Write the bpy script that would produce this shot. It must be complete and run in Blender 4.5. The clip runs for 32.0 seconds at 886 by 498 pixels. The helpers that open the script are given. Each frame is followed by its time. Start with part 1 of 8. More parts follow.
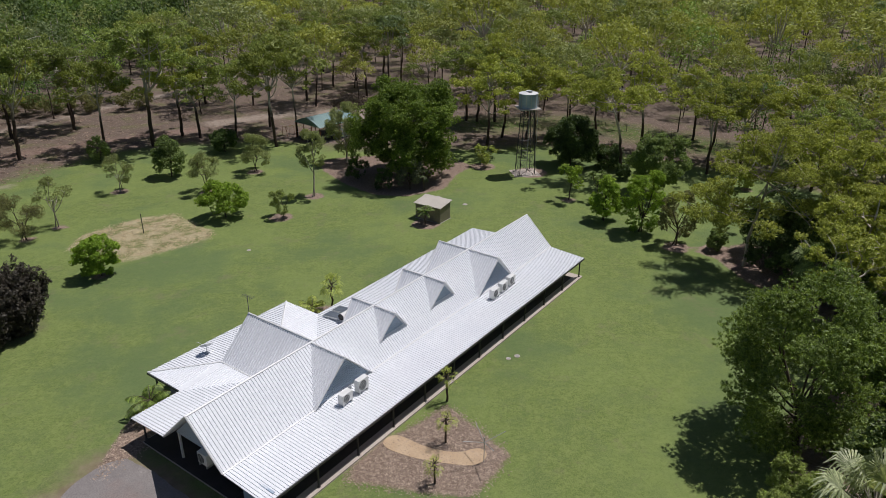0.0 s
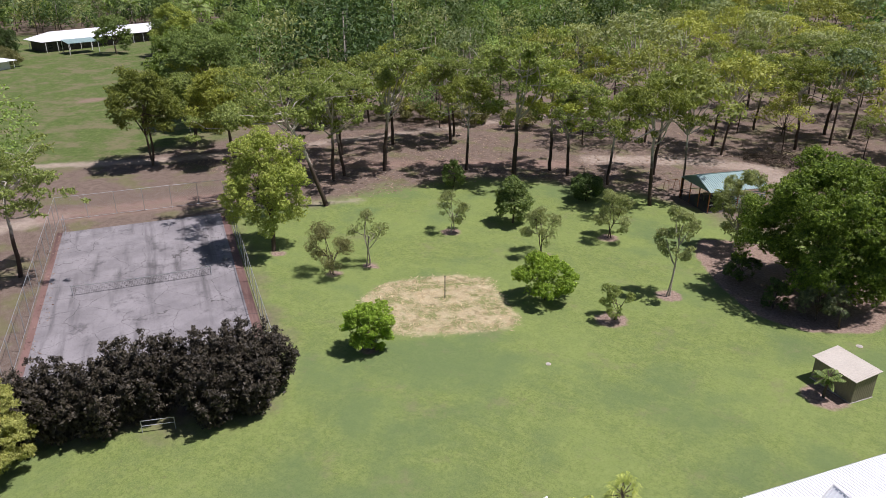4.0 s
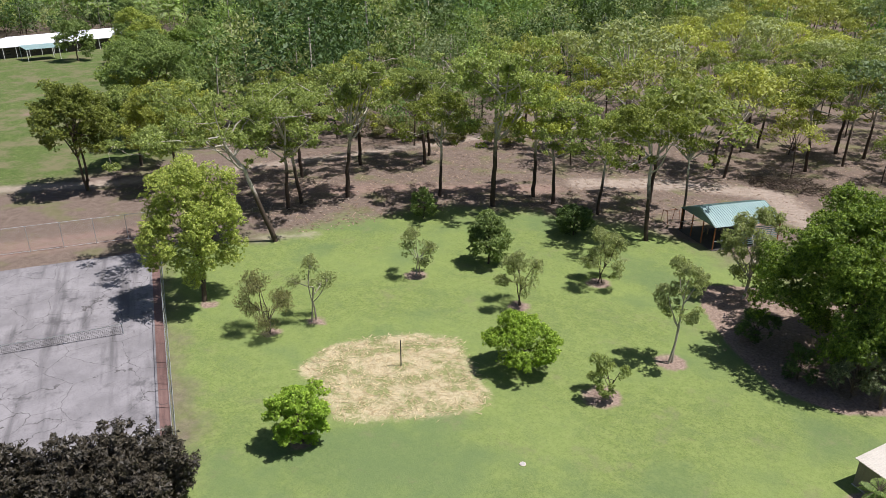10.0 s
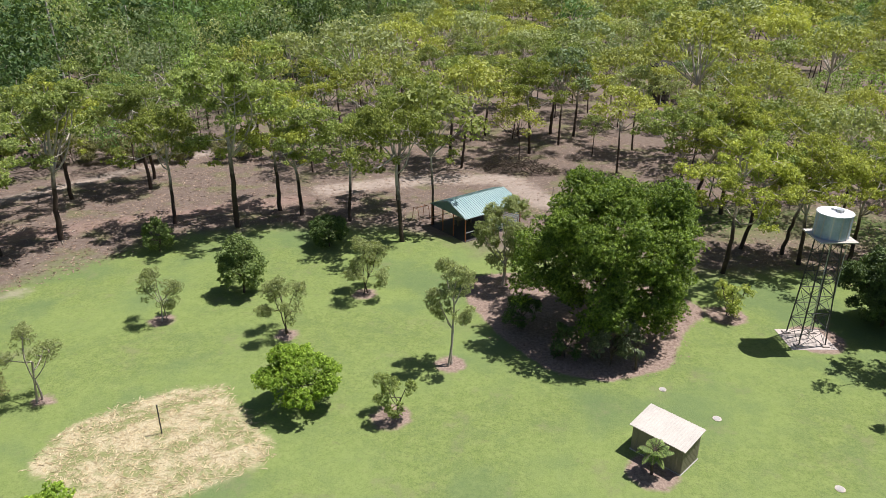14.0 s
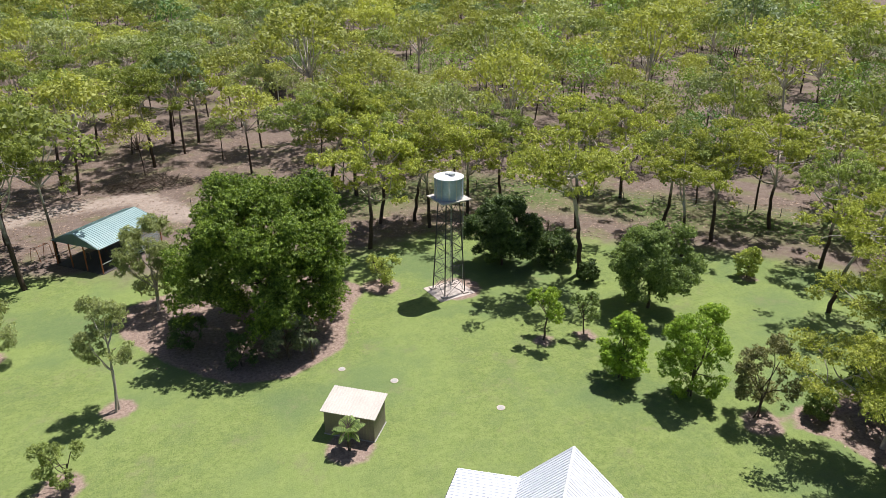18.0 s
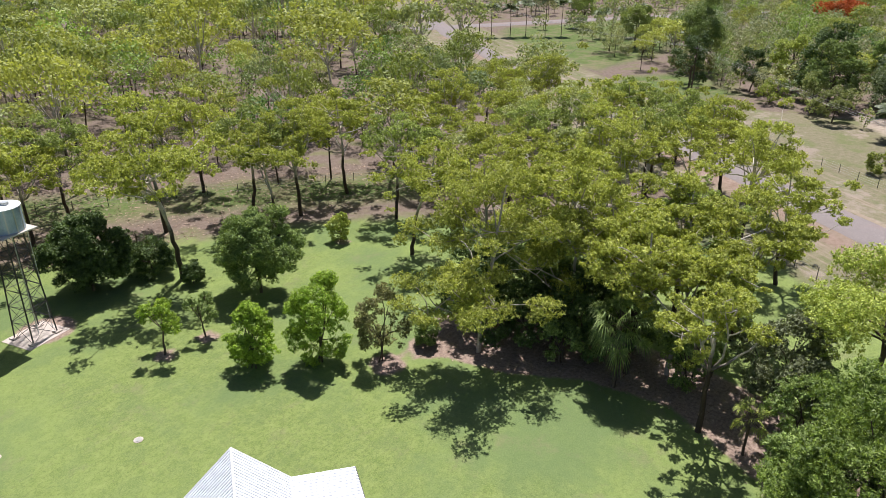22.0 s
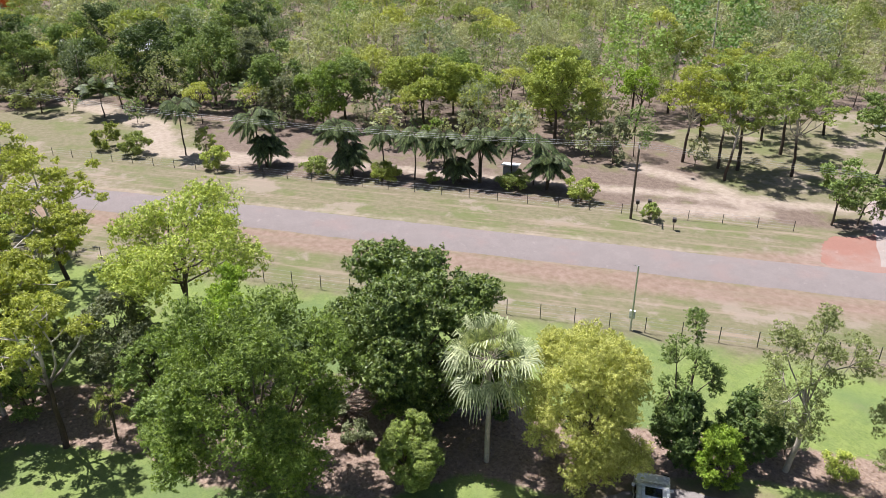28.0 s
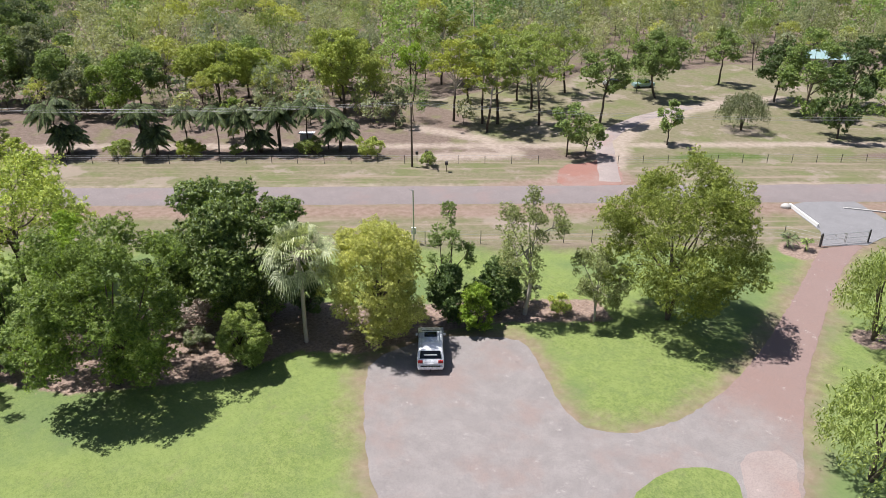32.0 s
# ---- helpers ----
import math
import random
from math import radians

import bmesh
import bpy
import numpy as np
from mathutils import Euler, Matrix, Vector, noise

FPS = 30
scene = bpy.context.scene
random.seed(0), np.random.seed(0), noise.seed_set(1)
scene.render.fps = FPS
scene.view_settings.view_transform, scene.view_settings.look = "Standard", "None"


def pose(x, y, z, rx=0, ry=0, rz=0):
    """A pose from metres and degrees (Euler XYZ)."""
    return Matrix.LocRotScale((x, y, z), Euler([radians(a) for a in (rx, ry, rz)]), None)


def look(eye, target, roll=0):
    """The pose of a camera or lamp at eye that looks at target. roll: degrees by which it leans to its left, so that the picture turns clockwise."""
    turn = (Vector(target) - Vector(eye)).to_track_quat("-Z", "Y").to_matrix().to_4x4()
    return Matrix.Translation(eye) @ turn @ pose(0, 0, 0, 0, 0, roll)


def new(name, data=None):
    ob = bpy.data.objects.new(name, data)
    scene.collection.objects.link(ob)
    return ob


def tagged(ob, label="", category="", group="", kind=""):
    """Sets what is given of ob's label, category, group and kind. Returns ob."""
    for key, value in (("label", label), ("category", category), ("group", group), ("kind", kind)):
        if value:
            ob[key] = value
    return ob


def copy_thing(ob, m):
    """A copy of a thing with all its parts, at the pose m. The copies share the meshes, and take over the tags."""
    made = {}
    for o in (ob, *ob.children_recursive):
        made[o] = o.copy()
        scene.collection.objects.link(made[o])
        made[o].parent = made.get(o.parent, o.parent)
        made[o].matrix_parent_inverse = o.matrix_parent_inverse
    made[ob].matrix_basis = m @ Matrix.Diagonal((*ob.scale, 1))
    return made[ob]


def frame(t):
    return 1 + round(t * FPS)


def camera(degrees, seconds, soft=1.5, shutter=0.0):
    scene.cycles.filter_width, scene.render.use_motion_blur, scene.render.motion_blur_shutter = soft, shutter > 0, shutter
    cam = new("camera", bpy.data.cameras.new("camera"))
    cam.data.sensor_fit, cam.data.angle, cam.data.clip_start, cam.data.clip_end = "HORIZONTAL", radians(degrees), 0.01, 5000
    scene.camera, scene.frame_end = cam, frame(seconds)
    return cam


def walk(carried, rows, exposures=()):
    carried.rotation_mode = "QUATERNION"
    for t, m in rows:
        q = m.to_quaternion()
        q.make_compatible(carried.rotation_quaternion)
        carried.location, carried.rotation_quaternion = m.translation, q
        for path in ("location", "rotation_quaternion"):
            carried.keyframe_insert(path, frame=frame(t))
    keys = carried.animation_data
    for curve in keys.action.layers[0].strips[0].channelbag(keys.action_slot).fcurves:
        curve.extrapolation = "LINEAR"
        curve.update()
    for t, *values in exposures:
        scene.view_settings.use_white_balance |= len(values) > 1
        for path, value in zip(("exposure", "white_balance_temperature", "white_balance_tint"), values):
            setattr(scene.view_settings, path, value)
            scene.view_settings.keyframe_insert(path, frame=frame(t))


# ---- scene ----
cam = camera(64.38, 32.0, 0.7)
PATH = [
    (0.0, 0.004, 0.467, 31.636, 65.859, 0.000, 0.285, 0.004),
    (0.5, 0.003, 3.990, 31.645, 65.844, 0.000, 1.466, -0.030),
    (1.0, 0.073, 7.364, 31.652, 65.917, 0.000, 4.124, -0.131),
    (1.5, 0.024, 10.674, 31.616, 65.944, 0.000, 7.952, -0.207),
    (2.0, -0.276, 13.950, 31.586, 66.029, 0.000, 13.233, -0.191),
    (2.5, -0.458, 17.265, 31.547, 66.133, 0.000, 18.291, -0.157),
    (3.0, -0.654, 20.345, 31.519, 66.179, 0.000, 23.550, -0.112),
    (3.5, -0.970, 23.211, 31.479, 66.222, 0.000, 28.944, -0.051),
    (4.0, -1.333, 25.744, 31.454, 66.309, 0.000, 34.317, 0.022),
    (4.5, -1.831, 28.026, 31.403, 66.399, 0.000, 39.626, 0.102),
    (6.5, -3.956, 35.086, 31.254, 66.836, 0.000, 45.957, 0.103),
    (7.0, -4.203, 35.783, 31.147, 66.815, 0.000, 42.974, 0.102),
    (7.5, -4.346, 35.919, 31.015, 66.755, 0.000, 39.749, 0.148),
    (8.0, -4.402, 35.987, 30.902, 66.645, 0.000, 37.778, 0.122),
    (8.5, -4.510, 36.051, 30.826, 66.611, 0.000, 36.944, 0.150),
    (9.0, -4.718, 36.205, 30.769, 66.582, 0.000, 36.103, 0.197),
    (9.5, -5.181, 36.750, 30.731, 66.587, 0.000, 35.292, 0.220),
    (10.0, -5.901, 37.656, 30.705, 66.607, 0.000, 33.676, 0.253),
    (10.5, -6.860, 38.766, 30.748, 66.644, 0.000, 31.548, 0.296),
    (11.0, -7.856, 40.028, 30.847, 66.695, 0.000, 29.351, 0.291),
    (11.5, -8.333, 40.765, 30.917, 66.639, 0.000, 27.339, 0.333),
    (12.0, -8.377, 40.963, 30.876, 66.648, 0.000, 24.615, 0.283),
    (12.5, -8.377, 41.023, 30.814, 66.625, 0.000, 21.222, 0.239),
    (13.0, -8.374, 41.063, 30.784, 66.570, 0.000, 17.817, 0.204),
    (13.5, -8.415, 41.006, 30.791, 66.516, 0.000, 14.587, 0.196),
    (14.0, -8.382, 41.008, 30.735, 66.578, 0.000, 11.624, 0.212),
    (14.5, -8.385, 40.942, 30.728, 66.644, 0.000, 8.711, 0.214),
    (16.5, -8.414, 40.707, 30.939, 66.555, 0.000, -3.214, -0.031),
    (17.0, -8.388, 40.686, 30.964, 66.501, 0.000, -8.454, -0.126),
    (17.5, -8.468, 40.721, 30.961, 66.413, 0.000, -14.188, -0.174),
    (18.0, -8.528, 40.683, 30.919, 66.394, 0.000, -18.592, -0.219),
    (18.5, -8.589, 40.682, 30.854, 66.405, 0.000, -22.904, -0.216),
    (19.0, -8.703, 40.659, 30.811, 66.373, 0.000, -27.285, -0.138),
    (19.5, -8.893, 40.872, 30.780, 66.190, 0.000, -31.890, -0.016),
    (20.0, -9.046, 41.010, 30.765, 66.028, 0.000, -35.484, 0.038),
    (20.5, -9.157, 41.020, 30.792, 65.894, 0.000, -38.167, 0.028),
    (21.0, -9.247, 40.946, 30.848, 65.736, 0.000, -42.888, 0.014),
    (21.5, -9.293, 40.898, 30.922, 65.574, 0.000, -48.236, -0.006),
    (22.0, -9.311, 40.870, 30.974, 65.441, 0.000, -53.797, -0.003),
    (22.5, -9.414, 40.904, 30.985, 65.387, 0.000, -59.474, -0.020),
    (23.0, -9.451, 40.990, 30.964, 65.301, 0.000, -64.034, -0.021),
    (23.5, -9.451, 41.056, 30.979, 65.237, 0.000, -67.507, -0.023),
    (24.0, -9.269, 40.957, 30.921, 65.141, 0.000, -73.071, -0.009),
    (24.5, -9.198, 40.943, 30.870, 65.041, 0.000, -81.102, -0.017),
    (25.0, -9.251, 41.006, 30.884, 64.968, 0.000, -87.683, 0.013),
    (25.5, -9.281, 41.022, 30.912, 64.937, 0.000, -91.158, 0.026),
    (26.0, -9.353, 40.949, 30.969, 64.849, 0.000, -96.715, 0.017),
    (26.5, -9.528, 41.011, 31.052, 64.780, 0.000, -103.043, 0.072),
    (28.5, -11.886, 41.599, 31.085, 64.704, 0.000, -115.992, 0.036),
    (29.0, -13.385, 42.188, 31.116, 64.689, 0.000, -119.014, 0.050),
    (29.5, -15.123, 42.916, 31.153, 64.688, 0.000, -120.889, 0.014),
    (30.0, -17.028, 43.806, 31.137, 64.674, 0.000, -122.073, 0.036),
    (30.5, -18.971, 44.763, 31.105, 64.629, 0.000, -122.303, 0.041),
    (31.0, -20.853, 45.658, 31.095, 64.566, 0.000, -122.719, 0.049),
    (31.5, -22.583, 46.391, 31.134, 64.525, 0.000, -126.513, 0.094),
    (32.0, -24.006, 47.153, 31.141, 64.418, 0.000, -129.672, 0.142),
]
walk(cam, [(t, pose(*p) @ pose(0, 0, 0, 0, 0, lean)) for t, *p, lean in PATH],
     [(t, e, 6280, 21 if 1 < t < 6 else 15) for t, e in ((0.0, -0.54), (1.5, -0.63), (2.3, -0.58), (3.3, -0.16), (4.0, 0.08), (6.5, 0.24), (13.0, 0.38), (19.0, 0.45), (21.0, 0.44), (23.0, 0.65), (26.0, 0.80), (29.0, 0.64), (32.0, 0.54))])

# ---- world, sun ----
SUN_EL, SUN_AZ = radians(66.0), radians(60.0)   # azimuth from +y towards +x
world = bpy.data.worlds.new("sky")
scene.world = world
world.use_nodes = True
wn = world.node_tree
sky = wn.nodes.new("ShaderNodeTexSky")
sky.sky_type, sky.sun_disc = "NISHITA", False
sky.sun_elevation, sky.sun_rotation = SUN_EL, SUN_AZ
wn.links.new(sky.outputs[0], wn.nodes["Background"].inputs[0])
wn.nodes["Background"].inputs[1].default_value = 0.056
sun_data = bpy.data.lights.new("sun", "SUN")
sun_data.energy, sun_data.angle, sun_data.color = 5.0, radians(0.53), (1.0, 0.965, 0.90)
sun = new("sun", sun_data)
to_sun = Vector((math.sin(SUN_AZ) * math.cos(SUN_EL), math.cos(SUN_AZ) * math.cos(SUN_EL), math.sin(SUN_EL)))
sun.matrix_world = look(to_sun * 200, (0, 0, 0))


# ---- materials ----
class Nodes:
    def __init__(self, name):
        self.m = bpy.data.materials.new(name)
        self.m.use_nodes = True
        self.t = self.m.node_tree
        self.b = self.t.nodes["Principled BSDF"]
        self.out = self.t.nodes["Material Output"]

    def add(self, kind, **inputs):
        n = self.t.nodes.new(kind)
        for k, v in inputs.items():
            self.put(n.inputs[k.replace("_", " ")], v)
        return n

    def put(self, socket, v):
        if hasattr(v, "links"):
            self.t.links.new(v, socket)
        else:
            socket.default_value = v

    def noise(self, scale, detail=4.0, vec=None, rough=0.55):
        n = self.add("ShaderNodeTexNoise", Scale=scale, Detail=detail, Roughness=rough)
        self.put(n.inputs["Vector"], vec if vec is not None else self.where())
        return n.outputs["Fac"]

    def where(self):
        return self.add("ShaderNodeNewGeometry").outputs["Position"]

    def local(self):
        return self.add("ShaderNodeTexCoord").outputs["Object"]

    def math(self, op, a, b=0.0, c=0.0):
        n = self.t.nodes.new("ShaderNodeMath")
        n.operation = op
        for s, v in zip(n.inputs, (a, b, c)):
            self.put(s, v)
        return n.outputs[0]

    def ramp(self, v, lo, hi, a=0.0, b=1.0):
        n = self.add("ShaderNodeMapRange")
        n.interpolation_type = "SMOOTHSTEP"
        for k, x in zip(range(5), (v, lo, hi, a, b)):
            self.put(n.inputs[k], x)
        return n.outputs[0]

    def mix(self, f, a, b, how="MIX"):
        n = self.t.nodes.new("ShaderNodeMix")
        n.data_type, n.blend_type = "RGBA", how
        for s, v in ((n.inputs[0], f), (n.inputs[6], a), (n.inputs[7], b)):
            if not hasattr(v, "links") and s != n.inputs[0] and len(v) == 3:
                v = (*v, 1)
            self.put(s, v)
        return n.outputs[2]

    def bump(self, height, strength, distance):
        n = self.add("ShaderNodeBump", Strength=strength, Distance=distance)
        self.put(n.inputs["Height"], height)
        self.t.links.new(n.outputs[0], self.b.inputs["Normal"])

    def done(self, colour, rough=0.7, metal=0.0, spec=0.5):
        if not hasattr(colour, "links") and len(colour) == 3:
            colour = (*colour, 1)
        self.put(self.b.inputs["Base Color"], colour)
        self.put(self.b.inputs["Roughness"], rough)
        self.put(self.b.inputs["Metallic"], metal)
        self.put(self.b.inputs["Specular IOR Level"], spec)
        return self.m


def surface(name, col, col2, scale=1.5, fine=14.0, rough=0.7, metal=0.0, bump=0.0, spec=0.4, local=False):
    """Two-scale mottled surface between two colours."""
    n = Nodes(name)
    vec = n.local() if local else n.where()
    big = n.ramp(n.noise(scale, 4, vec), 0.3, 0.7)
    small = n.noise(fine, 5, vec)
    c = n.mix(big, col, col2)
    c = n.mix(0.5, c, n.mix(small, [x * 0.6 for x in col], [min(1, x * 1.4) for x in col2]))
    if bump:
        n.bump(small, bump, 0.03)
    return n.done(c, n.ramp(small, 0.2, 0.8, max(0.02, rough - 0.1), min(1, rough + 0.1)), metal, spec)


def foliage(name, col, col2, through_light=0.30, gloss=0.5, vary=1.0):
    """Leaves: each leaf has its own tone between two colours."""
    n = Nodes(name)
    isl = n.add("ShaderNodeNewGeometry").outputs["Random Per Island"]
    obj = n.add("ShaderNodeObjectInfo").outputs["Random"]
    c = n.mix(n.math("ADD", n.math("MULTIPLY", isl, vary), 0.5 - vary / 2), col, col2)
    patch = n.ramp(n.noise(0.5, 3), 0.35, 0.65)
    c = n.mix(n.math("MULTIPLY", patch, 0.3), c, [x * 0.7 for x in col])
    spray = n.noise(3.6, 3, None, 0.6)                  # old and new growth, spray by spray
    c = n.mix(n.ramp(spray, 0.52, 0.40, 0, 0.5), c, [x * 0.55 for x in col])
    c = n.mix(n.ramp(spray, 0.53, 0.66, 0, 0.6), c, [min(0.7, x * 1.25) for x in col2])
    stand = n.t.nodes.new("ShaderNodeAttribute")        # one tone for each tree of a wood
    stand.attribute_name = "tone"
    c = n.mix(n.ramp(stand.outputs["Fac"], 0.0, 1.0, 0, 0.45), c, (col2[0] * 1.12, col2[1] * 1.1, col2[2] * 0.9))
    c = n.mix(n.ramp(stand.outputs["Fac"], 0.0, -1.0, 0, 0.6), c, (col[0] * 0.6, col[1] * 0.78, col[2] * 1.0))
    tone = n.math("ADD", n.math("MULTIPLY", obj, 0.24), 0.88)
    c = n.mix(1.0, c, n.add("ShaderNodeCombineColor", Red=n.math("MULTIPLY", tone, 1.01), Green=tone, Blue=tone).outputs[0], "MULTIPLY")
    n.done(c, 0.55, 0.0, gloss * 0.5)
    tr = n.add("ShaderNodeBsdfTranslucent")
    n.put(tr.inputs["Color"], n.mix(1.0, c, (1.5, 1.5, 0.7), "MULTIPLY"))
    mixer = n.add("ShaderNodeMixShader", Fac=through_light * 0.74)
    n.t.links.new(n.b.outputs[0], mixer.inputs[1])
    n.t.links.new(tr.outputs[0], mixer.inputs[2])
    n.t.links.new(mixer.outputs[0], n.out.inputs["Surface"])
    return n.m


M = {}
M["leaf_gum"] = foliage("gum_leaves", (0.250, 0.296, 0.060), (0.567, 0.614, 0.152), 0.46)
M["leaf_gum_b"] = foliage("gum_leaves_green", (0.188, 0.251, 0.072), (0.440, 0.515, 0.174), 0.44)
M["leaf_grey"] = foliage("grey_green_leaves", (0.135, 0.165, 0.085), (0.290, 0.320, 0.185))
M["leaf_dark"] = foliage("dark_green_leaves", (0.048, 0.093, 0.021), (0.144, 0.212, 0.053), 0.24, 0.9)
M["leaf_mid"] = foliage("mid_green_leaves", (0.126, 0.198, 0.059), (0.334, 0.423, 0.137), 0.34)
M["leaf_bright"] = foliage("bright_green_leaves", (0.178, 0.297, 0.035), (0.432, 0.572, 0.092), 0.48)
M["leaf_lime"] = foliage("lime_green_leaves", (0.237, 0.315, 0.065), (0.581, 0.650, 0.168), 0.36)
M["wood_gum"] = foliage("wood_gum_leaves", (0.210, 0.243, 0.061), (0.452, 0.490, 0.144), 0.42, 0.4, 0.6)
M["wood_green"] = foliage("wood_green_leaves", (0.185, 0.235, 0.096), (0.421, 0.471, 0.227), 0.40, 0.4, 0.6)
M["wood_grey"] = foliage("wood_grey_leaves", (0.200, 0.228, 0.119), (0.422, 0.448, 0.264), 0.36, 0.4, 0.6)
M["wood_mid"] = foliage("wood_mid_leaves", (0.141, 0.234, 0.061), (0.316, 0.442, 0.124), 0.34, 0.4, 0.5)
M["wood_dark"] = foliage("wood_dark_leaves", (0.050, 0.096, 0.024), (0.132, 0.198, 0.054), 0.24, 0.6, 0.5)
M["leaf_glossy"] = foliage("glossy_leaves", (0.079, 0.143, 0.028), (0.317, 0.407, 0.102), 0.34, 1.3)
M["leaf_mango"] = foliage("mango_leaves", (0.070, 0.140, 0.020), (0.364, 0.490, 0.077), 0.36, 0.6)
M["leaf_gold"] = foliage("golden_needles", (0.345, 0.378, 0.099), (0.596, 0.599, 0.219), 0.40)
M["leaf_olive"] = foliage("olive_leaves", (0.135, 0.180, 0.038), (0.350, 0.395, 0.090), 0.38)
M["leaf_fresh"] = foliage("fresh_green_leaves", (0.106, 0.171, 0.033), (0.326, 0.436, 0.089), 0.42, 0.9)
M["leaf_purple"] = foliage("purple_black_leaves", (0.028, 0.024, 0.016), (0.090, 0.076, 0.050), 0.14, 0.9)
M["leaf_russet"] = foliage("russet_green_leaves", (0.147, 0.159, 0.062), (0.328, 0.319, 0.129), 0.3)
M["leaf_palm"] = foliage("fan_palm_leaves", (0.209, 0.264, 0.116), (0.528, 0.583, 0.341), 0.34, 1.0)
M["leaf_feather"] = foliage("feather_palm_leaves", (0.057, 0.090, 0.029), (0.184, 0.236, 0.090), 0.22, 0.9)
M["leaf_pale"] = foliage("pale_grey_green_leaves", (0.200, 0.240, 0.095), (0.430, 0.475, 0.215), 0.42)
M["leaf_orange"] = foliage("orange_blossom", (0.42, 0.085, 0.015), (0.55, 0.16, 0.03), 0.3)


def gum_bark():
    n = Nodes("gum_bark")
    v = n.local()
    z = n.add("ShaderNodeSeparateXYZ", Vector=v).outputs["Z"]
    patch = n.noise(1.1, 4, v)
    up = n.ramp(n.math("ADD", z, n.math("MULTIPLY", patch, 4.5)), 7.2, 9.6)
    dark = n.mix(n.noise(9, 5, v), (0.030, 0.022, 0.017), (0.115, 0.085, 0.066))
    pale = n.mix(n.noise(5, 4, v), (0.34, 0.29, 0.24), (0.66, 0.61, 0.54))
    n.bump(n.noise(16, 5, v), 0.6, 0.04)
    return n.done(n.mix(up, dark, pale), 0.85, 0, 0.2)


M["bark_gum"] = gum_bark()
M["bark"] = surface("brown_bark", (0.060, 0.045, 0.034), (0.135, 0.108, 0.080), 1.2, 14, 0.9, 0, 0.5, 0.2, True)
M["bark_pale"] = surface("pale_bark", (0.30, 0.26, 0.21), (0.50, 0.45, 0.38), 0.9, 10, 0.85, 0, 0.3, 0.2, True)
M["dead"] = surface("dead_wood", (0.24, 0.195, 0.155), (0.48, 0.41, 0.34), 0.7, 12, 0.9, 0, 0.4, 0.2)
M["metal_roof"] = surface("white_painted_roof_steel", (0.835, 0.865, 0.915), (0.875, 0.90, 0.94), 0.35, 5, 0.42, 0.0, 0.02, 0.5)
M["metal_cap"] = surface("white_ridge_cap_steel", (0.78, 0.785, 0.79), (0.82, 0.82, 0.82), 0.5, 6, 0.4)
M["gable"] = surface("blue_grey_ribbed_cladding", (0.33, 0.41, 0.52), (0.40, 0.48, 0.58), 0.6, 8, 0.5)
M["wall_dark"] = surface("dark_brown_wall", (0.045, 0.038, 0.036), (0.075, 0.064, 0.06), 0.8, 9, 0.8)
M["post_dark"] = surface("dark_painted_steel", (0.035, 0.035, 0.035), (0.06, 0.06, 0.06), 1.0, 12, 0.5)
M["concrete"] = surface("pinkish_concrete", (0.40, 0.34, 0.30), (0.52, 0.46, 0.41), 0.6, 11, 0.9, 0, 0.1, 0.3)
M["concrete_grey"] = surface("grey_concrete", (0.36, 0.35, 0.33), (0.52, 0.50, 0.47), 0.9, 11, 0.9, 0, 0.1, 0.3)
M["white"] = surface("white_enamel", (0.72, 0.72, 0.70), (0.80, 0.80, 0.78), 1.5, 10, 0.4)
M["black"] = surface("black_rubber", (0.018, 0.018, 0.018), (0.035, 0.035, 0.034), 3, 20, 0.75)
M["galv"] = surface("galvanised_steel", (0.40, 0.42, 0.43), (0.55, 0.57, 0.58), 1.6, 12, 0.45, 0.6)
M["tank"] = surface("weathered_blue_steel", (0.26, 0.36, 0.45), (0.42, 0.51, 0.58), 1.1, 7, 0.5, 0.2, 0.05)
M["teal"] = surface("teal_roof_steel", (0.21, 0.33, 0.33), (0.30, 0.41, 0.40), 0.6, 7, 0.5)
M["shed_wall"] = surface("khaki_shed_steel", (0.185, 0.165, 0.115), (0.245, 0.22, 0.16), 0.7, 9, 0.6)
M["cream_roof"] = surface("cream_shed_roof", (0.45, 0.41, 0.36), (0.54, 0.50, 0.44), 0.8, 9, 0.6)
M["lid"] = surface("weathered_grey_lid", (0.30, 0.29, 0.27), (0.42, 0.405, 0.38), 2.0, 14, 0.9)
M["timber"] = surface("weathered_timber", (0.16, 0.12, 0.085), (0.30, 0.24, 0.18), 1.2, 12, 0.85, 0, 0.3)
M["path"] = surface("buff_path_concrete", (0.44, 0.31, 0.19), (0.56, 0.42, 0.28), 0.8, 10, 0.9)
M["car_paint"] = surface("silver_car_paint", (0.70, 0.72, 0.75), (0.78, 0.80, 0.82), 0.8, 4, 0.25, 0.15)
M["red_lens"] = surface("red_lens", (0.28, 0.012, 0.012), (0.36, 0.02, 0.02), 4, 30, 0.15)
M["wire"] = surface("grey_wire", (0.30, 0.30, 0.30), (0.42, 0.42, 0.42), 2, 20, 0.5, 0.5)
M["orange_paint"] = surface("rust_red_iron", (0.22, 0.075, 0.03), (0.32, 0.12, 0.05), 1.5, 12, 0.8)


M["collector"] = surface("blue_grey_collector_glass", (0.10, 0.12, 0.145), (0.14, 0.16, 0.185), 0.8, 6, 0.12, 0.0, 0.0, 0.1)


def glass_mat():
    n = Nodes("dark_glass")
    return n.done((0.012, 0.016, 0.02), 0.05, 0.0, 0.8)


M["glass"] = glass_mat()


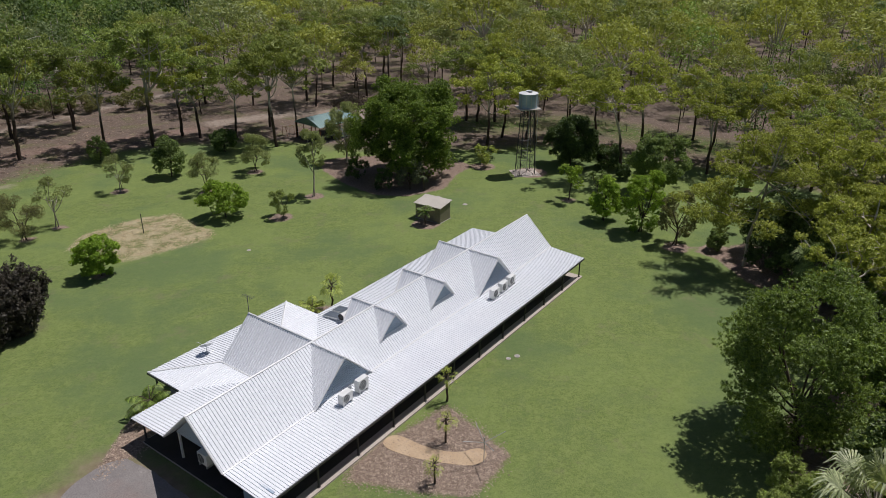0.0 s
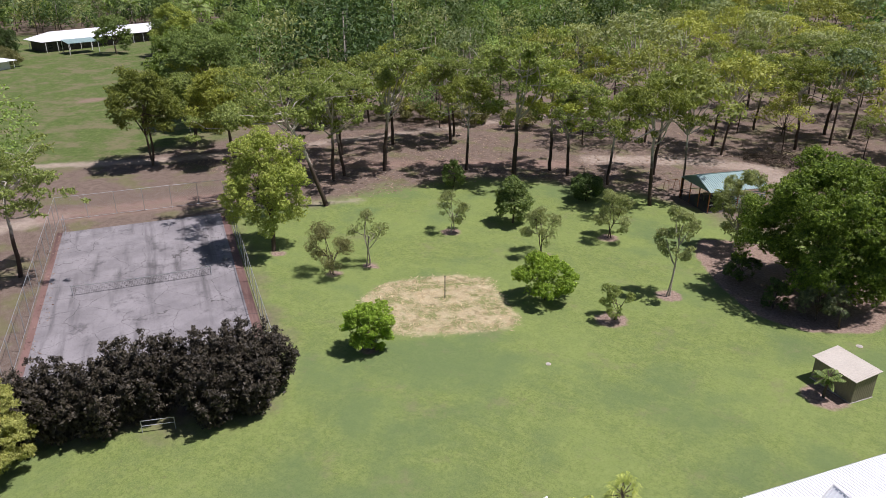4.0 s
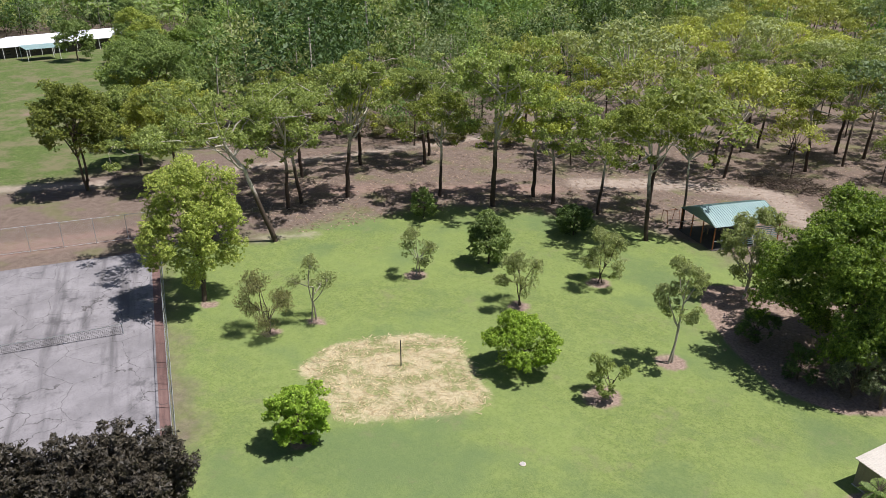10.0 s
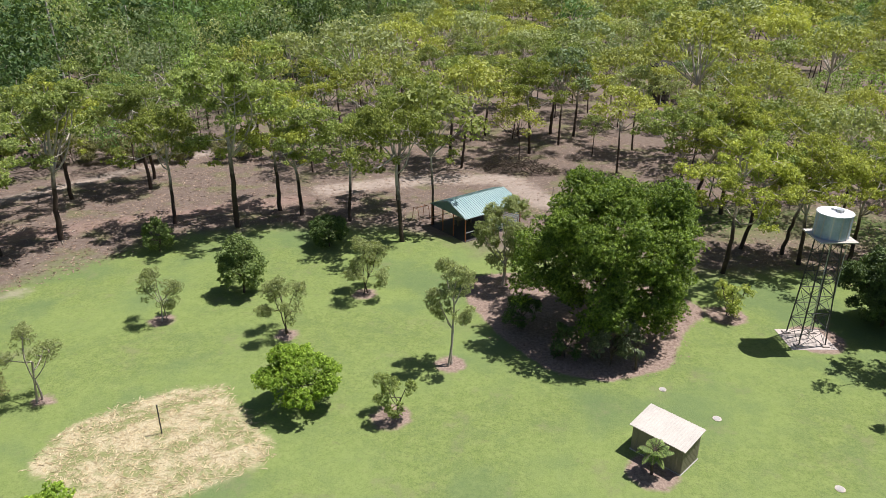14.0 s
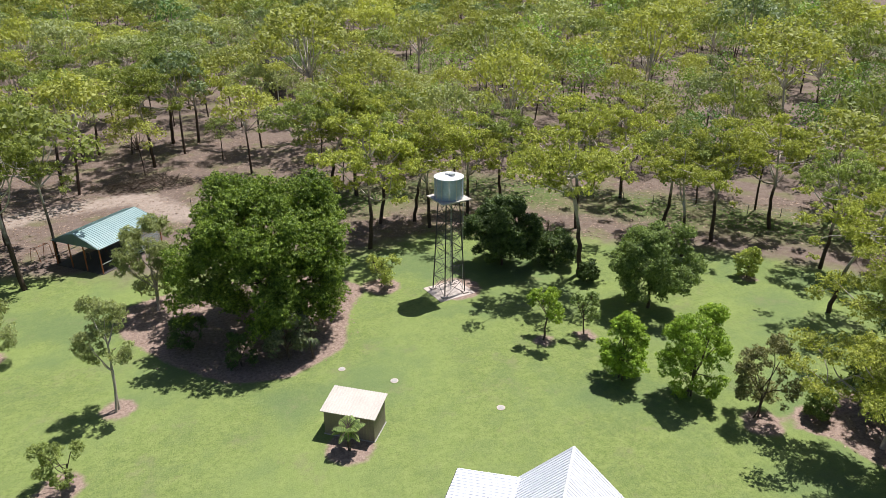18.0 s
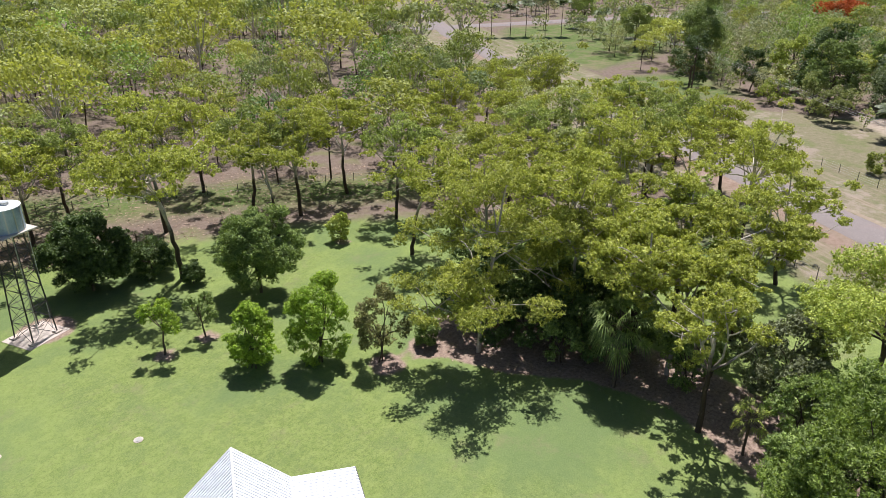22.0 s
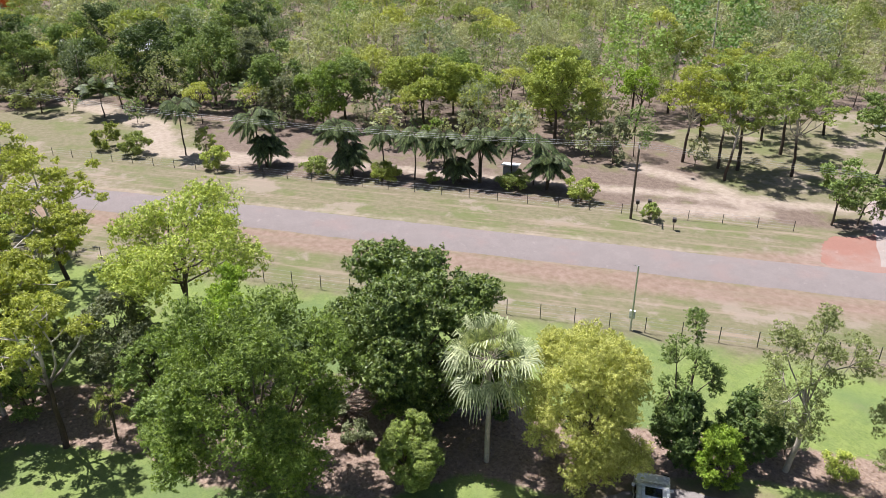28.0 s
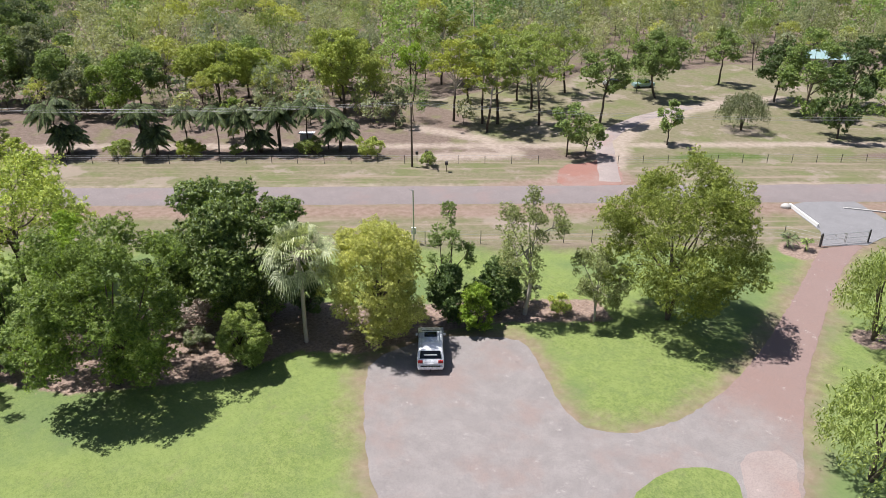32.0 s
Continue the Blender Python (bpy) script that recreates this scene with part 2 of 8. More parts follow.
def blob(n, sd, amp, scale, soft, vec):
    """Mask from a signed distance in metres, with a ragged edge."""
    j = n.math("MULTIPLY", n.math("SUBTRACT", n.noise(scale, 5, vec, 0.65), 0.5), amp)
    return n.ramp(n.math("ADD", sd, j), -soft, soft)


def ground_mat():
    n = Nodes("open_ground")
    v = n.where()
    sd = {}
    for k in ("lawn", "field", "verge", "bare", "red", "straw", "mulch"):
        a = n.t.nodes.new("ShaderNodeAttribute")
        a.attribute_name = k
        sd[k] = a.outputs["Fac"]
    fine, mid, big = n.noise(9, 6, v, 0.7), n.noise(1.3, 5, v, 0.6), n.noise(0.09, 4, v)
    speck = n.noise(28, 3, v)
    # leaf litter
    lit = n.mix(n.ramp(mid, 0.25, 0.75), (0.150, 0.112, 0.092), (0.262, 0.208, 0.176))
    lit = n.mix(n.ramp(fine, 0.35, 0.7), lit, (0.115, 0.085, 0.066))
    lit = n.mix(n.ramp(n.noise(0.22, 5, v), 0.50, 0.66, 0, 0.55), lit, (0.145, 0.158, 0.060))
    # mown lawn: tufts, paler and browner patches, thin dry spots
    g = n.mix(n.ramp(mid, 0.2, 0.8), (0.146, 0.204, 0.056), (0.226, 0.278, 0.090))
    g = n.mix(n.ramp(n.noise(3.4, 7, v, 0.8), 0.44, 0.62, 0, 0.58), g, (0.082, 0.116, 0.036))
    g = n.mix(n.ramp(n.noise(0.42, 6, v, 0.7), 0.46, 0.60, 0, 0.4), g, (0.112, 0.160, 0.062))
    g = n.mix(n.ramp(fine, 0.42, 0.72, 0, 0.55), g, (0.265, 0.302, 0.107))
    g = n.mix(n.ramp(big, 0.40, 0.64, 0, 0.38), g, (0.222, 0.284, 0.092))
    g = n.mix(n.ramp(n.noise(0.055, 5, v, 0.6), 0.48, 0.62, 0, 0.62), g, (0.116, 0.170, 0.074))
    g = n.mix(n.ramp(n.noise(0.24, 7, v, 0.72), 0.54, 0.72, 0, 0.55), g, (0.200, 0.192, 0.108))
    g = n.mix(n.ramp(n.noise(0.85, 6, v, 0.75), 0.58, 0.72, 0, 0.22), g, (0.205, 0.165, 0.105))
    # rough field grass
    f = n.mix(n.ramp(n.noise(0.7, 5, v, 0.7), 0.3, 0.7), (0.088, 0.128, 0.040), (0.160, 0.188, 0.072))
    f = n.mix(n.ramp(fine, 0.35, 0.7), f, (0.072, 0.105, 0.028))
    f = n.mix(n.ramp(n.noise(1.7, 6, v, 0.75), 0.46, 0.60, 0, 0.7), f, (0.065, 0.110, 0.026))
    f = n.mix(n.ramp(n.noise(0.9, 5, v, 0.7), 0.52, 0.66, 0, 0.6), f, (0.175, 0.225, 0.075))
    f = n.mix(n.ramp(n.noise(0.16, 6, v, 0.7), 0.44, 0.64, 0, 0.75), f, (0.190, 0.165, 0.100))
    # dry roadside grass
    d = n.mix(n.ramp(mid, 0.25, 0.75), (0.155, 0.150, 0.085), (0.240, 0.208, 0.145))
    d = n.mix(n.ramp(n.noise(0.18, 5, v), 0.46, 0.64, 0, 0.65), d, (0.135, 0.165, 0.060))
    d = n.mix(n.ramp(fine, 0.4, 0.75, 0, 0.6), d, (0.125, 0.110, 0.060))
    turn = n.t.nodes.new("ShaderNodeVectorRotate")
    turn.rotation_type = "Z_AXIS"
    n.put(turn.inputs["Vector"], v)
    turn.inputs["Angle"].default_value = -math.atan2(0.783, 0.622)
    long = n.t.nodes.new("ShaderNodeVectorMath")
    long.operation = "MULTIPLY"
    n.put(long.inputs[0], turn.outputs[0])
    long.inputs[1].default_value = (0.07, 1.0, 1.0)
    streak = n.noise(0.75, 6, long.outputs[0], 0.68)      # worn streaks along the road
    across = n.add("ShaderNodeSeparateXYZ", Vector=turn.outputs[0]).outputs["Y"]
    kept = n.ramp(across, -48.0, -43.0)
    d = n.mix(n.math("MULTIPLY", kept, n.ramp(streak, 0.50, 0.64, 0, 0.75)), d, (0.300, 0.235, 0.185))
    d = n.mix(n.math("MULTIPLY", kept, n.ramp(streak, 0.48, 0.36, 0, 0.55)), d, (0.140, 0.165, 0.070))
    d = n.mix(n.ramp(n.noise(0.11, 6, v, 0.7), 0.54, 0.62, 0, 0.7), d, (0.300, 0.245, 0.205))
    # pale sand, red gravel, straw, bark mulch
    s = n.mix(n.ramp(mid, 0.25, 0.75), (0.31, 0.250, 0.205), (0.43, 0.365, 0.310))
    s = n.mix(n.ramp(fine, 0.4, 0.8, 0, 0.5), s, (0.22, 0.165, 0.125))
    r = n.mix(n.ramp(mid, 0.25, 0.75), (0.215, 0.140, 0.115), (0.300, 0.215, 0.182))
    r = n.mix(n.ramp(streak, 0.48, 0.64, 0, 0.5), r, (0.200, 0.170, 0.120))
    w = n.mix(n.ramp(fine, 0.3, 0.7), (0.40, 0.325, 0.19), (0.60, 0.52, 0.36))
    w = n.mix(n.ramp(n.noise(0.45, 6, v, 0.75), 0.44, 0.58, 0, 0.9), w, (0.205, 0.225, 0.085))
    b = n.mix(n.ramp(n.noise(3.5, 5, v, 0.7), 0.3, 0.7), (0.205, 0.146, 0.116), (0.390, 0.298, 0.242))
    b = n.mix(n.ramp(speck, 0.42, 0.7, 0, 0.45), b, (0.105, 0.070, 0.054))
    c = lit
    c = n.mix(blob(n, sd["field"], 9, 0.16, 3.0, v), c, f)
    c = n.mix(blob(n, sd["lawn"], 9, 0.2, 2.4, v), c, g)
    c = n.mix(blob(n, sd["verge"], 2.2, 0.5, 1.0, v), c, d)
    c = n.mix(n.math("MULTIPLY", blob(n, sd["bare"], 3.2, 0.4, 1.1, v), 0.85), c, s)
    c = n.mix(n.math("MULTIPLY", blob(n, sd["red"], 3.4, 0.5, 1.3, v), 0.8), c, r)
    c = n.mix(n.math("MULTIPLY", blob(n, sd["straw"], 2.2, 0.7, 0.5, v), 0.92), c, w)
    c = n.mix(blob(n, sd["mulch"], 0.9, 1.1, 0.25, v), c, b)
    n.bump(n.math("ADD", fine, n.math("MULTIPLY", speck, 0.6)), 0.7, 0.06)
    return n.done(c, 0.95, 0, 0.1)


M["ground"] = ground_mat()


def gravel_mat(name, pale, grey, red, red_lo, red_hi, arm=None):
    n = Nodes(name)
    v = n.where()
    c = n.mix(n.ramp(n.noise(0.5, 6, v, 0.7), 0.25, 0.75, 0.2, 0.8), grey, pale)
    c = n.mix(n.ramp(n.noise(0.16, 5, v, 0.6), red_lo, red_hi, 0, 0.85), c, red)
    if arm:    # red dirt carried in from the gate along the entrance arm
        y = n.add("ShaderNodeSeparateXYZ", Vector=v).outputs["Y"]
        y = n.math("ADD", y, n.math("MULTIPLY", n.noise(0.3, 5, v, 0.65), 14.0))
        c = n.mix(n.ramp(n.math("MULTIPLY", y, -0.01), -0.17, -0.09, 0, 0.8), c, arm)
    c = n.mix(n.ramp(n.noise(0.9, 7, v, 0.8), 0.58, 0.68, 0, 0.7), c, [min(1, x * 1.35) for x in pale])
    c = n.mix(n.ramp(n.noise(0.6, 7, v, 0.8), 0.40, 0.30, 0, 0.55), c, [x * 0.62 for x in red])
    c = n.mix(n.ramp(n.noise(14, 4, v), 0.35, 0.75, 0, 0.45), c, [x * 0.55 for x in grey])
    n.bump(n.noise(22, 4, v), 0.4, 0.02)
    return n.done(c, 0.92, 0, 0.2)


M["drive"] = gravel_mat("worn_red_gravel_seal", (0.318, 0.292, 0.278), (0.205, 0.186, 0.180), (0.272, 0.212, 0.192), 0.47, 0.65, (0.265, 0.172, 0.148))
M["apron"] = gravel_mat("grey_seal", (0.27, 0.265, 0.27), (0.20, 0.197, 0.2), (0.24, 0.2, 0.19), 0.6, 0.8)
M["spur"] = gravel_mat("pale_pink_gravel", (0.36, 0.30, 0.275), (0.27, 0.22, 0.205), (0.32, 0.21, 0.18), 0.5, 0.75)
M["lane"] = gravel_mat("pinkish_lane_gravel", (0.38, 0.325, 0.30), (0.28, 0.235, 0.22), (0.33, 0.235, 0.20), 0.5, 0.75)
M["red_dirt"] = gravel_mat("red_dirt", (0.34, 0.245, 0.215), (0.27, 0.155, 0.125), (0.30, 0.150, 0.118), 0.42, 0.6)
M["road"] = gravel_mat("grey_road_seal", (0.258, 0.224, 0.217), (0.205, 0.177, 0.172), (0.262, 0.200, 0.188), 0.5, 0.7)


def court_mat(name, lo, hi):
    """Weathered slab: water streaks along its length, stains, square joints and a web of cracks."""
    n = Nodes(name)
    v = n.local()
    c = n.mix(n.ramp(n.noise(0.25, 5, v, 0.6), 0.3, 0.7), lo, hi)
    long = n.add("ShaderNodeVectorMath", Vector=v)
    long.operation = "MULTIPLY"
    long.inputs[1].default_value = (0.07, 0.75, 1)
    c = n.mix(n.ramp(n.noise(0.8, 5, long.outputs[0], 0.6), 0.48, 0.66, 0, 0.75), c, [x * 0.48 for x in lo])
    c = n.mix(n.ramp(n.noise(0.32, 6, v, 0.72), 0.54, 0.66, 0, 0.7), c, [x * 0.42 for x in lo])
    c = n.mix(n.ramp(n.noise(1.4, 6, v, 0.75), 0.60, 0.72, 0, 0.5), c, [min(1, x * 1.15) for x in hi])
    c = n.mix(n.ramp(n.noise(10, 4, v), 0.4, 0.8, 0, 0.35), c, [x * 0.6 for x in lo])
    bend = n.add("ShaderNodeVectorMath", Vector=v)
    bend.operation = "ADD"
    wob = n.add("ShaderNodeTexNoise", Vector=v, Scale=0.7, Detail=4)
    n.t.links.new(wob.outputs["Color"], bend.inputs[1])
    for scale, wide, amount in ((0.26, 0.0022, 0.75), (0.7, 0.003, 0.3)):
        cell = n.t.nodes.new("ShaderNodeTexVoronoi")
        cell.feature = "DISTANCE_TO_EDGE"
        cell.inputs["Scale"].default_value = scale
        n.t.links.new(bend.outputs[0], cell.inputs["Vector"])
        c = n.mix(n.ramp(cell.outputs["Distance"], wide, wide * 3, amount, 0), c, (0.055, 0.050, 0.048))
    return n.done(c, 0.85, 0, 0.3)


M["court"] = court_mat("weathered_court_slab", (0.195, 0.185, 0.194), (0.290, 0.275, 0.287))
M["court_red"] = court_mat("faded_red_court_edge", (0.170, 0.100, 0.088), (0.240, 0.150, 0.132))


# ---- geometry helpers ----
def mesh_np(name, verts, faces, mat, smooth=False):
    """A mesh from arrays; faces all have the same number of corners."""
    verts, faces = np.asarray(verts, np.float32), np.asarray(faces, np.int32)
    me = bpy.data.meshes.new(name)
    k = faces.shape[1]
    me.vertices.add(len(verts))
    me.vertices.foreach_set("co", verts.ravel())
    me.loops.add(faces.size)
    me.loops.foreach_set("vertex_index", faces.ravel())
    me.polygons.add(len(faces))
    me.polygons.foreach_set("loop_start", np.arange(0, faces.size, k, dtype=np.int32))
    me.polygons.foreach_set("loop_total", np.full(len(faces), k, np.int32))
    if smooth:
        me.polygons.foreach_set("use_smooth", np.ones(len(faces), bool))
    me.materials.append(mat)
    me.update(calc_edges=True)
    return me


def mesh_bm(name, bm, mat):
    me = bpy.data.meshes.new(name)
    bm.to_mesh(me)
    bm.free()
    me.materials.append(mat)
    return me


def part(name, bm, mat, parent, label=""):
    """Links a bmesh as one mesh under a thing or a part."""
    ob = new(name, mesh_bm(name, bm, mat) if isinstance(bm, bmesh.types.BMesh) else bm)
    ob.parent = parent
    return tagged(ob, label)


def thing(name, at, label, category, group="", kind=""):
    ob = new(name)
    ob.matrix_world = at
    return tagged(ob, label, category, group, kind)


def box(bm, lo, hi, m=None, bevel=0.0):
    """An axis-aligned box between two corners, turned by m."""
    made = bmesh.ops.create_cube(bm, size=1)["verts"]
    lo, hi = Vector(lo), Vector(hi)
    for v in made:
        v.co = Vector((lo[i] + (hi[i] - lo[i]) * (v.co[i] + 0.5) for i in range(3)))
    if bevel:
        edges = list({e for v in made for e in v.link_edges})
        made = list({v for f in bmesh.ops.bevel(bm, geom=edges, offset=bevel, segments=2, affect="EDGES", profile=0.6)["faces"] for v in f.verts} | {v for v in made if v.is_valid})
    if m is not None:
        bmesh.ops.transform(bm, matrix=m, verts=made)
    return bm


def rod(bm, a, b, r, sides=6, r2=None):
    """A round bar from a to b."""
    a, b = Vector(a), Vector(b)
    m = (b - a).to_track_quat("Z", "Y").to_matrix().to_4x4()
    m.translation = (a + b) / 2
    bmesh.ops.create_cone(bm, cap_ends=True, segments=sides, radius1=r, radius2=r if r2 is None else r2, depth=(b - a).length, matrix=m)
    return bm


def fresh(*boxes):
    bm = bmesh.new()
    for b in boxes:
        box(bm, *b)
    return bm


def prism(bm, ring, lift, drop):
    """A flat slab from a closed ring of (x, y), between two heights."""
    top = [bm.verts.new((x, y, lift)) for x, y in ring]
    low = [bm.verts.new((x, y, drop)) for x, y in ring]
    n = len(ring)
    for i in range(n):
        bm.faces.new((low[i], low[(i + 1) % n], top[(i + 1) % n], top[i]))
    caps = [bm.faces.new(top), bm.faces.new(low[::-1])]
    bmesh.ops.triangulate(bm, faces=caps)
    bmesh.ops.recalc_face_normals(bm, faces=bm.faces)
    return bm


def ragged(ring, step, amp, rnd):
    """A ring with more points and an uneven edge."""
    out = []
    for i, a in enumerate(ring):
        a, b = Vector((*a, 0)), Vector((*ring[(i + 1) % len(ring)], 0))
        k = max(1, int((b - a).length / step))
        side = Vector((-(b - a).y, (b - a).x, 0)).normalized()
        for j in range(k):
            p = a.lerp(b, j / k) + side * rnd.uniform(-amp, amp)
            out.append((p.x, p.y))
    return out


def rounded(ring, times=2):
    """Corner-cut ring, for soft curves."""
    for _ in range(times):
        out = []
        for i, a in enumerate(ring):
            b = ring[(i + 1) % len(ring)]
            out += [(a[0] * 0.75 + b[0] * 0.25, a[1] * 0.75 + b[1] * 0.25), (a[0] * 0.25 + b[0] * 0.75, a[1] * 0.25 + b[1] * 0.75)]
        ring = out
    return ring


def sd_ring(p, ring):
    """Signed distance of points to a ring, positive inside."""
    d, inside = np.full(len(p), 1e9), np.zeros(len(p), bool)
    for i, a in enumerate(ring):
        a, b = np.array(a, float), np.array(ring[(i + 1) % len(ring)], float)
        e = b - a
        w = p - a
        t = np.clip((w @ e) / (e @ e), 0, 1)
        d = np.minimum(d, np.hypot(*(w - t[:, None] * e).T))
        cross = (a[1] > p[:, 1]) != (b[1] > p[:, 1])
        inside ^= cross & (p[:, 0] < a[0] + (p[:, 1] - a[1]) * e[0] / (e[1] if e[1] else 1e-9))
    return np.where(inside, d, -d)


def sd_line(p, pts, half):
    """Signed distance to a band of half width round a line of points."""
    d = np.full(len(p), 1e9)
    for a, b in zip(pts, pts[1:]):
        a, b = np.array(a, float), np.array(b, float)
        e, w = b - a, p - a
        t = np.clip((w @ e) / (e @ e), 0, 1)
        d = np.minimum(d, np.hypot(*(w - t[:, None] * e).T))
    return half - d


# ---- plan: directions of the road and of the plots ----
RX, RY = 0.622, 0.783          # along the road


def rn(r, n):
    """Place from metres along the road and metres across it."""
    return (RX * r + RY * n, RY * r - RX * n)


def along(p):
    return p[..., 0] * RX + p[..., 1] * RY, p[..., 0] * RY - p[..., 1] * RX


LAWN = [(-72, 80), (-64, 87), (-59, 100), (-52, 109), (-42, 113), (-30, 115), (-18, 111), (0, 109), (14, 113), (23, 111), (31, 105), (40, 99),
        (49, 92), (53, 84), (56, 74), (62, 64), (67, 55), (2.5, -23.5), (-20, -45), (-45, -30), (-60, 20), (-52, 37), (-36.5, 52), (-40, 58.5)]
GROVE = [(28.4, 70.5), (29.8, 63.6), (32.5, 58.3), (33.2, 52), (29, 45), (24.4, 41.7), (19.2, 32.2), (19.3, 26.5), (15.5, 22.8), (14, 15.5),
         (11.6, 10.5), (6, 3.5), (9.2, 1.5), (13, 6.2), (17, 12), (21, 18), (28, 24), (32, 30), (36, 40), (39, 50), (40, 58), (38, 66), (34, 73)]
BIG_BED = [(-18.3, 99.5), (-14.2, 93.2), (-9.6, 88.6), (-5.2, 88), (-0.3, 91), (1.6, 97.5), (4, 101.5), (0, 106), (-8, 107), (-15, 106), (-19, 104)]
HOUSE_BED = [(-4.8, 38.6), (-1.6, 41.0), (0.0, 43.0), (2.7, 39.6), (4.3, 37.6), (3.0, 35.6), (1.5, 33.7), (-2.0, 34.3), (-5.6, 35.0), (-6.6, 35.3)]
WEST_BED = [(-22.3, 42.5), (-22.6, 38), (-22.3, 35), (-20.6, 37.5), (-19.5, 41), (-20.8, 43.5)]
STRAW = [(-41.5, 70.6), (-41.8, 74.6), (-37.6, 79.8), (-33.6, 81.6), (-31.4, 79.4), (-26.5, 75), (-28.8, 71.8), (-34.4, 67.2), (-36.6, 68.6)]
FIELD = [(-112, 55), (-104, 84), (-99, 104), (-122, 128), (-160, 165), (-232, 205), (-270, 150), (-200, 50)]
DRIVE = [(14.4, 22.6), (14.0, 17.5), (12.7, 15.2), (9.6, 11.8), (7.5, 12.0), (5.3, 13.2), (0.6, 15.8), (-2.0, 15.9), (-4.4, 13.0), (-5.3, 7.7), (-4.8, 0.8),
         (-1.5, -13.2), (1.0, -22.5), (1.5, -24.6), (-1.0, -29.5), (-1.4, -24.0), (-4.0, -14.0), (-6.8, -5.2), (-8.4, -0.3), (-11.7, 7.0), (-13.7, 10.8),
         (-17, 17), (-22, 27), (-24, 33), (-22.6, 36.6), (-20.6, 37.2), (-15.1, 33.0), (-9.9, 29.4), (-6, 31.2), (2.7, 30.5), (8, 27.4), (11.6, 25.0)]
ISLAND = [(-7, 18.6), (-7.2, 14.8), (-9.5, 12.0), (-11.5, 13.5), (-14.5, 19), (-14, 23), (-9.5, 22.4)]
APRON = [(1.7, -25.2), (3.6, -29.0), (9.3, -33.2), (8.6, -36.6), (5.2, -41.0), (4.0, -40.4), (0.2, -37.6), (-1.6, -33.0), (-1.2, -29.0)]
FAR_DRIVE = [rn(6.0, 35.6), (32.5, -29.5), (38, -37.2), (41.5, -46.5), (41.2, -53), (42.5, -62.5), (41, -73), (36, -84)]
MOUNDS = [(-17.4, 88.0, 1.3), (-20.2, 80.4, 1.5), (-32.0, 89.6, 1.1), (-43.8, 89.6, 1.2), (-27.8, 98.3, 1.2), (-45.5, 77.0, 0.9), (-47.4, 73.4, 0.9),
          (15.9, 86.6, 1.0), (19.6, 86.3, 1.0), (-2.4, 78.4, 1.7), (5.5, 101, 1.8), (25.4, 71.6, 1.5), (29.3, 70.6, 1.8), (-56.0, 73.8, 0.9), (12.2, 98.2, 2.4),
          (40.5, 90.8, 0.9), (-35, 64.3, 1.0), (2.6, -22.4, 2.2), (-10.9, 56.8, 1.4), (-9, -10.4, 1.6)]


# ---- ground: one sheet to the horizon ----
def spread(lo, hi, step, far):
    core = list(np.arange(lo, hi + step, step))
    out, d = [], step
    while True:
        d *= 1.5
        v = (out[-1] if out else core[-1]) + d
        out.append(v)
        if v > far:
            break
    low, d = [], step
    while True:
        d *= 1.5
        v = (low[-1] if low else core[0]) - d
        low.append(v)
        if v < -far:
            break
    return np.array(low[::-1] + core + out)


gx, gy = spread(-135, 150, 1.1, 3500), spread(-110, 165, 1.1, 3500)
X, Y = np.meshgrid(gx, gy, indexing="ij")
P2 = np.stack([X.ravel(), Y.ravel()], 1)
idx = np.arange(len(P2)).reshape(X.shape)
quads = np.stack([idx[:-1, :-1], idx[1:, :-1], idx[1:, 1:], idx[:-1, 1:]], -1).reshape(-1, 4)
sheet = mesh_np("ground", np.c_[P2, np.zeros(len(P2))], quads, M["ground"])
R_, N_ = along(P2)
masks = {}
masks["lawn"] = np.minimum(sd_ring(P2, LAWN), 17.6 - N_)
thin = np.minimum(sd_line(P2, [(4, 126), (24, 128), (42, 112), (58, 98)], 7) - 2, 3)
masks["field"] = np.maximum.reduce([sd_ring(P2, FIELD), sd_ring(P2, [(150, 112), (185, 108), (275, 132), (200, 172), (172, 150)]), sd_ring(P2, [rn(-20, 56), rn(-35, 70), rn(-60, 110), rn(-80, 90), rn(-70, 62), rn(-35, 50)]), thin,
                                    sd_ring(P2, [(30, -31), (36, -41), (39, -48), (38, -66), (22, -58), (14, -44), (22, -34)]), sd_ring(P2, [(142, 76), (124, 88), (122, 98), (146, 104), (160, 92)])])
masks["verge"] = np.maximum.reduce([sd_ring(P2, [(86, 34), (90, 62), (128, 84), (134, 50), (112, 34)]), np.minimum(N_ - 17.8, 45.5 - N_), sd_ring(P2, [rn(5, 45), rn(30, 80), rn(-10, 105), rn(-60, 120), rn(-110, 90), rn(-100, 40), rn(-20, 42)]) - 3 + 5 * np.sin(P2[:, 0] * 0.21) * np.cos(P2[:, 1] * 0.17 + 1.0)])
far_lane = sd_line(P2, FAR_DRIVE, 2.2)
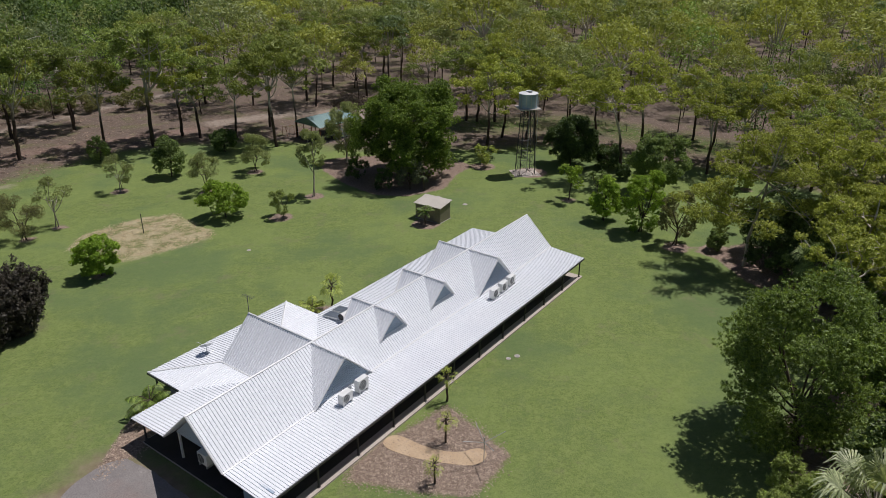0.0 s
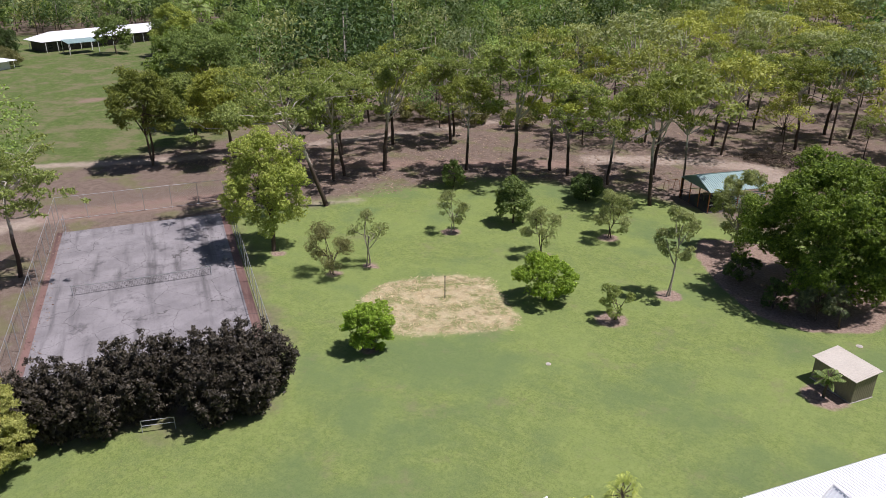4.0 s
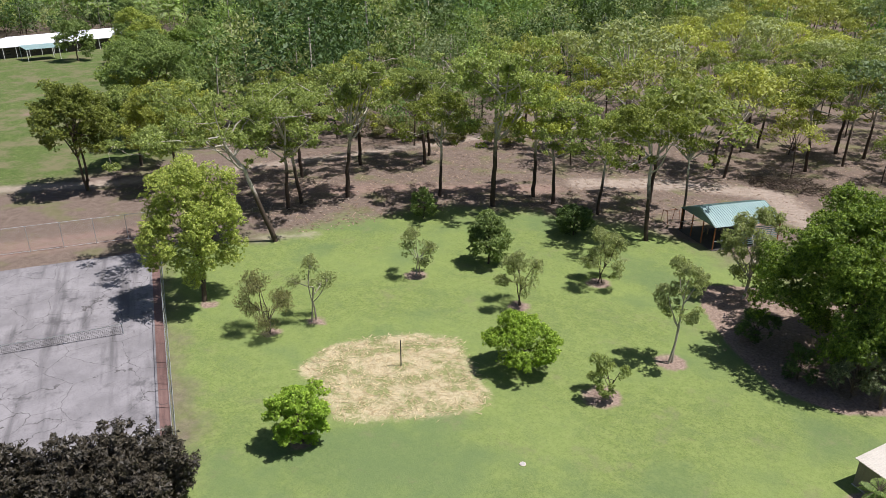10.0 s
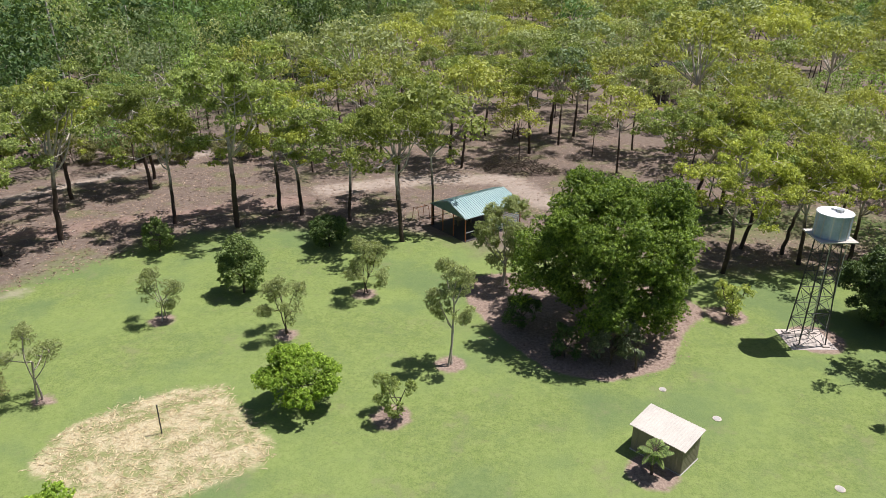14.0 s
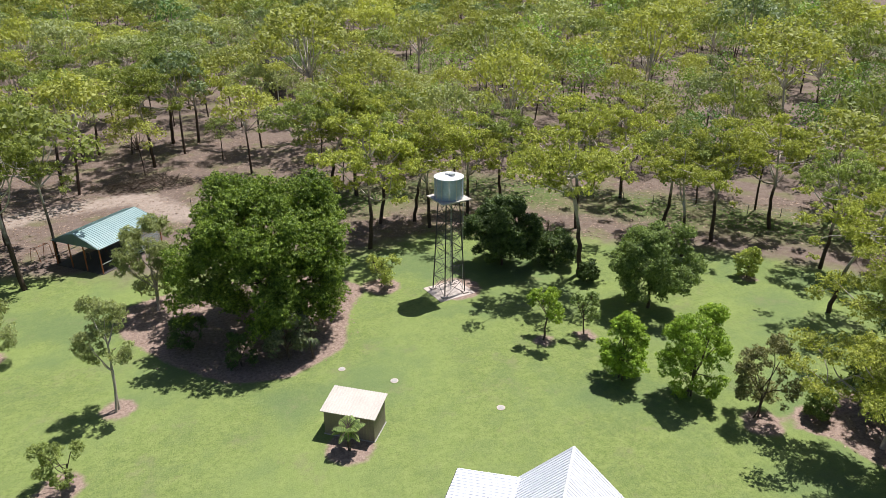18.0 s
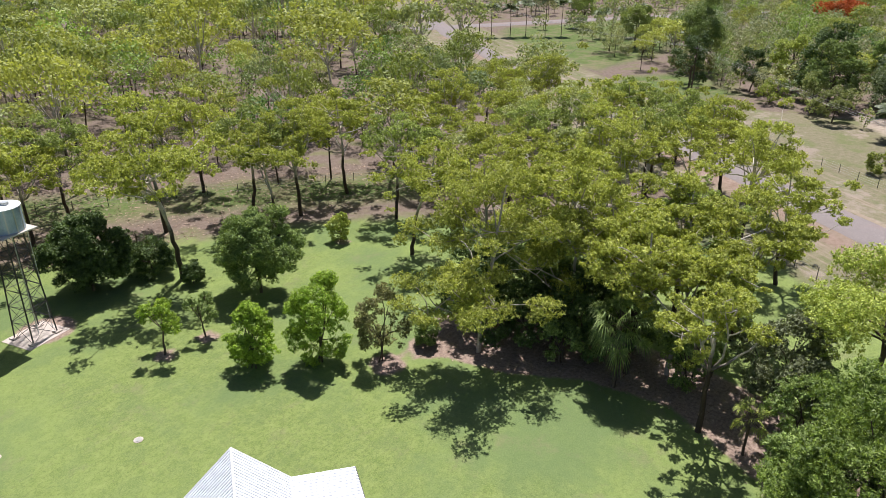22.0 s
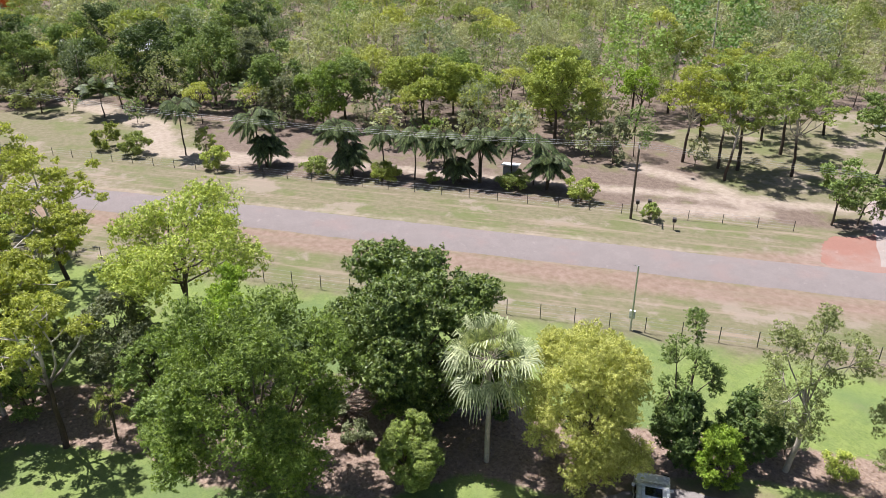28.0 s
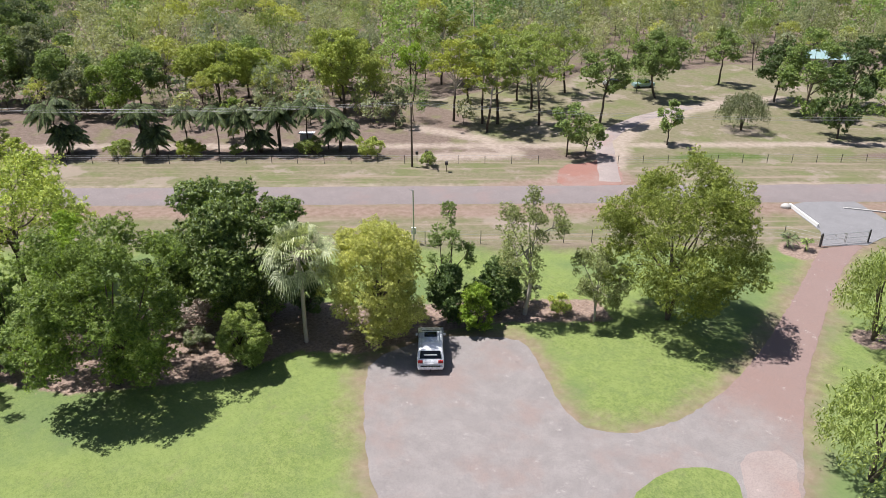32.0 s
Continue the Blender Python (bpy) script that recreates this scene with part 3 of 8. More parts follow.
masks["bare"] = np.maximum.reduce([
    far_lane, sd_line(P2, [(-112, 74), (-96, 90), (-80, 117), (-67, 141), (-56, 158)], 1.2), sd_line(P2, [(-42, 127), (-31, 134), (-19, 137), (-13, 128)], 2.2),
    sd_line(P2, [(-64, 87), (-60, 92)], 0.4), sd_line(P2, [(-94, 44), (-90.8, 55.2), (-88.6, 60.4), (-86.8, 66.0)], 1.7), np.minimum(N_ - 35.0, 36.4 - N_) - 0.7, np.minimum(np.minimum(N_ - 48.5, 56 - N_), 110 - np.abs(R_ + 10)) - 2.6,
    sd_line(P2, [rn(22, 47), rn(10, 48), rn(14, 56), rn(24, 62)], 1.6), sd_line(P2, [(88, 30), (97, 40), (112, 40), (135, 52)], 2.5), sd_line(P2, [(66, 74), (71, 70)], 1.5),
    sd_line(P2, [(182, 96), (205, 104), (230, 110)], 4), sd_line(P2, [(178, 172), (192, 176)], 4)])
masks["red"] = np.maximum.reduce([np.minimum(N_ - 24.9, 29.6 - N_) - 0.3, sd_ring(P2, [rn(15, 34.8), rn(-5, 34.8), rn(-3.5, 40), rn(-1, 43), rn(2.5, 42), rn(6, 37.5)]) + 0.8,
                                  sd_ring(P2, DRIVE) * 0.8 + 0.75, np.hypot(P2[:, 0] + 150, P2[:, 1] - 108) * -1 + 3.5,
                                  sd_line(P2, [(-87, 66), (-76, 82)], 1.8) + 0.4, sd_line(P2, [(-76, 100), (-60, 112), (-45, 122)], 3.0) - 1.2])
masks["straw"] = sd_ring(P2, STRAW)
mounds = np.max([r - np.hypot(P2[:, 0] - x, P2[:, 1] - y) for x, y, r in MOUNDS], axis=0)
masks["mulch"] = np.maximum.reduce([sd_ring(P2, GROVE), sd_ring(P2, BIG_BED), sd_ring(P2, HOUSE_BED), sd_ring(P2, WEST_BED), mounds])
for key, val in masks.items():
    at = sheet.attributes.new(key, "FLOAT", "POINT")
    at.data.foreach_set("value", np.clip(val, -12, 12).astype(np.float32))
tagged(new("ground", sheet), "mown green lawn, leaf litter and dry verge", "ground", "", "structure")

# ---- road, drive, apron ----
rnd = random.Random(4)


def strip(name, line, half, lift, mat, label, cat="road"):
    """A road strip along a line of (x, y) with slightly broken edges."""
    pts = []
    for a, b in zip(line, line[1:]):
        k = max(1, int(math.dist(a, b) / 1.5))
        pts += [(a[0] + (b[0] - a[0]) * j / k, a[1] + (b[1] - a[1]) * j / k) for j in range(k)]
    pts.append(line[-1])
    vs, fs = [], []
    for i, p in enumerate(pts):
        q, o = pts[min(i + 1, len(pts) - 1)], pts[max(i - 1, 0)]
        t = Vector((q[0] - o[0], q[1] - o[1])).normalized()
        for s in (-1, 1):
            w = half + rnd.uniform(-0.10, 0.10)
            x, y = p[0] - t.y * s * w, p[1] + t.x * s * w
            vs += [(x, y, lift), (x - t.y * s * 0.15, y + t.x * s * 0.15, -0.03)]
    for i in range(len(pts) - 1):
        a, b = 4 * i, 4 * i + 4
        fs += [(a, b, b + 2, a + 2)[::-1], (a + 1, b + 1, b, a)[::-1], (a + 2, b + 2, b + 3, a + 3)[::-1]]
    return tagged(new(name, mesh_np(name, vs, fs, mat)), label, cat, "", "structure")


strip("road", [rn(-500, 32.2), rn(60, 32.2), rn(130, 31.5), rn(195, 30.2), rn(250, 31), rn(330, 40)], 2.92, 0.035, M["road"], "grey sealed country road with worn edges")
strip("side_road", [(182, 194), (203, 181), (233, 163), (272, 137), (310, 112)], 4.2, 0.028, M["road"], "pale side road beyond the woods")
tagged(new("driveway", mesh_bm("driveway", prism(bmesh.new(), ragged(rounded(DRIVE, 1), 0.5, 0.09, rnd), 0.02, -0.05), M["drive"])),
               "worn pinkish grey gravel driveway with parking pad", "driveway", "", "structure")
tagged(new("driveway_apron", mesh_bm("driveway_apron", prism(bmesh.new(), ragged(APRON, 0.6, 0.06, rnd), 0.03, -0.05), M["apron"])),
       "grey sealed driveway apron between gate and road", "driveway", "", "structure")
isl = mesh_bm("lawn_island", prism(bmesh.new(), ragged(rounded(ISLAND, 2), 0.5, 0.08, rnd), 0.045, -0.05), M["ground"])
for key in masks:
    a = isl.attributes.new(key, "FLOAT", "POINT")
    a.data.foreach_set("value", np.full(len(isl.vertices), 6.0 if key == "lawn" else -12.0, np.float32))
tagged(new("lawn_island", isl), "green lawn island in the gravel drive", "lawn", "", "structure")
strip("lane", [(27.8, -23.7), (31.1, -27.3), (35.4, -32.2), (40.0, -37.4), (42.9, -44.6), (44.1, -52.9), (43.7, -65.5)], 1.35, 0.022, M["lane"], "pale pinkish gravel lane winding off the road")
tagged(new("lane_mouth", mesh_bm("lane_mouth", prism(bmesh.new(), ragged(rounded([(36.5, -23.6), (34.3, -27.4), (35.5, -31.1), (34.0, -32.1), (29.2, -27.8), (25.4, -23.3), (30.4, -16.3)], 1), 0.4, 0.16, rnd), 0.016, -0.05), M["red_dirt"])),
       "red dirt where the lane meets the road", "lane", "", "structure")
spur = [(-9.1, 10.4), (-11.2, 7.2), (-13.5, 10.9), (-17.5, 17.5), (-14.7, 18.6), (-11.5, 13.3)]
tagged(new("gravel_spur", mesh_bm("gravel_spur", prism(bmesh.new(), ragged(rounded(spur, 1), 0.5, 0.08, rnd), 0.028, -0.05), M["spur"])),
       "pale pinkish gravel spur of the driveway", "driveway", "", "structure")


# ---- roofs ----
def sheet_roof(name, ring, down, parent, mat, spacing=0.24, thick=0.06, label="", rib=0.045):
    """One roof plane: a folded sheet whose ribs run down the slope. ring: corners in order; down: the slope's direction."""
    ring = [Vector(p) for p in ring]
    nor = sum(((ring[i] - ring[0]).cross(ring[(i + 1) % len(ring)] - ring[0]) for i in range(1, len(ring) - 1)), Vector())
    nor.normalize()
    if nor.z < 0:
        ring, nor = ring[::-1], -nor
    down = Vector(down)
    down = (down - nor * down.dot(nor)).normalized()
    side = nor.cross(down)
    s = [p.dot(side) for p in ring]
    lo, hi = min(s), max(s)
    steps = [(lo + 1e-4, 0.0), (hi - 1e-4, 0.0)] + [(v, 0.0) for v in s if lo + 0.01 < v < hi - 0.01]
    pos = math.ceil(lo / spacing) * spacing + 0.01
    while pos < hi - 0.05:
        if all(abs(pos - v) > 0.05 for v in s):
            steps += [(pos - 0.048, 0), (pos - 0.03, rib), (pos + 0.03, rib), (pos + 0.048, 0)]
        pos += spacing
    bm, last = bmesh.new(), None
    for v, lift in sorted(steps):
        cuts = []
        for i in range(len(ring)):
            j = (i + 1) % len(ring)
            if (s[i] - v) * (s[j] - v) < 0:
                cuts.append(ring[i].lerp(ring[j], (v - s[i]) / (s[j] - s[i])))
        if len(cuts) < 2:
            for q in ring:
                if abs(q.dot(side) - v) < 2e-3:
                    cuts.append(q)
        if len(cuts) < 2:
            continue
        cuts.sort(key=lambda p: p.dot(down))
        p, q = cuts[0], cuts[-1]
        row = [bm.verts.new(w) for w in (p + nor * lift, q + nor * lift, q - nor * thick, p - nor * thick)]
        if last:
            for k in range(4):
                bm.faces.new((last[k], last[(k + 1) % 4], row[(k + 1) % 4], row[k]))
        else:
            bm.faces.new(row)
        last = row
    bm.faces.new(last[::-1])
    bmesh.ops.recalc_face_normals(bm, faces=bm.faces)
    return part(name, bm, mat, parent, label)


# ---- the house: local x along its ridge, y to its north-west side ----
HM = pose(-15.51, 34.84, 0, 0, 0, 54.36)
house = thing("house", HM, "long low house with white ribbed steel roof and dark verandahs", "house")
L0, L1, EV, BR = -0.15, 40.86, 6.68, 2.93       # ends; eaves and break in the slope, from the ridge
ZE, ZB, ZR = 2.12, 2.37, 5.25                   # eaves, break, ridge
W0, W1, WV, WB = 3.65, 17.22, 10.56, 6.95           # the wing on the north-west side
WC = (W0 + W1) / 2
up = M["metal_roof"]
# steep middle slopes and low verandah slopes
sheet_roof("roof_sheet", [(L0, 0, ZR), (L1, 0, ZR), (L1, -BR, ZB), (L0, -BR, ZB)], (0, -1, -0.7), house, up)
sheet_roof("roof_sheet", [(L0, 0, ZR), (L1, 0, ZR), (L1, BR, ZB), (L0, BR, ZB)], (0, 1, -0.7), house, up)
sheet_roof("roof_sheet", [(L0, -BR, ZB), (L1, -BR, ZB), (L1, -EV, ZE), (L0, -EV, ZE)], (0, -1, -0.17), house, up)
sheet_roof("roof_sheet", [(L0, BR, ZB), (WC - BR, BR, ZB), (W0, EV, ZE), (L0, EV, ZE)], (0, 1, -0.17), house, up)
sheet_roof("roof_sheet", [(WC + BR, BR, ZB), (L1, BR, ZB), (L1, EV, ZE), (W1, EV, ZE)], (0, 1, -0.17), house, up)
# wing: cross gable with a verandah on three sides
zt = ZR - 0.01
sheet_roof("roof_sheet", [(WC, 0.02, zt), (WC, WB, zt), (WC - BR, WB, ZB), (WC - BR, BR, ZB)], (-1, 0, -0.7), house, up)
sheet_roof("roof_sheet", [(WC, 0.02, zt), (WC, WB, zt), (WC + BR, WB, ZB), (WC + BR, BR, ZB)], (1, 0, -0.7), house, up)
sheet_roof("roof_sheet", [(WC - BR, BR, ZB), (WC - BR, WB, ZB), (W0, WV, ZE), (W0, EV, ZE)], (-1, 0, -0.17), house, up)
sheet_roof("roof_sheet", [(WC + BR, BR, ZB), (WC + BR, WB, ZB), (W1, WV, ZE), (W1, EV, ZE)], (1, 0, -0.17), house, up)
sheet_roof("roof_sheet", [(WC - BR, WB, ZB), (WC + BR, WB, ZB), (W1, WV, ZE), (W0, WV, ZE)], (0, 1, -0.17), house, up)


def cap(a, b, parent=house, r=0.075, mat=M["metal_cap"]):
    a, b = Vector(a), Vector(b)
    bm = rod(bmesh.new(), a, b, r, 6)
    return part("ridge_cap", bm, mat, parent)


for a, b in [((L0, 0, ZR), (L1, 0, ZR)), ((WC, 0, ZR), (WC, WB, ZR)), ((W0, WV, ZE + .03), (WC - BR, WB, ZB + .03)), ((W1, WV, ZE + .03), (WC + BR, WB, ZB + .03)),
             ((L0, -BR, ZB + .01), (L1, -BR, ZB + .01)), ((WC - BR, BR, ZB + .01), (L0, BR, ZB + .01)), ((WC + BR, BR, ZB + .01), (L1, BR, ZB + .01)),
             ((WC - BR, BR, ZB), (WC - BR, WB, ZB)), ((WC + BR, BR, ZB), (WC + BR, WB, ZB)), ((L1, 0, ZR), (L1, -BR, ZB)), ((L1, 0, ZR), (L1, BR, ZB)),
             ((L0, 0, ZR), (L0, -BR, ZB)), ((L0, 0, ZR), (L0, BR, ZB))]:
    cap(a, b)


def dormer(c, face, side, half):
    """A gablet on a slope: two roof planes and a ribbed face. c: place along the ridge; face: how far out it stands."""
    zb = ZR - (ZR - ZB) / BR * face
    drop = (ZR - zb) / half
    for s in (-1, 1):
        sheet_roof("dormer_roof", [(c, side * 0.05, ZR), (c, side * (face + 0.3), ZR), (c + s * half, side * (face + 0.06), zb), ], (s, 0, -drop), house, up, 0.24, 0.05)
    y = side * (face - 0.12)
    tri = [(c - half + 0.1, y, zb), (c + half - 0.1, y, zb), (c, y, ZR - 0.1)]
    sheet_roof("gable_face", tri if side < 0 else tri[::-1], (1, 0, 0), house, M["gable"], 0.17, 0.04, "blue-grey ribbed gable face", 0.03)
    cap((c, side * 0.05, ZR), (c, side * (face + 0.36), ZR))
    for s in (-1, 1):
        bm = rod(bmesh.new(), (c, side * (face + 0.34), ZR), (c + s * half, side * (face + 0.1), zb + 0.03), 0.06, 5)
        part("barge_board", bm, M["metal_cap"], house)


dormer(10.2, 2.95, -1, 2.92)
dormer(30.1, 2.95, -1, 2.92)
dormer(30.1, 2.95, 1, 2.92)
for c in (16.95, 23.4):
    for s in (-1, 1):
        dormer(c, 1.88, s, 1.66)


def gable_end(x, out, along_y=True):
    """The wall under the steep slopes at an end of the ridge, with ribs."""
    bm = bmesh.new()
    if along_y:
        ring = [(x, -BR + .1, ZB - .1), (x, BR - .1, ZB - .1), (x, 0, ZR - .12)]
    else:
        ring = [(WC - BR + .1, x, ZB - .1), (WC + BR - .1, x, ZB - .1), (WC, x, ZR - .12)]
    bm.faces.new([bm.verts.new(p) for p in ring])
    r = bmesh.ops.extrude_face_region(bm, geom=list(bm.faces))
    bmesh.ops.translate(bm, vec=(out * 0.08, 0, 0) if along_y else (0, out * 0.08, 0), verts=[v for v in r["geom"] if isinstance(v, bmesh.types.BMVert)])
    for k in range(12):
        w = (BR - 0.2) * (1 - (k * 0.19 + 0.1) / (ZR - ZB))
        if w > 0.1:
            z = ZB - 0.05 + k * 0.19
            if along_y:
                box(bm, (x - 0.04 + out * .05, -w, z), (x + 0.04 + out * .05, w, z + 0.07))
            else:
                box(bm, (WC - w, x - 0.04 + out * .05, z), (WC + w, x + 0.04 + out * .05, z + 0.07))
    part("gable_wall", bm, M["gable"], house, "blue-grey ribbed gable wall")


gable_end(L0 + 0.9, -1)
gable_end(L1 - 0.5, 1)
gable_end(WB - 0.25, 1, False)
# walls under the break; the near end is an open carport
part("wall", fresh(((5.4, -BR, 0.12), (L1 - 0.9, -BR + 0.18, ZB - 0.08))), M["wall_dark"], house, "dark brown outer wall")
part("wall", fresh(((17.0, BR - 0.18, 0.12), (L1 - 0.9, BR, ZB - 0.08))), M["wall_dark"], house)
part("wall", fresh(((L1 - 1.08, -BR + 0.18, 0.12), (L1 - 0.9, BR - 0.18, ZB - 0.08))), M["wall_dark"], house)
part("wall", fresh(((5.4, -BR + 0.18, 0.12), (5.58, BR, ZB - 0.08))), M["wall_dark"], house)
part("wall", fresh(((WC - BR, BR, 0.12), (WC - BR + 0.18, WB - 0.2, ZB - 0.08))), M["wall_dark"], house)
part("wall", fresh(((WC + BR - 0.18, BR, 0.12), (WC + BR, WB - 0.2, ZB - 0.08))), M["wall_dark"], house)
part("wall", fresh(((WC - BR + 0.18, WB - 0.38, 0.12), (WC + BR - 0.18, WB - 0.2, ZB - 0.08))), M["wall_dark"], house)
for x in (8.5, 13.5, 20.0, 26.5, 33.0):
    w = part("window", fresh(((x, -BR - 0.04, 0.9), (x + 1.8, -BR - 0.005, 2.1))), M["post_dark"], house)
    part("pane", fresh(((x + 0.07, -BR - 0.055, 0.97), (x + 0.87, -BR - 0.045, 2.03))), M["glass"], w)
    part("pane", fresh(((x + 0.93, -BR - 0.055, 0.97), (x + 1.73, -BR - 0.045, 2.03))), M["glass"], w)
part("slab", fresh(((L0 + 0.3, -EV + 0.0, -0.05), (L1 + 0.05, EV - 0.3, 0.12))), M["concrete"], house, "pinkish concrete slab edge")
part("slab", fresh(((W0 + 0.3, EV - 0.3, -0.05), (W1 - 0.3, WV - 0.4, 0.118))), M["concrete"], house)
# near-black sheets over the pinkish slab, in the wall's colour
part("carport_floor", fresh(((L0 + 0.32, -BR + 0.01, 0.119), (5.4, EV - 0.35, 0.125))), M["wall_dark"], house, "near-black carport floor")
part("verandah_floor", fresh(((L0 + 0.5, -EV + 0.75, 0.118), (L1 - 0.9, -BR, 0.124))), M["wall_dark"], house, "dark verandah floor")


def post(x, y):
    bm = fresh(((x - 0.05, y - 0.05, 0.12), (x + 0.05, y + 0.05, ZE)))
    box(bm, (x - 0.09, y - 0.09, 0.12), (x + 0.09, y + 0.09, 0.15))
    part("verandah_post", bm, M["post_dark"], house)


for i in range(12):
    post(L0 + 0.6 + i * (L1 - L0 - 0.9) / 11, -EV + 0.25)
for x in (L0 + 0.6, W1 + 3.6, W1 + 7.4, W1 + 11.2, W1 + 15, W1 + 18.6, L1 - 0.4):
    post(x, EV - 0.3)
for x in (W0 + 0.35, W0 + 4.7, W1 - 4.7, W1 - 0.35):
    post(x, WV - 0.35)
for a, b in (((L0, -EV), (L1, -EV)), ((L0, EV), (W0, EV)), ((W1, EV), (L1, EV)), ((W0, WV), (W1, WV)), ((W0, EV), (W0, WV)), ((W1, EV), (W1, WV))):
    lo, hi = (min(a[0], b[0]) - 0.06, min(a[1], b[1]) - 0.06, ZE - 0.17), (max(a[0], b[0]) + 0.06, max(a[1], b[1]) + 0.06, ZE - 0.045)
    part("gutter", fresh((lo, hi)), M["post_dark"], house, "dark gutter")
part("carport_post", fresh(((L0 + 0.9, BR - 0.25, 0.12), (L0 + 1.02, BR - 0.1, ZB))), M["white"], house, "white downpipe post")
part("end_wall", fresh(((L0 + 0.8, -EV + 0.3, 0.12), (L0 + 0.95, -BR - 0.6, ZE + 0.1))), M["gable"], house)


def condenser(w, d, h, m, label):
    """An outdoor unit of an air conditioner."""
    ob = thing("air_conditioner", m, label, "air conditioner", "condensers on the house roof")
    part("casing", fresh(((-w / 2, -d / 2, 0.08), (w / 2, d / 2, h), None, 0.03)), M["white"], ob)
    bm = bmesh.new()
    bmesh.ops.create_cone(bm, cap_ends=True, segments=20, radius1=h * 0.36, radius2=h * 0.36, depth=0.02, matrix=pose(-w * 0.12, -d / 2 - 0.012, h * 0.55, 90, 0, 0))
    g = part("fan_grille", bm, M["post_dark"], ob)
    bm = bmesh.new()
    for k in range(5):
        box(bm, (-w * 0.12 - h * 0.33, -d / 2 - 0.035, h * (0.3 + k * 0.12)), (-w * 0.12 + h * 0.33, -d / 2 - 0.022, h * (0.3 + k * 0.12) + 0.02))
    part("guard", bm, M["galv"], g)
    for x in (-w / 2 + 0.1, w / 2 - 0.1):
        part("foot", fresh(((x - 0.04, -d / 2, -0.12), (x + 0.04, d / 2, 0.1))), M["galv"], ob)
    return ob


def roof_z(y):
    y = abs(y)
    return ZR - (ZR - ZB) / BR * y if y < BR else ZB - (ZB - ZE) / (EV - BR) * (y - BR)


for x, y, w, h in ((28.2, -4.1, 1.0, 0.85), (29.7, -4.05, 1.0, 0.85), (31.2, -3.95, 1.0, 0.85), (9.3, -4.0, 1.0, 0.8), (11.0, -3.95, 1.0, 1.0)):
    condenser(w, 0.45, h, HM @ pose(x, y, roof_z(y) + 0.12), "white air conditioning condenser on the verandah roof")
condenser(0.9, 0.5, 0.9, HM @ pose(L0 + 0.6, -0.4, 1.5, 0, 0, -90), "white condenser hung on the gable end wall")
fl = thing("roof_flue", HM @ pose(10.1, -3.7, roof_z(3.7)), "short grey flue pipe on the verandah roof", "flue")
part("pipe", rod(bmesh.new(), (0, 0, -0.05), (0, 0, 0.7), 0.09, 10), M["galv"], fl)
part("cowl", rod(bmesh.new(), (0, 0, 0.7), (0, 0, 0.86), 0.16, 10, 0.05), M["galv"], fl)

# solar water heater on the north-west verandah roof
sl = thing("solar_water_heater", HM @ pose(18.1, 5.0, roof_z(5.0) + 0.12, -8, 0, 0), "solar water heater with dark panels and white tank", "water heater")
for x in (-1.05, 0.05):
    p = part("collector", fresh(((x, -0.95, 0.04), (x + 1.0, 0.95, 0.12), None, 0.01)), M["galv"], sl, "grey framed solar collector")
    part("panel_glass", fresh(((x + 0.06, -0.89, 0.121), (x + 0.94, 0.89, 0.128))), M["collector"], p)
bm = rod(bmesh.new(), (-1.0, -1.25, 0.32), (1.0, -1.25, 0.32), 0.28, 18)
tk = part("storage_tank", bm, M["white"], sl, "white cylindrical storage tank")
for x in (-1.01, 1.01):
    part("end_cap", rod(bmesh.new(), (x - 0.015, -1.25, 0.32), (x + 0.015, -1.25, 0.32), 0.285, 18), M["black"], tk)
for x in (-0.8, 0.8):
    part("bracket", fresh(((x - 0.03, -1.5, -0.02), (x + 0.03, -0.9, 0.1))), M["galv"], sl)

# satellite dish and aerial
ds = thing("satellite_dish", HM @ pose(7.7, 8.95, ZB - (ZB - ZE) / (WV - WB) * (8.95 - WB)), "small grey satellite dish on the wing roof", "satellite dish")
bm = bmesh.new()
bmesh.ops.create_cone(bm, cap_ends=False, segments=20, radius1=0.06, radius2=0.52, depth=0.14, matrix=pose(0, 0, 0.72, 38, 0, 150))
part("reflector", bm, M["galv"], ds)
part("mast", rod(bmesh.new(), (0, 0, -0.05), (0, 0, 0.68), 0.03), M["galv"], ds)
bm = rod(bmesh.new(), (0, 0, 0.7), (-0.35, 0.55, 1.05), 0.015)
part("feed_arm", bm, M["galv"], ds)
bm = rod(bmesh.new(), (-0.6, 0, 0.02), (0.6, 0, 0.02), 0.02)
part("base_rail", rod(bm, (0, -0.6, 0.02), (0, 0.6, 0.02), 0.02), M["galv"], ds)
an = thing("tv_aerial", HM @ pose(WC, WB - 0.1, ZR), "thin metal television aerial on the gable peak", "aerial")
part("mast", rod(bmesh.new(), (0, 0, -0.05), (0, 0, 1.5), 0.025), M["post_dark"], an)
bm = rod(bmesh.new(), (0, -0.6, 1.45), (0, 0.6, 1.45), 0.014)
for k in range(9):
    rod(bm, (-0.3 + k * 0.015, -0.55 + k * 0.13, 1.45), (0.3 - k * 0.015, -0.55 + k * 0.13, 1.45), 0.009)
part("yagi_boom", bm, M["post_dark"], an)

# garden path in the bed beside the verandah
path = [(-4.6, 38.5), (-2.2, 37.2), (0.6, 36.6), (2.1, 36.5), (2.9, 37.6), (2.3, 38.4), (0.8, 37.7), (-1.4, 38.3), (-3.6, 39.9)]
tagged(new("garden_path", mesh_bm("garden_path", prism(bmesh.new(), rounded(path, 2), 0.03, -0.03), M["path"])), "curved buff concrete garden path in the bark bed", "path", "", "structure")

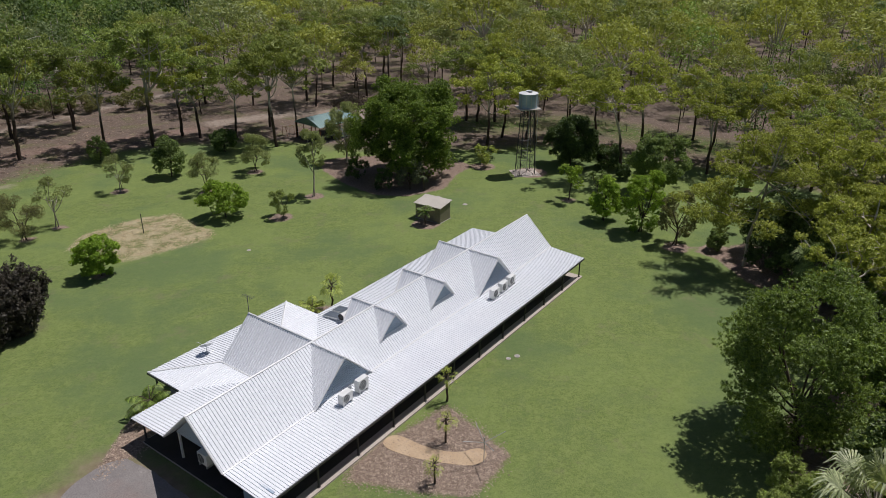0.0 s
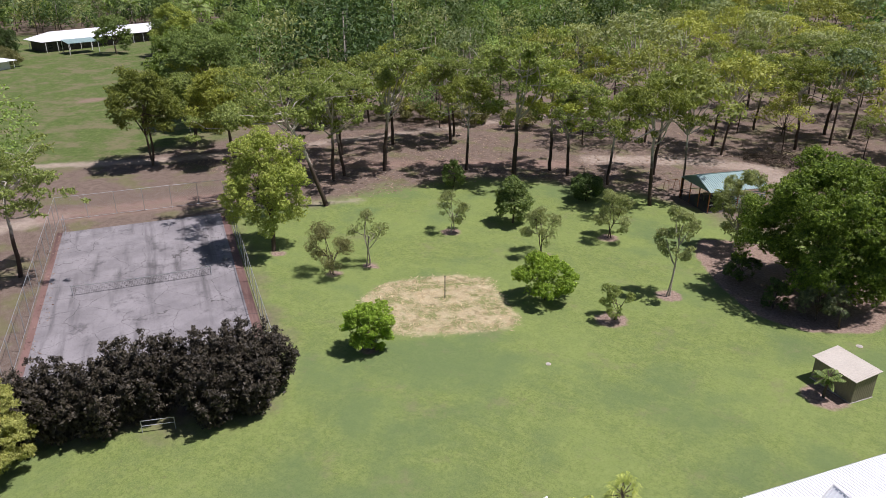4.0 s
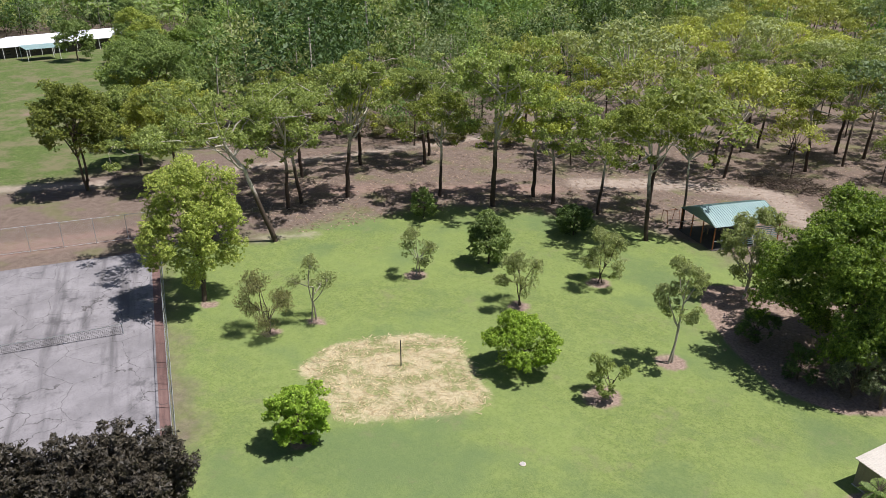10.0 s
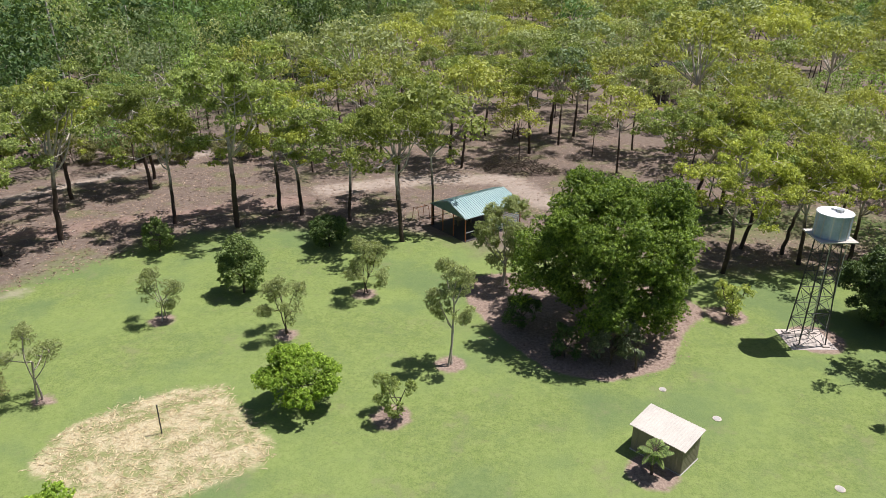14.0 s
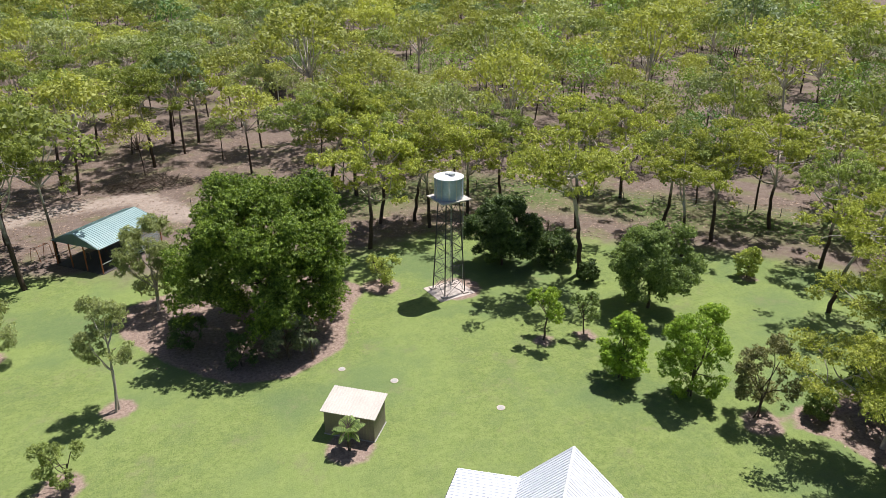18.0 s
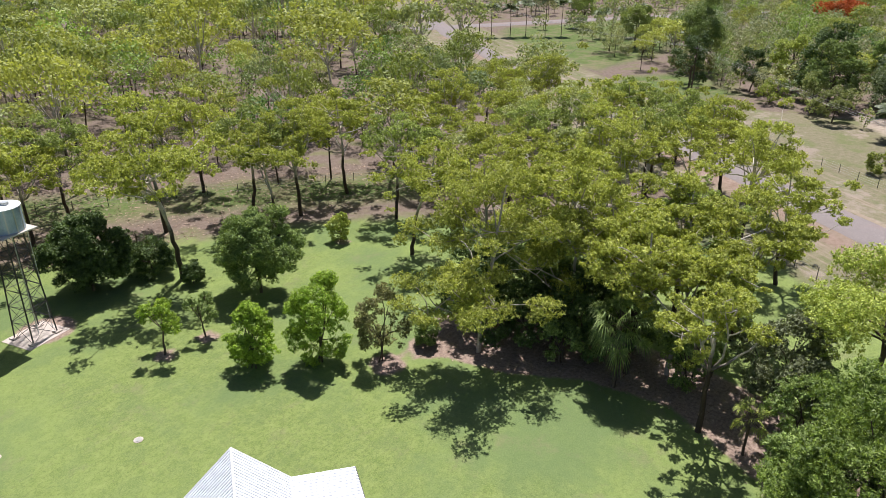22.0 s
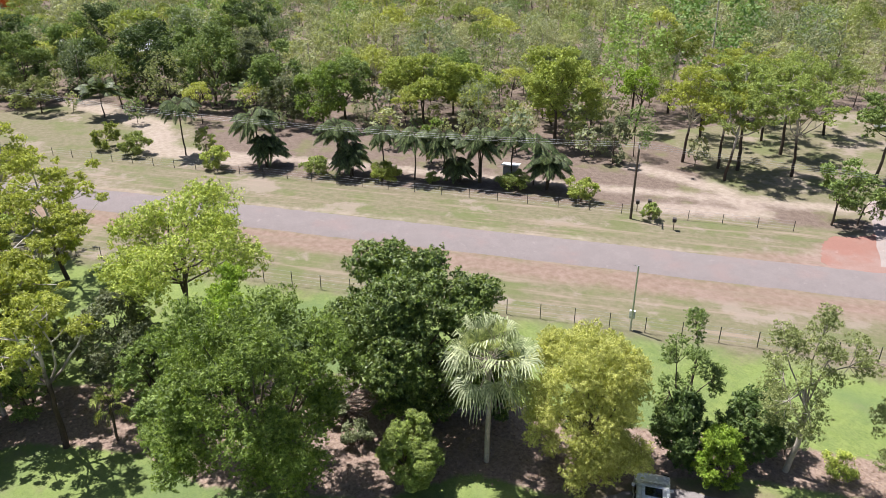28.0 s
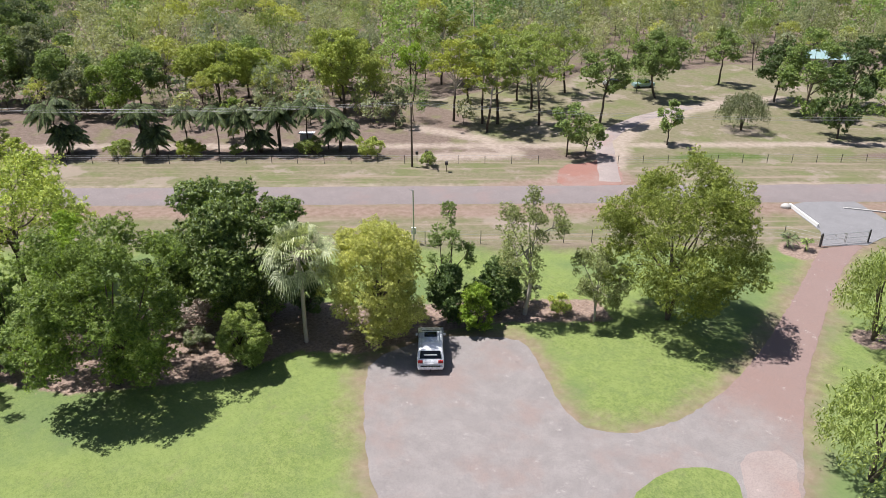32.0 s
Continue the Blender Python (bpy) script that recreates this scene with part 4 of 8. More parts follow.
# rotary frame of bare poles at the end of the path
cl = thing("clothes_hoist", pose(2.5, 36.9, 0, 0, 0, 20), "bare metal clothes hoist at the end of the path", "clothes hoist")
part("mast", rod(bmesh.new(), (0, 0, 0), (0, 0, 2.0), 0.03), M["galv"], cl)
for k in range(4):
    a = radians(90 * k)
    part("arm", rod(bmesh.new(), (0, 0, 1.6), (1.5 * math.cos(a), 1.5 * math.sin(a), 2.1), 0.02), M["galv"], cl)

# ---- manholes in the lawn ----
for i, (x, y, s) in enumerate(((2.4, 85.0, 0.5), (8.8, 79.2, 0.5), (-1.1, 87.9, 0.45), (-21.6, 70.6, 0.35), (5.85, 49.6, 0.38), (5.1, 49.2, 0.33))):
    mh = thing("drain_cover", pose(x, y, 0, 0, 0, 20 + 11 * i), "small grey drain cover set in the lawn", "drain cover", "drain covers in the lawn")
    part("surround", rod(bmesh.new(), (0, 0, -0.04), (0, 0, 0.03), s * 0.62, 20), M["concrete"], mh)
    part("lid", rod(bmesh.new(), (0, 0, 0.02), (0, 0, 0.05), s * 0.42, 20), M["lid"], mh)

# ---- garden shed ----
sh = thing("garden_shed", pose(-1.62, 80.35, 0, 0, 0, -34), "small khaki steel shed with cream skillion roof", "shed")
bm = bmesh.new()
for wall in ([(-1.8, -1.1, 0.05), (1.8, -1.1, 0.05), (1.8, -1.1, 1.98), (-1.8, -1.1, 1.98)], [(1.8, 1.1, 0.05), (-1.8, 1.1, 0.05), (-1.8, 1.1, 2.28), (1.8, 1.1, 2.28)],
             [(-1.8, 1.05, 0.05), (-1.8, -1.05, 0.05), (-1.8, -1.05, 1.98), (-1.8, 1.05, 2.28)], [(1.8, -1.05, 0.05), (1.8, 1.05, 0.05), (1.8, 1.05, 2.28), (1.8, -1.05, 1.98)]):
    sheet_roof("wall_panel", wall, (0, 0, -1), sh, M["shed_wall"], 0.2, 0.03, "", 0.012)
d = part("door", fresh(((-1.3, -1.145, 0.08), (-0.45, -1.115, 1.92))), M["shed_wall"], sh)
part("handle", fresh(((-0.56, -1.175, 0.95), (-0.52, -1.146, 1.1))), M["galv"], d)
sheet_roof("shed_roof", [(-1.98, -1.3, 1.98), (1.98, -1.3, 1.98), (1.98, 1.28, 2.34), (-1.98, 1.28, 2.34)], (0, -1, -0.14), sh, M["cream_roof"], 0.2, 0.05, "", 0.018)
part("slab", fresh(((-1.86, -1.16, -0.05), (1.86, 1.16, 0.045))), M["lid"], sh)

# ---- water tower ----
wt = thing("water_tower", pose(11.35, 98.05, 0, 0, 0, 12), "pale blue steel water tank on a tall lattice tower", "water tower")
TZ, TH, TR = 9.45, 1.95, 1.3
bm = bmesh.new()
bmesh.ops.create_cone(bm, cap_ends=True, segments=36, radius1=TR, radius2=TR, depth=TH, matrix=pose(0, 0, TZ + 0.12 + TH / 2))
tank = part("tank", bm, M["tank"], wt, "weathered blue steel tank")
for k in range(12):
    a = radians(30 * k)
    bm = fresh(((TR - 0.01, -0.05, TZ + 0.13), (TR + 0.03, 0.05, TZ + TH + 0.1), pose(0, 0, 0, 0, 0, 30 * k)))
    part("seam_strip", bm, M["galv"], tank)
bm = bmesh.new()
bmesh.ops.create_cone(bm, cap_ends=True, segments=36, radius1=TR + 0.07, radius2=0.25, depth=0.24, matrix=pose(0, 0, TZ + TH + 0.27))
lid = part("tank_lid", bm, M["white"], wt, "white conical tank lid")
part("hatch", rod(bmesh.new(), (0.1, -0.4, TZ + TH + 0.3), (0.1, -0.4, TZ + TH + 0.52), 0.3, 14), M["galv"], lid)
bm = rod(bmesh.new(), (0, 0, TZ + TH + 0.35), (0, 0, TZ + TH + 0.5), 0.35, 14)
part("vent", bm, M["white"], lid)
for k in range(10):
    part("platform_plank", fresh(((-1.5, -1.5 + k * 0.3, TZ), (1.5, -1.22 + k * 0.3, TZ + 0.1))), M["cream_roof"], wt)
FB, FT = 1.12, 0.7
zs = [0.0, 1.6, 3.1, 4.6, 6.1, 7.7, TZ]


def leg(sx, sy, z):
    h = FB + (FT - FB) * z / TZ
    return (sx * h, sy * h, z)


for sx in (-1, 1):
    for sy in (-1, 1):
        part("leg", rod(bmesh.new(), leg(sx, sy, -0.05), leg(sx, sy, TZ), 0.06, 6), M["post_dark"], wt)
corners = [(-1, -1), (1, -1), (1, 1), (-1, 1)]
for z0, z1 in zip(zs, zs[1:]):
    for i in range(4):
        a, b = corners[i], corners[(i + 1) % 4]
        part("girt", rod(bmesh.new(), leg(*a, z1 - 0.05), leg(*b, z1 - 0.05), 0.032, 4), M["post_dark"], wt)
        part("brace", rod(bmesh.new(), leg(*a, z0), leg(*b, z1 - 0.05), 0.024, 4), M["post_dark"], wt)
        part("brace", rod(bmesh.new(), leg(*b, z0), leg(*a, z1 - 0.05), 0.024, 4), M["post_dark"], wt)
for i in range(4):
    x, y, _ = leg(*corners[i], 0)
    part("footing", fresh(((x - 0.3, y - 0.3, -0.1), (x + 0.3, y + 0.3, 0.16), None, 0.03)), M["concrete"], wt)
part("riser_pipe", rod(bmesh.new(), (0.3, 0.1, 0), (0.3, 0.1, TZ), 0.05, 8), M["galv"], wt)
part("drop_pipe", rod(bmesh.new(), (TR + 0.12, -0.2, 0.0), (TR + 0.12, -0.2, TZ + TH), 0.03, 6), M["galv"], wt)
part("base_slab", fresh(((-1.9, -1.7, -0.05), (1.9, 1.7, 0.03))), M["concrete"], wt, "broken pinkish concrete base")

# ---- open shelter with a teal roof ----
st = thing("open_shelter", pose(-20.3, 118.2, 0, 0, 0, 49), "open steel shelter with teal barn roof", "shelter")
E1, E2, HZ = 4.3, 3.3, 2.75
for s in (-1, 1):
    sheet_roof("roof_sheet", [(-E1, 0, 4.0), (E1, 0, 4.0), (E1, s * 1.9, 3.4), (-E1, s * 1.9, 3.4)], (0, s, -0.3), st, M["teal"], 0.3, 0.04)
    sheet_roof("roof_sheet", [(-E1, s * 1.9, 3.4), (E1, s * 1.9, 3.4), (E1, s * E2, HZ), (-E1, s * E2, HZ)], (0, s, -0.7), st, M["teal"], 0.3, 0.04)
    for x in (-E1 + 0.15, 0, E1 - 0.15):
        part("post", fresh(((x - 0.05, s * (E2 - 0.15) - 0.05, 0), (x + 0.05, s * (E2 - 0.15) + 0.05, HZ + 0.1))), M["orange_paint"], st)
    part("post", fresh(((-E1 + 0.1, s * 1.0 - 0.05, 0), (-E1 + 0.2, s * 1.0 + 0.05, 3.6))), M["orange_paint"], st)
    part("rail", fresh(((-E1 + 0.1, s * (E2 - 0.15) - 0.03, 1.0), (E1 - 0.1, s * (E2 - 0.15) + 0.03, 1.06))), M["galv"], st)
bm = bmesh.new()
for k in range(9):
    box(bm, (-0.9, -E2 + 0.12, 0.3 + k * 0.24), (E1 - 0.3, -E2 + 0.16, 0.42 + k * 0.24))
part("slatted_wall", bm, M["teal"], st, "teal slatted side wall")
bm = bmesh.new()
for x in (-E1 + 0.02,):
    bm.faces.new([bm.verts.new(p) for p in ((x, -E2 + .05, HZ), (x, E2 - .05, HZ), (x, 1.9, 3.35), (x, 0, 3.95), (x, -1.9, 3.35))])
bmesh.ops.solidify(bm, geom=bm.faces[:], thickness=0.03)
part("gable_sheet", bm, M["teal"], st)
# dark colour stands for both bare dirt and the shade under the roof
part("floor_slab", fresh(((-E1, -E2, -0.05), (E1, E2, 0.05))), M["wall_dark"], st, "earthy floor, darkened for the roof's shade")
bn = thing("work_bench", pose(-21.9, 118.4, 0.05, 0, 0, 49), "low timber bench inside the open shelter", "bench")
part("top", fresh(((-1.1, -0.4, 0.72), (1.1, 0.4, 0.78))), M["timber"], bn)
for sx in (-1, 1):
    for sy in (-0.32, 0.32):
        part("leg", fresh(((sx - 0.05, sy - 0.05, 0), (sx + 0.05, sy + 0.05, 0.72))), M["timber"], bn)
fr = thing("play_frame", pose(-27.2, 119.2, 0, 0, 0, 50), "rusty metal frame standing beside the shelter", "frame")
for sx in (-0.8, 0.8):
    for sy in (-0.6, 0.6):
        part("upright", rod(bmesh.new(), (sx, sy * 1.2, 0), (sx, sy * 0.7, 1.5), 0.03), M["orange_paint"], fr)
    part("cross_bar", rod(bmesh.new(), (sx, -0.42, 1.5), (sx, 0.42, 1.5), 0.03), M["orange_paint"], fr)
part("top_bar", rod(bmesh.new(), (-0.8, 0, 1.5), (0.8, 0, 1.5), 0.03), M["orange_paint"], fr)

# ---- tennis court: local x along its length ----
CM = pose(-0.825 * 84.8 + 0.565 * 15.55, 0.565 * 84.8 + 0.825 * 15.55, 0, 0, 0, 145.6)
slab_ring = [(-17.8, -8.9), (18.2, -8.9), (18.2, 8.9), (-17.8, 8.9)]
court = new("court_slab", mesh_bm("court_slab", prism(bmesh.new(), slab_ring, 0.04, -0.1), M["court"]))
court.matrix_world = CM
tagged(court, "stained grey concrete tennis court slab", "court", "", "structure")
for y0, y1, lab in ((8.903, 9.5, "faded red court edge beside the fence"), (-9.7, -8.903, "faded red court edge strewn with leaves")):
    edge = new("court_edge", mesh_bm("court_edge", prism(bmesh.new(), [(-17.8, y0), (18.2, y0), (18.2, y1), (-17.8, y1)], 0.034, -0.1), M["court_red"]))
    edge.matrix_world = CM
    tagged(edge, lab, "court", "", "structure")
net = thing("tennis_net", CM @ pose(0, 0, 0.04), "sagging tennis net with white top band", "net")
for y in (-6.4, 6.4):
    part("net_post", rod(bmesh.new(), (0, y, 0), (0, y, 1.07), 0.045, 8), M["galv"], net)
bm, k = bmesh.new(), 26
for i in range(k):
    y0, y1 = -6.4 + 12.8 * i / k, -6.4 + 12.8 * (i + 1) / k
    sag = [1.05 - 0.16 * (1 - (y / 6.4) ** 2) for y in (y0, y1)]
    vs = [bm.verts.new(p) for p in ((0.01, y0, sag[0]), (0.01, y1, sag[1]), (0.01, y1, sag[1] - 0.10), (0.01, y0, sag[0] - 0.10))]
    bm.faces.new(vs)
bmesh.ops.solidify(bm, geom=bm.faces[:], thickness=0.02)
part("top_band", bm, M["white"], net, "white canvas top band")
bm = bmesh.new()
for i in range(85):
    y = -6.35 + i * 0.15
    h = 0.98 - 0.16 * (1 - (y / 6.4) ** 2)
    box(bm, (-0.004, y - 0.006, 0.06), (0.004, y + 0.006, h))
for i in range(6):
    box(bm, (-0.004, -6.38, 0.1 + i * 0.13), (0.004, 6.38, 0.112 + i * 0.13))
part("netting", bm, M["post_dark"], net)


def mesh_fence(name, a, b, high, step, label, link=0.33, group=""):
    """Chain-link fence from a to b: posts, rails and diagonal wires."""
    a, b = Vector((*a, 0)), Vector((*b, 0))
    ln, d = (b - a).length, (b - a).normalized()
    m = Matrix.Translation(a) @ d.to_track_quat("X", "Z").to_matrix().to_4x4()
    ob = thing(name, m, label, "fence", group)
    k = max(1, round(ln / step))
    for i in range(k + 1):
        part("fence_post", rod(bmesh.new(), (ln * i / k, 0, -0.1), (ln * i / k, 0, high), 0.032, 6), M["galv"], ob)
    for z in (high - 0.02, 0.12):
        part("rail", rod(bmesh.new(), (0, 0, z), (ln, 0, z), 0.022, 5), M["galv"], ob)
    vs, fs = [], []
    x = -high
    while x < ln:
        for s in (0, 1):
            x0, x1, z0, z1 = x, x + high, (0.1, high)[s], (high, 0.1)[s]
            t0, t1 = max(0, (0 - x0) / (x1 - x0)), min(1, (ln - x0) / (x1 - x0))
            if t1 <= t0:
                continue
            p, q = (x0 + (x1 - x0) * t0, z0 + (z1 - z0) * t0), (x0 + (x1 - x0) * t1, z0 + (z1 - z0) * t1)
            n = len(vs)
            vs += [(p[0] - 0.005, 0, p[1]), (p[0] + 0.005, 0, p[1]), (q[0] + 0.005, 0, q[1]), (q[0] - 0.005, 0, q[1])]
            fs.append((n, n + 1, n + 2, n + 3))
        x += link
    w = part("chain_link", mesh_np("chain_link", vs, fs, M["wire"]), None, ob, "grey chain-link wire")
    tagged(w, kind="stuff")
    return ob


def on_court(x, y):
    p = CM @ Vector((x, y, 0))
    return (p.x, p.y)


for a, b in ((( -19, -9.9), (-19, 9.7)), ((22.6, -9.9), (22.6, 9.7)), ((-19, 9.7), (22.6, 9.7)), ((-19, -9.9), (22.6, -9.9))):
    mesh_fence("court_fence", on_court(*a), on_court(*b), 3.0, 3.2, "tall grey chain-link fence round the court", 0.3, "fences round the court")
gt = thing("court_gate", CM @ pose(18.6, 8.6, 0, 0, 0, 180), "grey pipe gate frame standing open on the court", "gate")
for x in (0, 1.4):
    part("stile", rod(bmesh.new(), (x, 0, 0), (x, 0, 2.0), 0.03), M["galv"], gt)
for z in (0.1, 1.0, 1.97):
    part("rail", rod(bmesh.new(), (0, 0, z), (1.4, 0, z), 0.025), M["galv"], gt)
hr = thing("low_hurdle", pose(-40.3, 47.6, 0, 0, 0, 47), "low pale metal rail in front of the dark hedge", "rail")
for x in (-1.1, 1.1):
    part("upright", rod(bmesh.new(), (x, 0, 0), (x, 0, 1.0), 0.03), M["galv"], hr)
for z in (0.55, 0.97):
    part("rail", rod(bmesh.new(), (-1.1, 0, z), (1.1, 0, z), 0.025), M["galv"], hr)
sp = thing("marker_pole", pose(-35.0, 75.4, 0), "thin dark pole standing in the straw patch", "pole")
part("shaft", rod(bmesh.new(), (0, 0, -0.1), (0, 0, 2.3), 0.045, 8), M["post_dark"], sp)
part("pole_cap", rod(bmesh.new(), (0, 0, 2.3), (0, 0, 2.36), 0.06, 8), M["post_dark"], sp)


# ---- roadside fence, gate, poles ----
def stock_fence(name, pts, high, step, label, strands=4):
    for a, b in zip(pts, pts[1:]):
        a, b = Vector((*a, 0)), Vector((*b, 0))
        ln, d = (b - a).length, (b - a).normalized()
        ob = thing(name, Matrix.Translation(a) @ d.to_track_quat("X", "Z").to_matrix().to_4x4(), label, "fence", "roadside fences")
        k = max(1, round(ln / step))
        for i in range(k + 1):
            part("fence_post", rod(bmesh.new(), (ln * i / k, 0, -0.1), (ln * i / k, 0, high), 0.038, 6), M["post_dark"], ob)
        for i in range(strands):
            z = high * (0.2 + 0.78 * i / (strands - 1))
            part("wire_strand", rod(bmesh.new(), (0, 0, z), (ln, 0, z), 0.008, 4), M["wire"], ob)


stock_fence("road_fence", [(1.8, -24.7), (5.2, -24.0), rn(8, 18.2), rn(34, 18.1), rn(60, 18.0), rn(90, 17.9), rn(125, 18)], 1.45, 3.0, "dark post and wire fence along the road")
stock_fence("far_fence", [rn(-70, 43.8), rn(-35, 43.8), rn(-4, 43.8)], 1.2, 3.5, "post and wire fence across the road")
stock_fence("far_fence", [rn(7, 43.8), rn(40, 44.3), rn(75, 44.8), rn(105, 45)], 1.2, 3.5, "post and wire fence across the road")
stock_fence("back_fence", [(-12, 131), (15, 132), (38, 117), (62, 99)], 1.2, 4, "thin wire fence behind the water tower", 3)
ga = thing("farm_gate", Matrix.Translation((1.75, -24.9, 0)) @ Vector((-2.7, -4.9, 0)).to_track_quat("X", "Z").to_matrix().to_4x4(), "closed grey mesh farm gate across the driveway", "gate")
for x in (0, 5.6):
    part("gate_post", rod(bmesh.new(), (x, 0, -0.1), (x, 0, 1.5), 0.08, 8), M["post_dark"], ga)
for x0 in (0.12, 2.86):
    fr_ = rod(rod(bmesh.new(), (x0, 0, 0.2), (x0, 0, 1.3), 0.03), (x0 + 2.6, 0, 0.2), (x0 + 2.6, 0, 1.3), 0.03)
    for z in (0.2, 0.75, 1.3):
        rod(fr_, (x0, 0, z), (x0 + 2.6, 0, z), 0.025)
    leaf = part("gate_leaf", fr_, M["galv"], ga)
    bm = bmesh.new()
    for i in range(18):
        box(bm, (x0 + 0.1 + i * 0.14, -0.004, 0.22), (x0 + 0.108 + i * 0.14, 0.004, 1.28))
    part("infill_wire", bm, M["wire"], leaf)
hw = thing("culvert_headwall", pose(6.7, -31.5, 0, 0, 0, -36), "white painted concrete culvert headwall", "headwall")
part("wall", fresh(((-3.1, -0.1, -0.1), (3.1, 0.1, 0.42), None, 0.03)), M["white"], hw)
for k in range(4):
    part("drain_slot", fresh(((-2.4 + k * 1.3, -0.12, 0.05), (-1.5 + k * 1.3, -0.101, 0.3))), M["post_dark"], hw)
hw2 = thing("kerb", pose(2.2, -39.3, 0, 0, 0, 33), "pale concrete kerb beside the driveway apron", "kerb")
part("kerb_stone", fresh(((-3.2, -0.1, -0.1), (3.2, 0.1, 0.16), None, 0.03)), M["concrete_grey"], hw2)
bl = thing("boulder", pose(9.3, -32.6, 0.0), "pale rounded boulder at the road edge", "rock")
bm = bmesh.new()
bmesh.ops.create_icosphere(bm, subdivisions=3, radius=0.55)
for v in bm.verts:
    v.co *= 1 + 0.25 * noise.noise(v.co * 1.7)
    v.co.z = max(-0.2, v.co.z * 0.7) + 0.15
part("stone", bm, M["concrete_grey"], bl)


def power_pole(x, y, h, turn):
    ob = thing("power_pole", pose(x, y, 0, 0, 0, turn), "tall dark timber power pole with crossarm", "power pole", "power poles along the road")
    part("shaft", rod(bmesh.new(), (0, 0, -0.2), (0, 0, h), 0.15, 10, 0.10), M["bark"], ob)
    arm = part("crossarm", fresh(((-0.9, -0.06, h - 0.55), (0.9, 0.06, h - 0.42))), M["timber"], ob)
    for k in (-0.8, -0.1, 0.8):
        part("insulator", rod(bmesh.new(), (k, 0, h - 0.42), (k, 0, h - 0.25), 0.05, 8), M["white"], arm)
    return ob


power_pole(48.6, -7.6, 8.9, -38)
power_pole(130.6, 83.2, 10.5, -38)
power_pole(190, 172, 10.5, -38)
power_pole(*rn(-95, 42.4), 9.2, -38)


def line_wire(a, b, sag):
    pts = [Vector(a).lerp(Vector(b), i / 16) - Vector((0, 0, sag * 4 * (i / 16) * (1 - i / 16))) for i in range(17)]
    side = Vector((b[1] - a[1], a[0] - b[0], 0)).normalized() * 0.012
    lift = Vector((0, 0, 0.012))
    vs = [p + o for p in pts for o in (side, lift, -side, -lift)]
    fs = [(4 * i + k, 4 * i + (k + 1) % 4, 4 * i + 4 + (k + 1) % 4, 4 * i + 4 + k) for i in range(16) for k in range(4)]
    return tagged(new("power_line", mesh_np("power_line", [tuple(v) for v in vs], fs, M["wire"])), "thin grey sagging overhead power line", "cable", "overhead lines")


for k in (-0.8, -0.1, 0.8):
    off = Vector((RY * k, -RX * k, 0))
    line_wire(Vector((48.6, -7.6, 8.7)) + off, Vector((130.6, 83.2, 10.3)) + off, 2.4)
    line_wire(Vector((130.6, 83.2, 10.3)) + off, Vector((190, 172, 10.3)) + off, 2.0)
    line_wire(Vector((*rn(-95, 42.4), 9.0)) + off, Vector((48.6, -7.6, 8.7)) + off, 2.4)
lp = thing("meter_pole", pose(28.9, 7.2, 0, 0, 0, 50), "slim grey steel pole with a meter box", "pole")
part("shaft", rod(bmesh.new(), (0, 0, -0.1), (0, 0, 6.0), 0.09, 10, 0.07), M["galv"], lp)
bx = part("meter_box", fresh(((-0.25, -0.32, 1.1), (0.25, -0.08, 1.8), None, 0.02)), M["white"], lp, "white meter box")
part("door", fresh(((-0.2, -0.335, 1.15), (0.2, -0.322, 1.75))), M["white"], bx)
part("bracket", rod(bmesh.new(), (0, 0, 5.9), (0.4, 0, 6.05), 0.03), M["galv"], lp)
for i, (x, y) in enumerate(((53.6, -9.2), (53.2, -10.6), (47.6, -9.5))):
    mb = thing("mail_box", pose(x - 3.5, y - 0.4, 0, 0, 0, 52), "dark mail box on a short post", "mail box", "mail boxes by the road")
    part("post", fresh(((-0.05, -0.05, 0), (0.05, 0.05, 1.0))), M["timber"], mb)
    part("box", fresh(((-0.2, -0.28, 1.0), (0.2, 0.28, 1.4), None, 0.03)), M["wall_dark"], mb)
rw = thing("pump_shed", pose(66.2, -1.6, 0, 0, 0, 52), "small white roofed pump shed behind the palms", "shed")
part("walls", fresh(((-0.9, -0.8, 0), (0.9, 0.8, 1.7))), M["concrete_grey"], rw)
sheet_roof("roof_sheet", [(-1.15, -1.05, 1.75), (1.15, -1.05, 1.75), (1.15, 1.05, 2.05), (-1.15, 1.05, 2.05)], (0, -1, -0.1), rw, M["metal_roof"], 0.25, 0.05)
part("doorway", fresh(((-0.45, -0.83, 0.05), (0.35, -0.805, 1.5))), M["black"], rw)


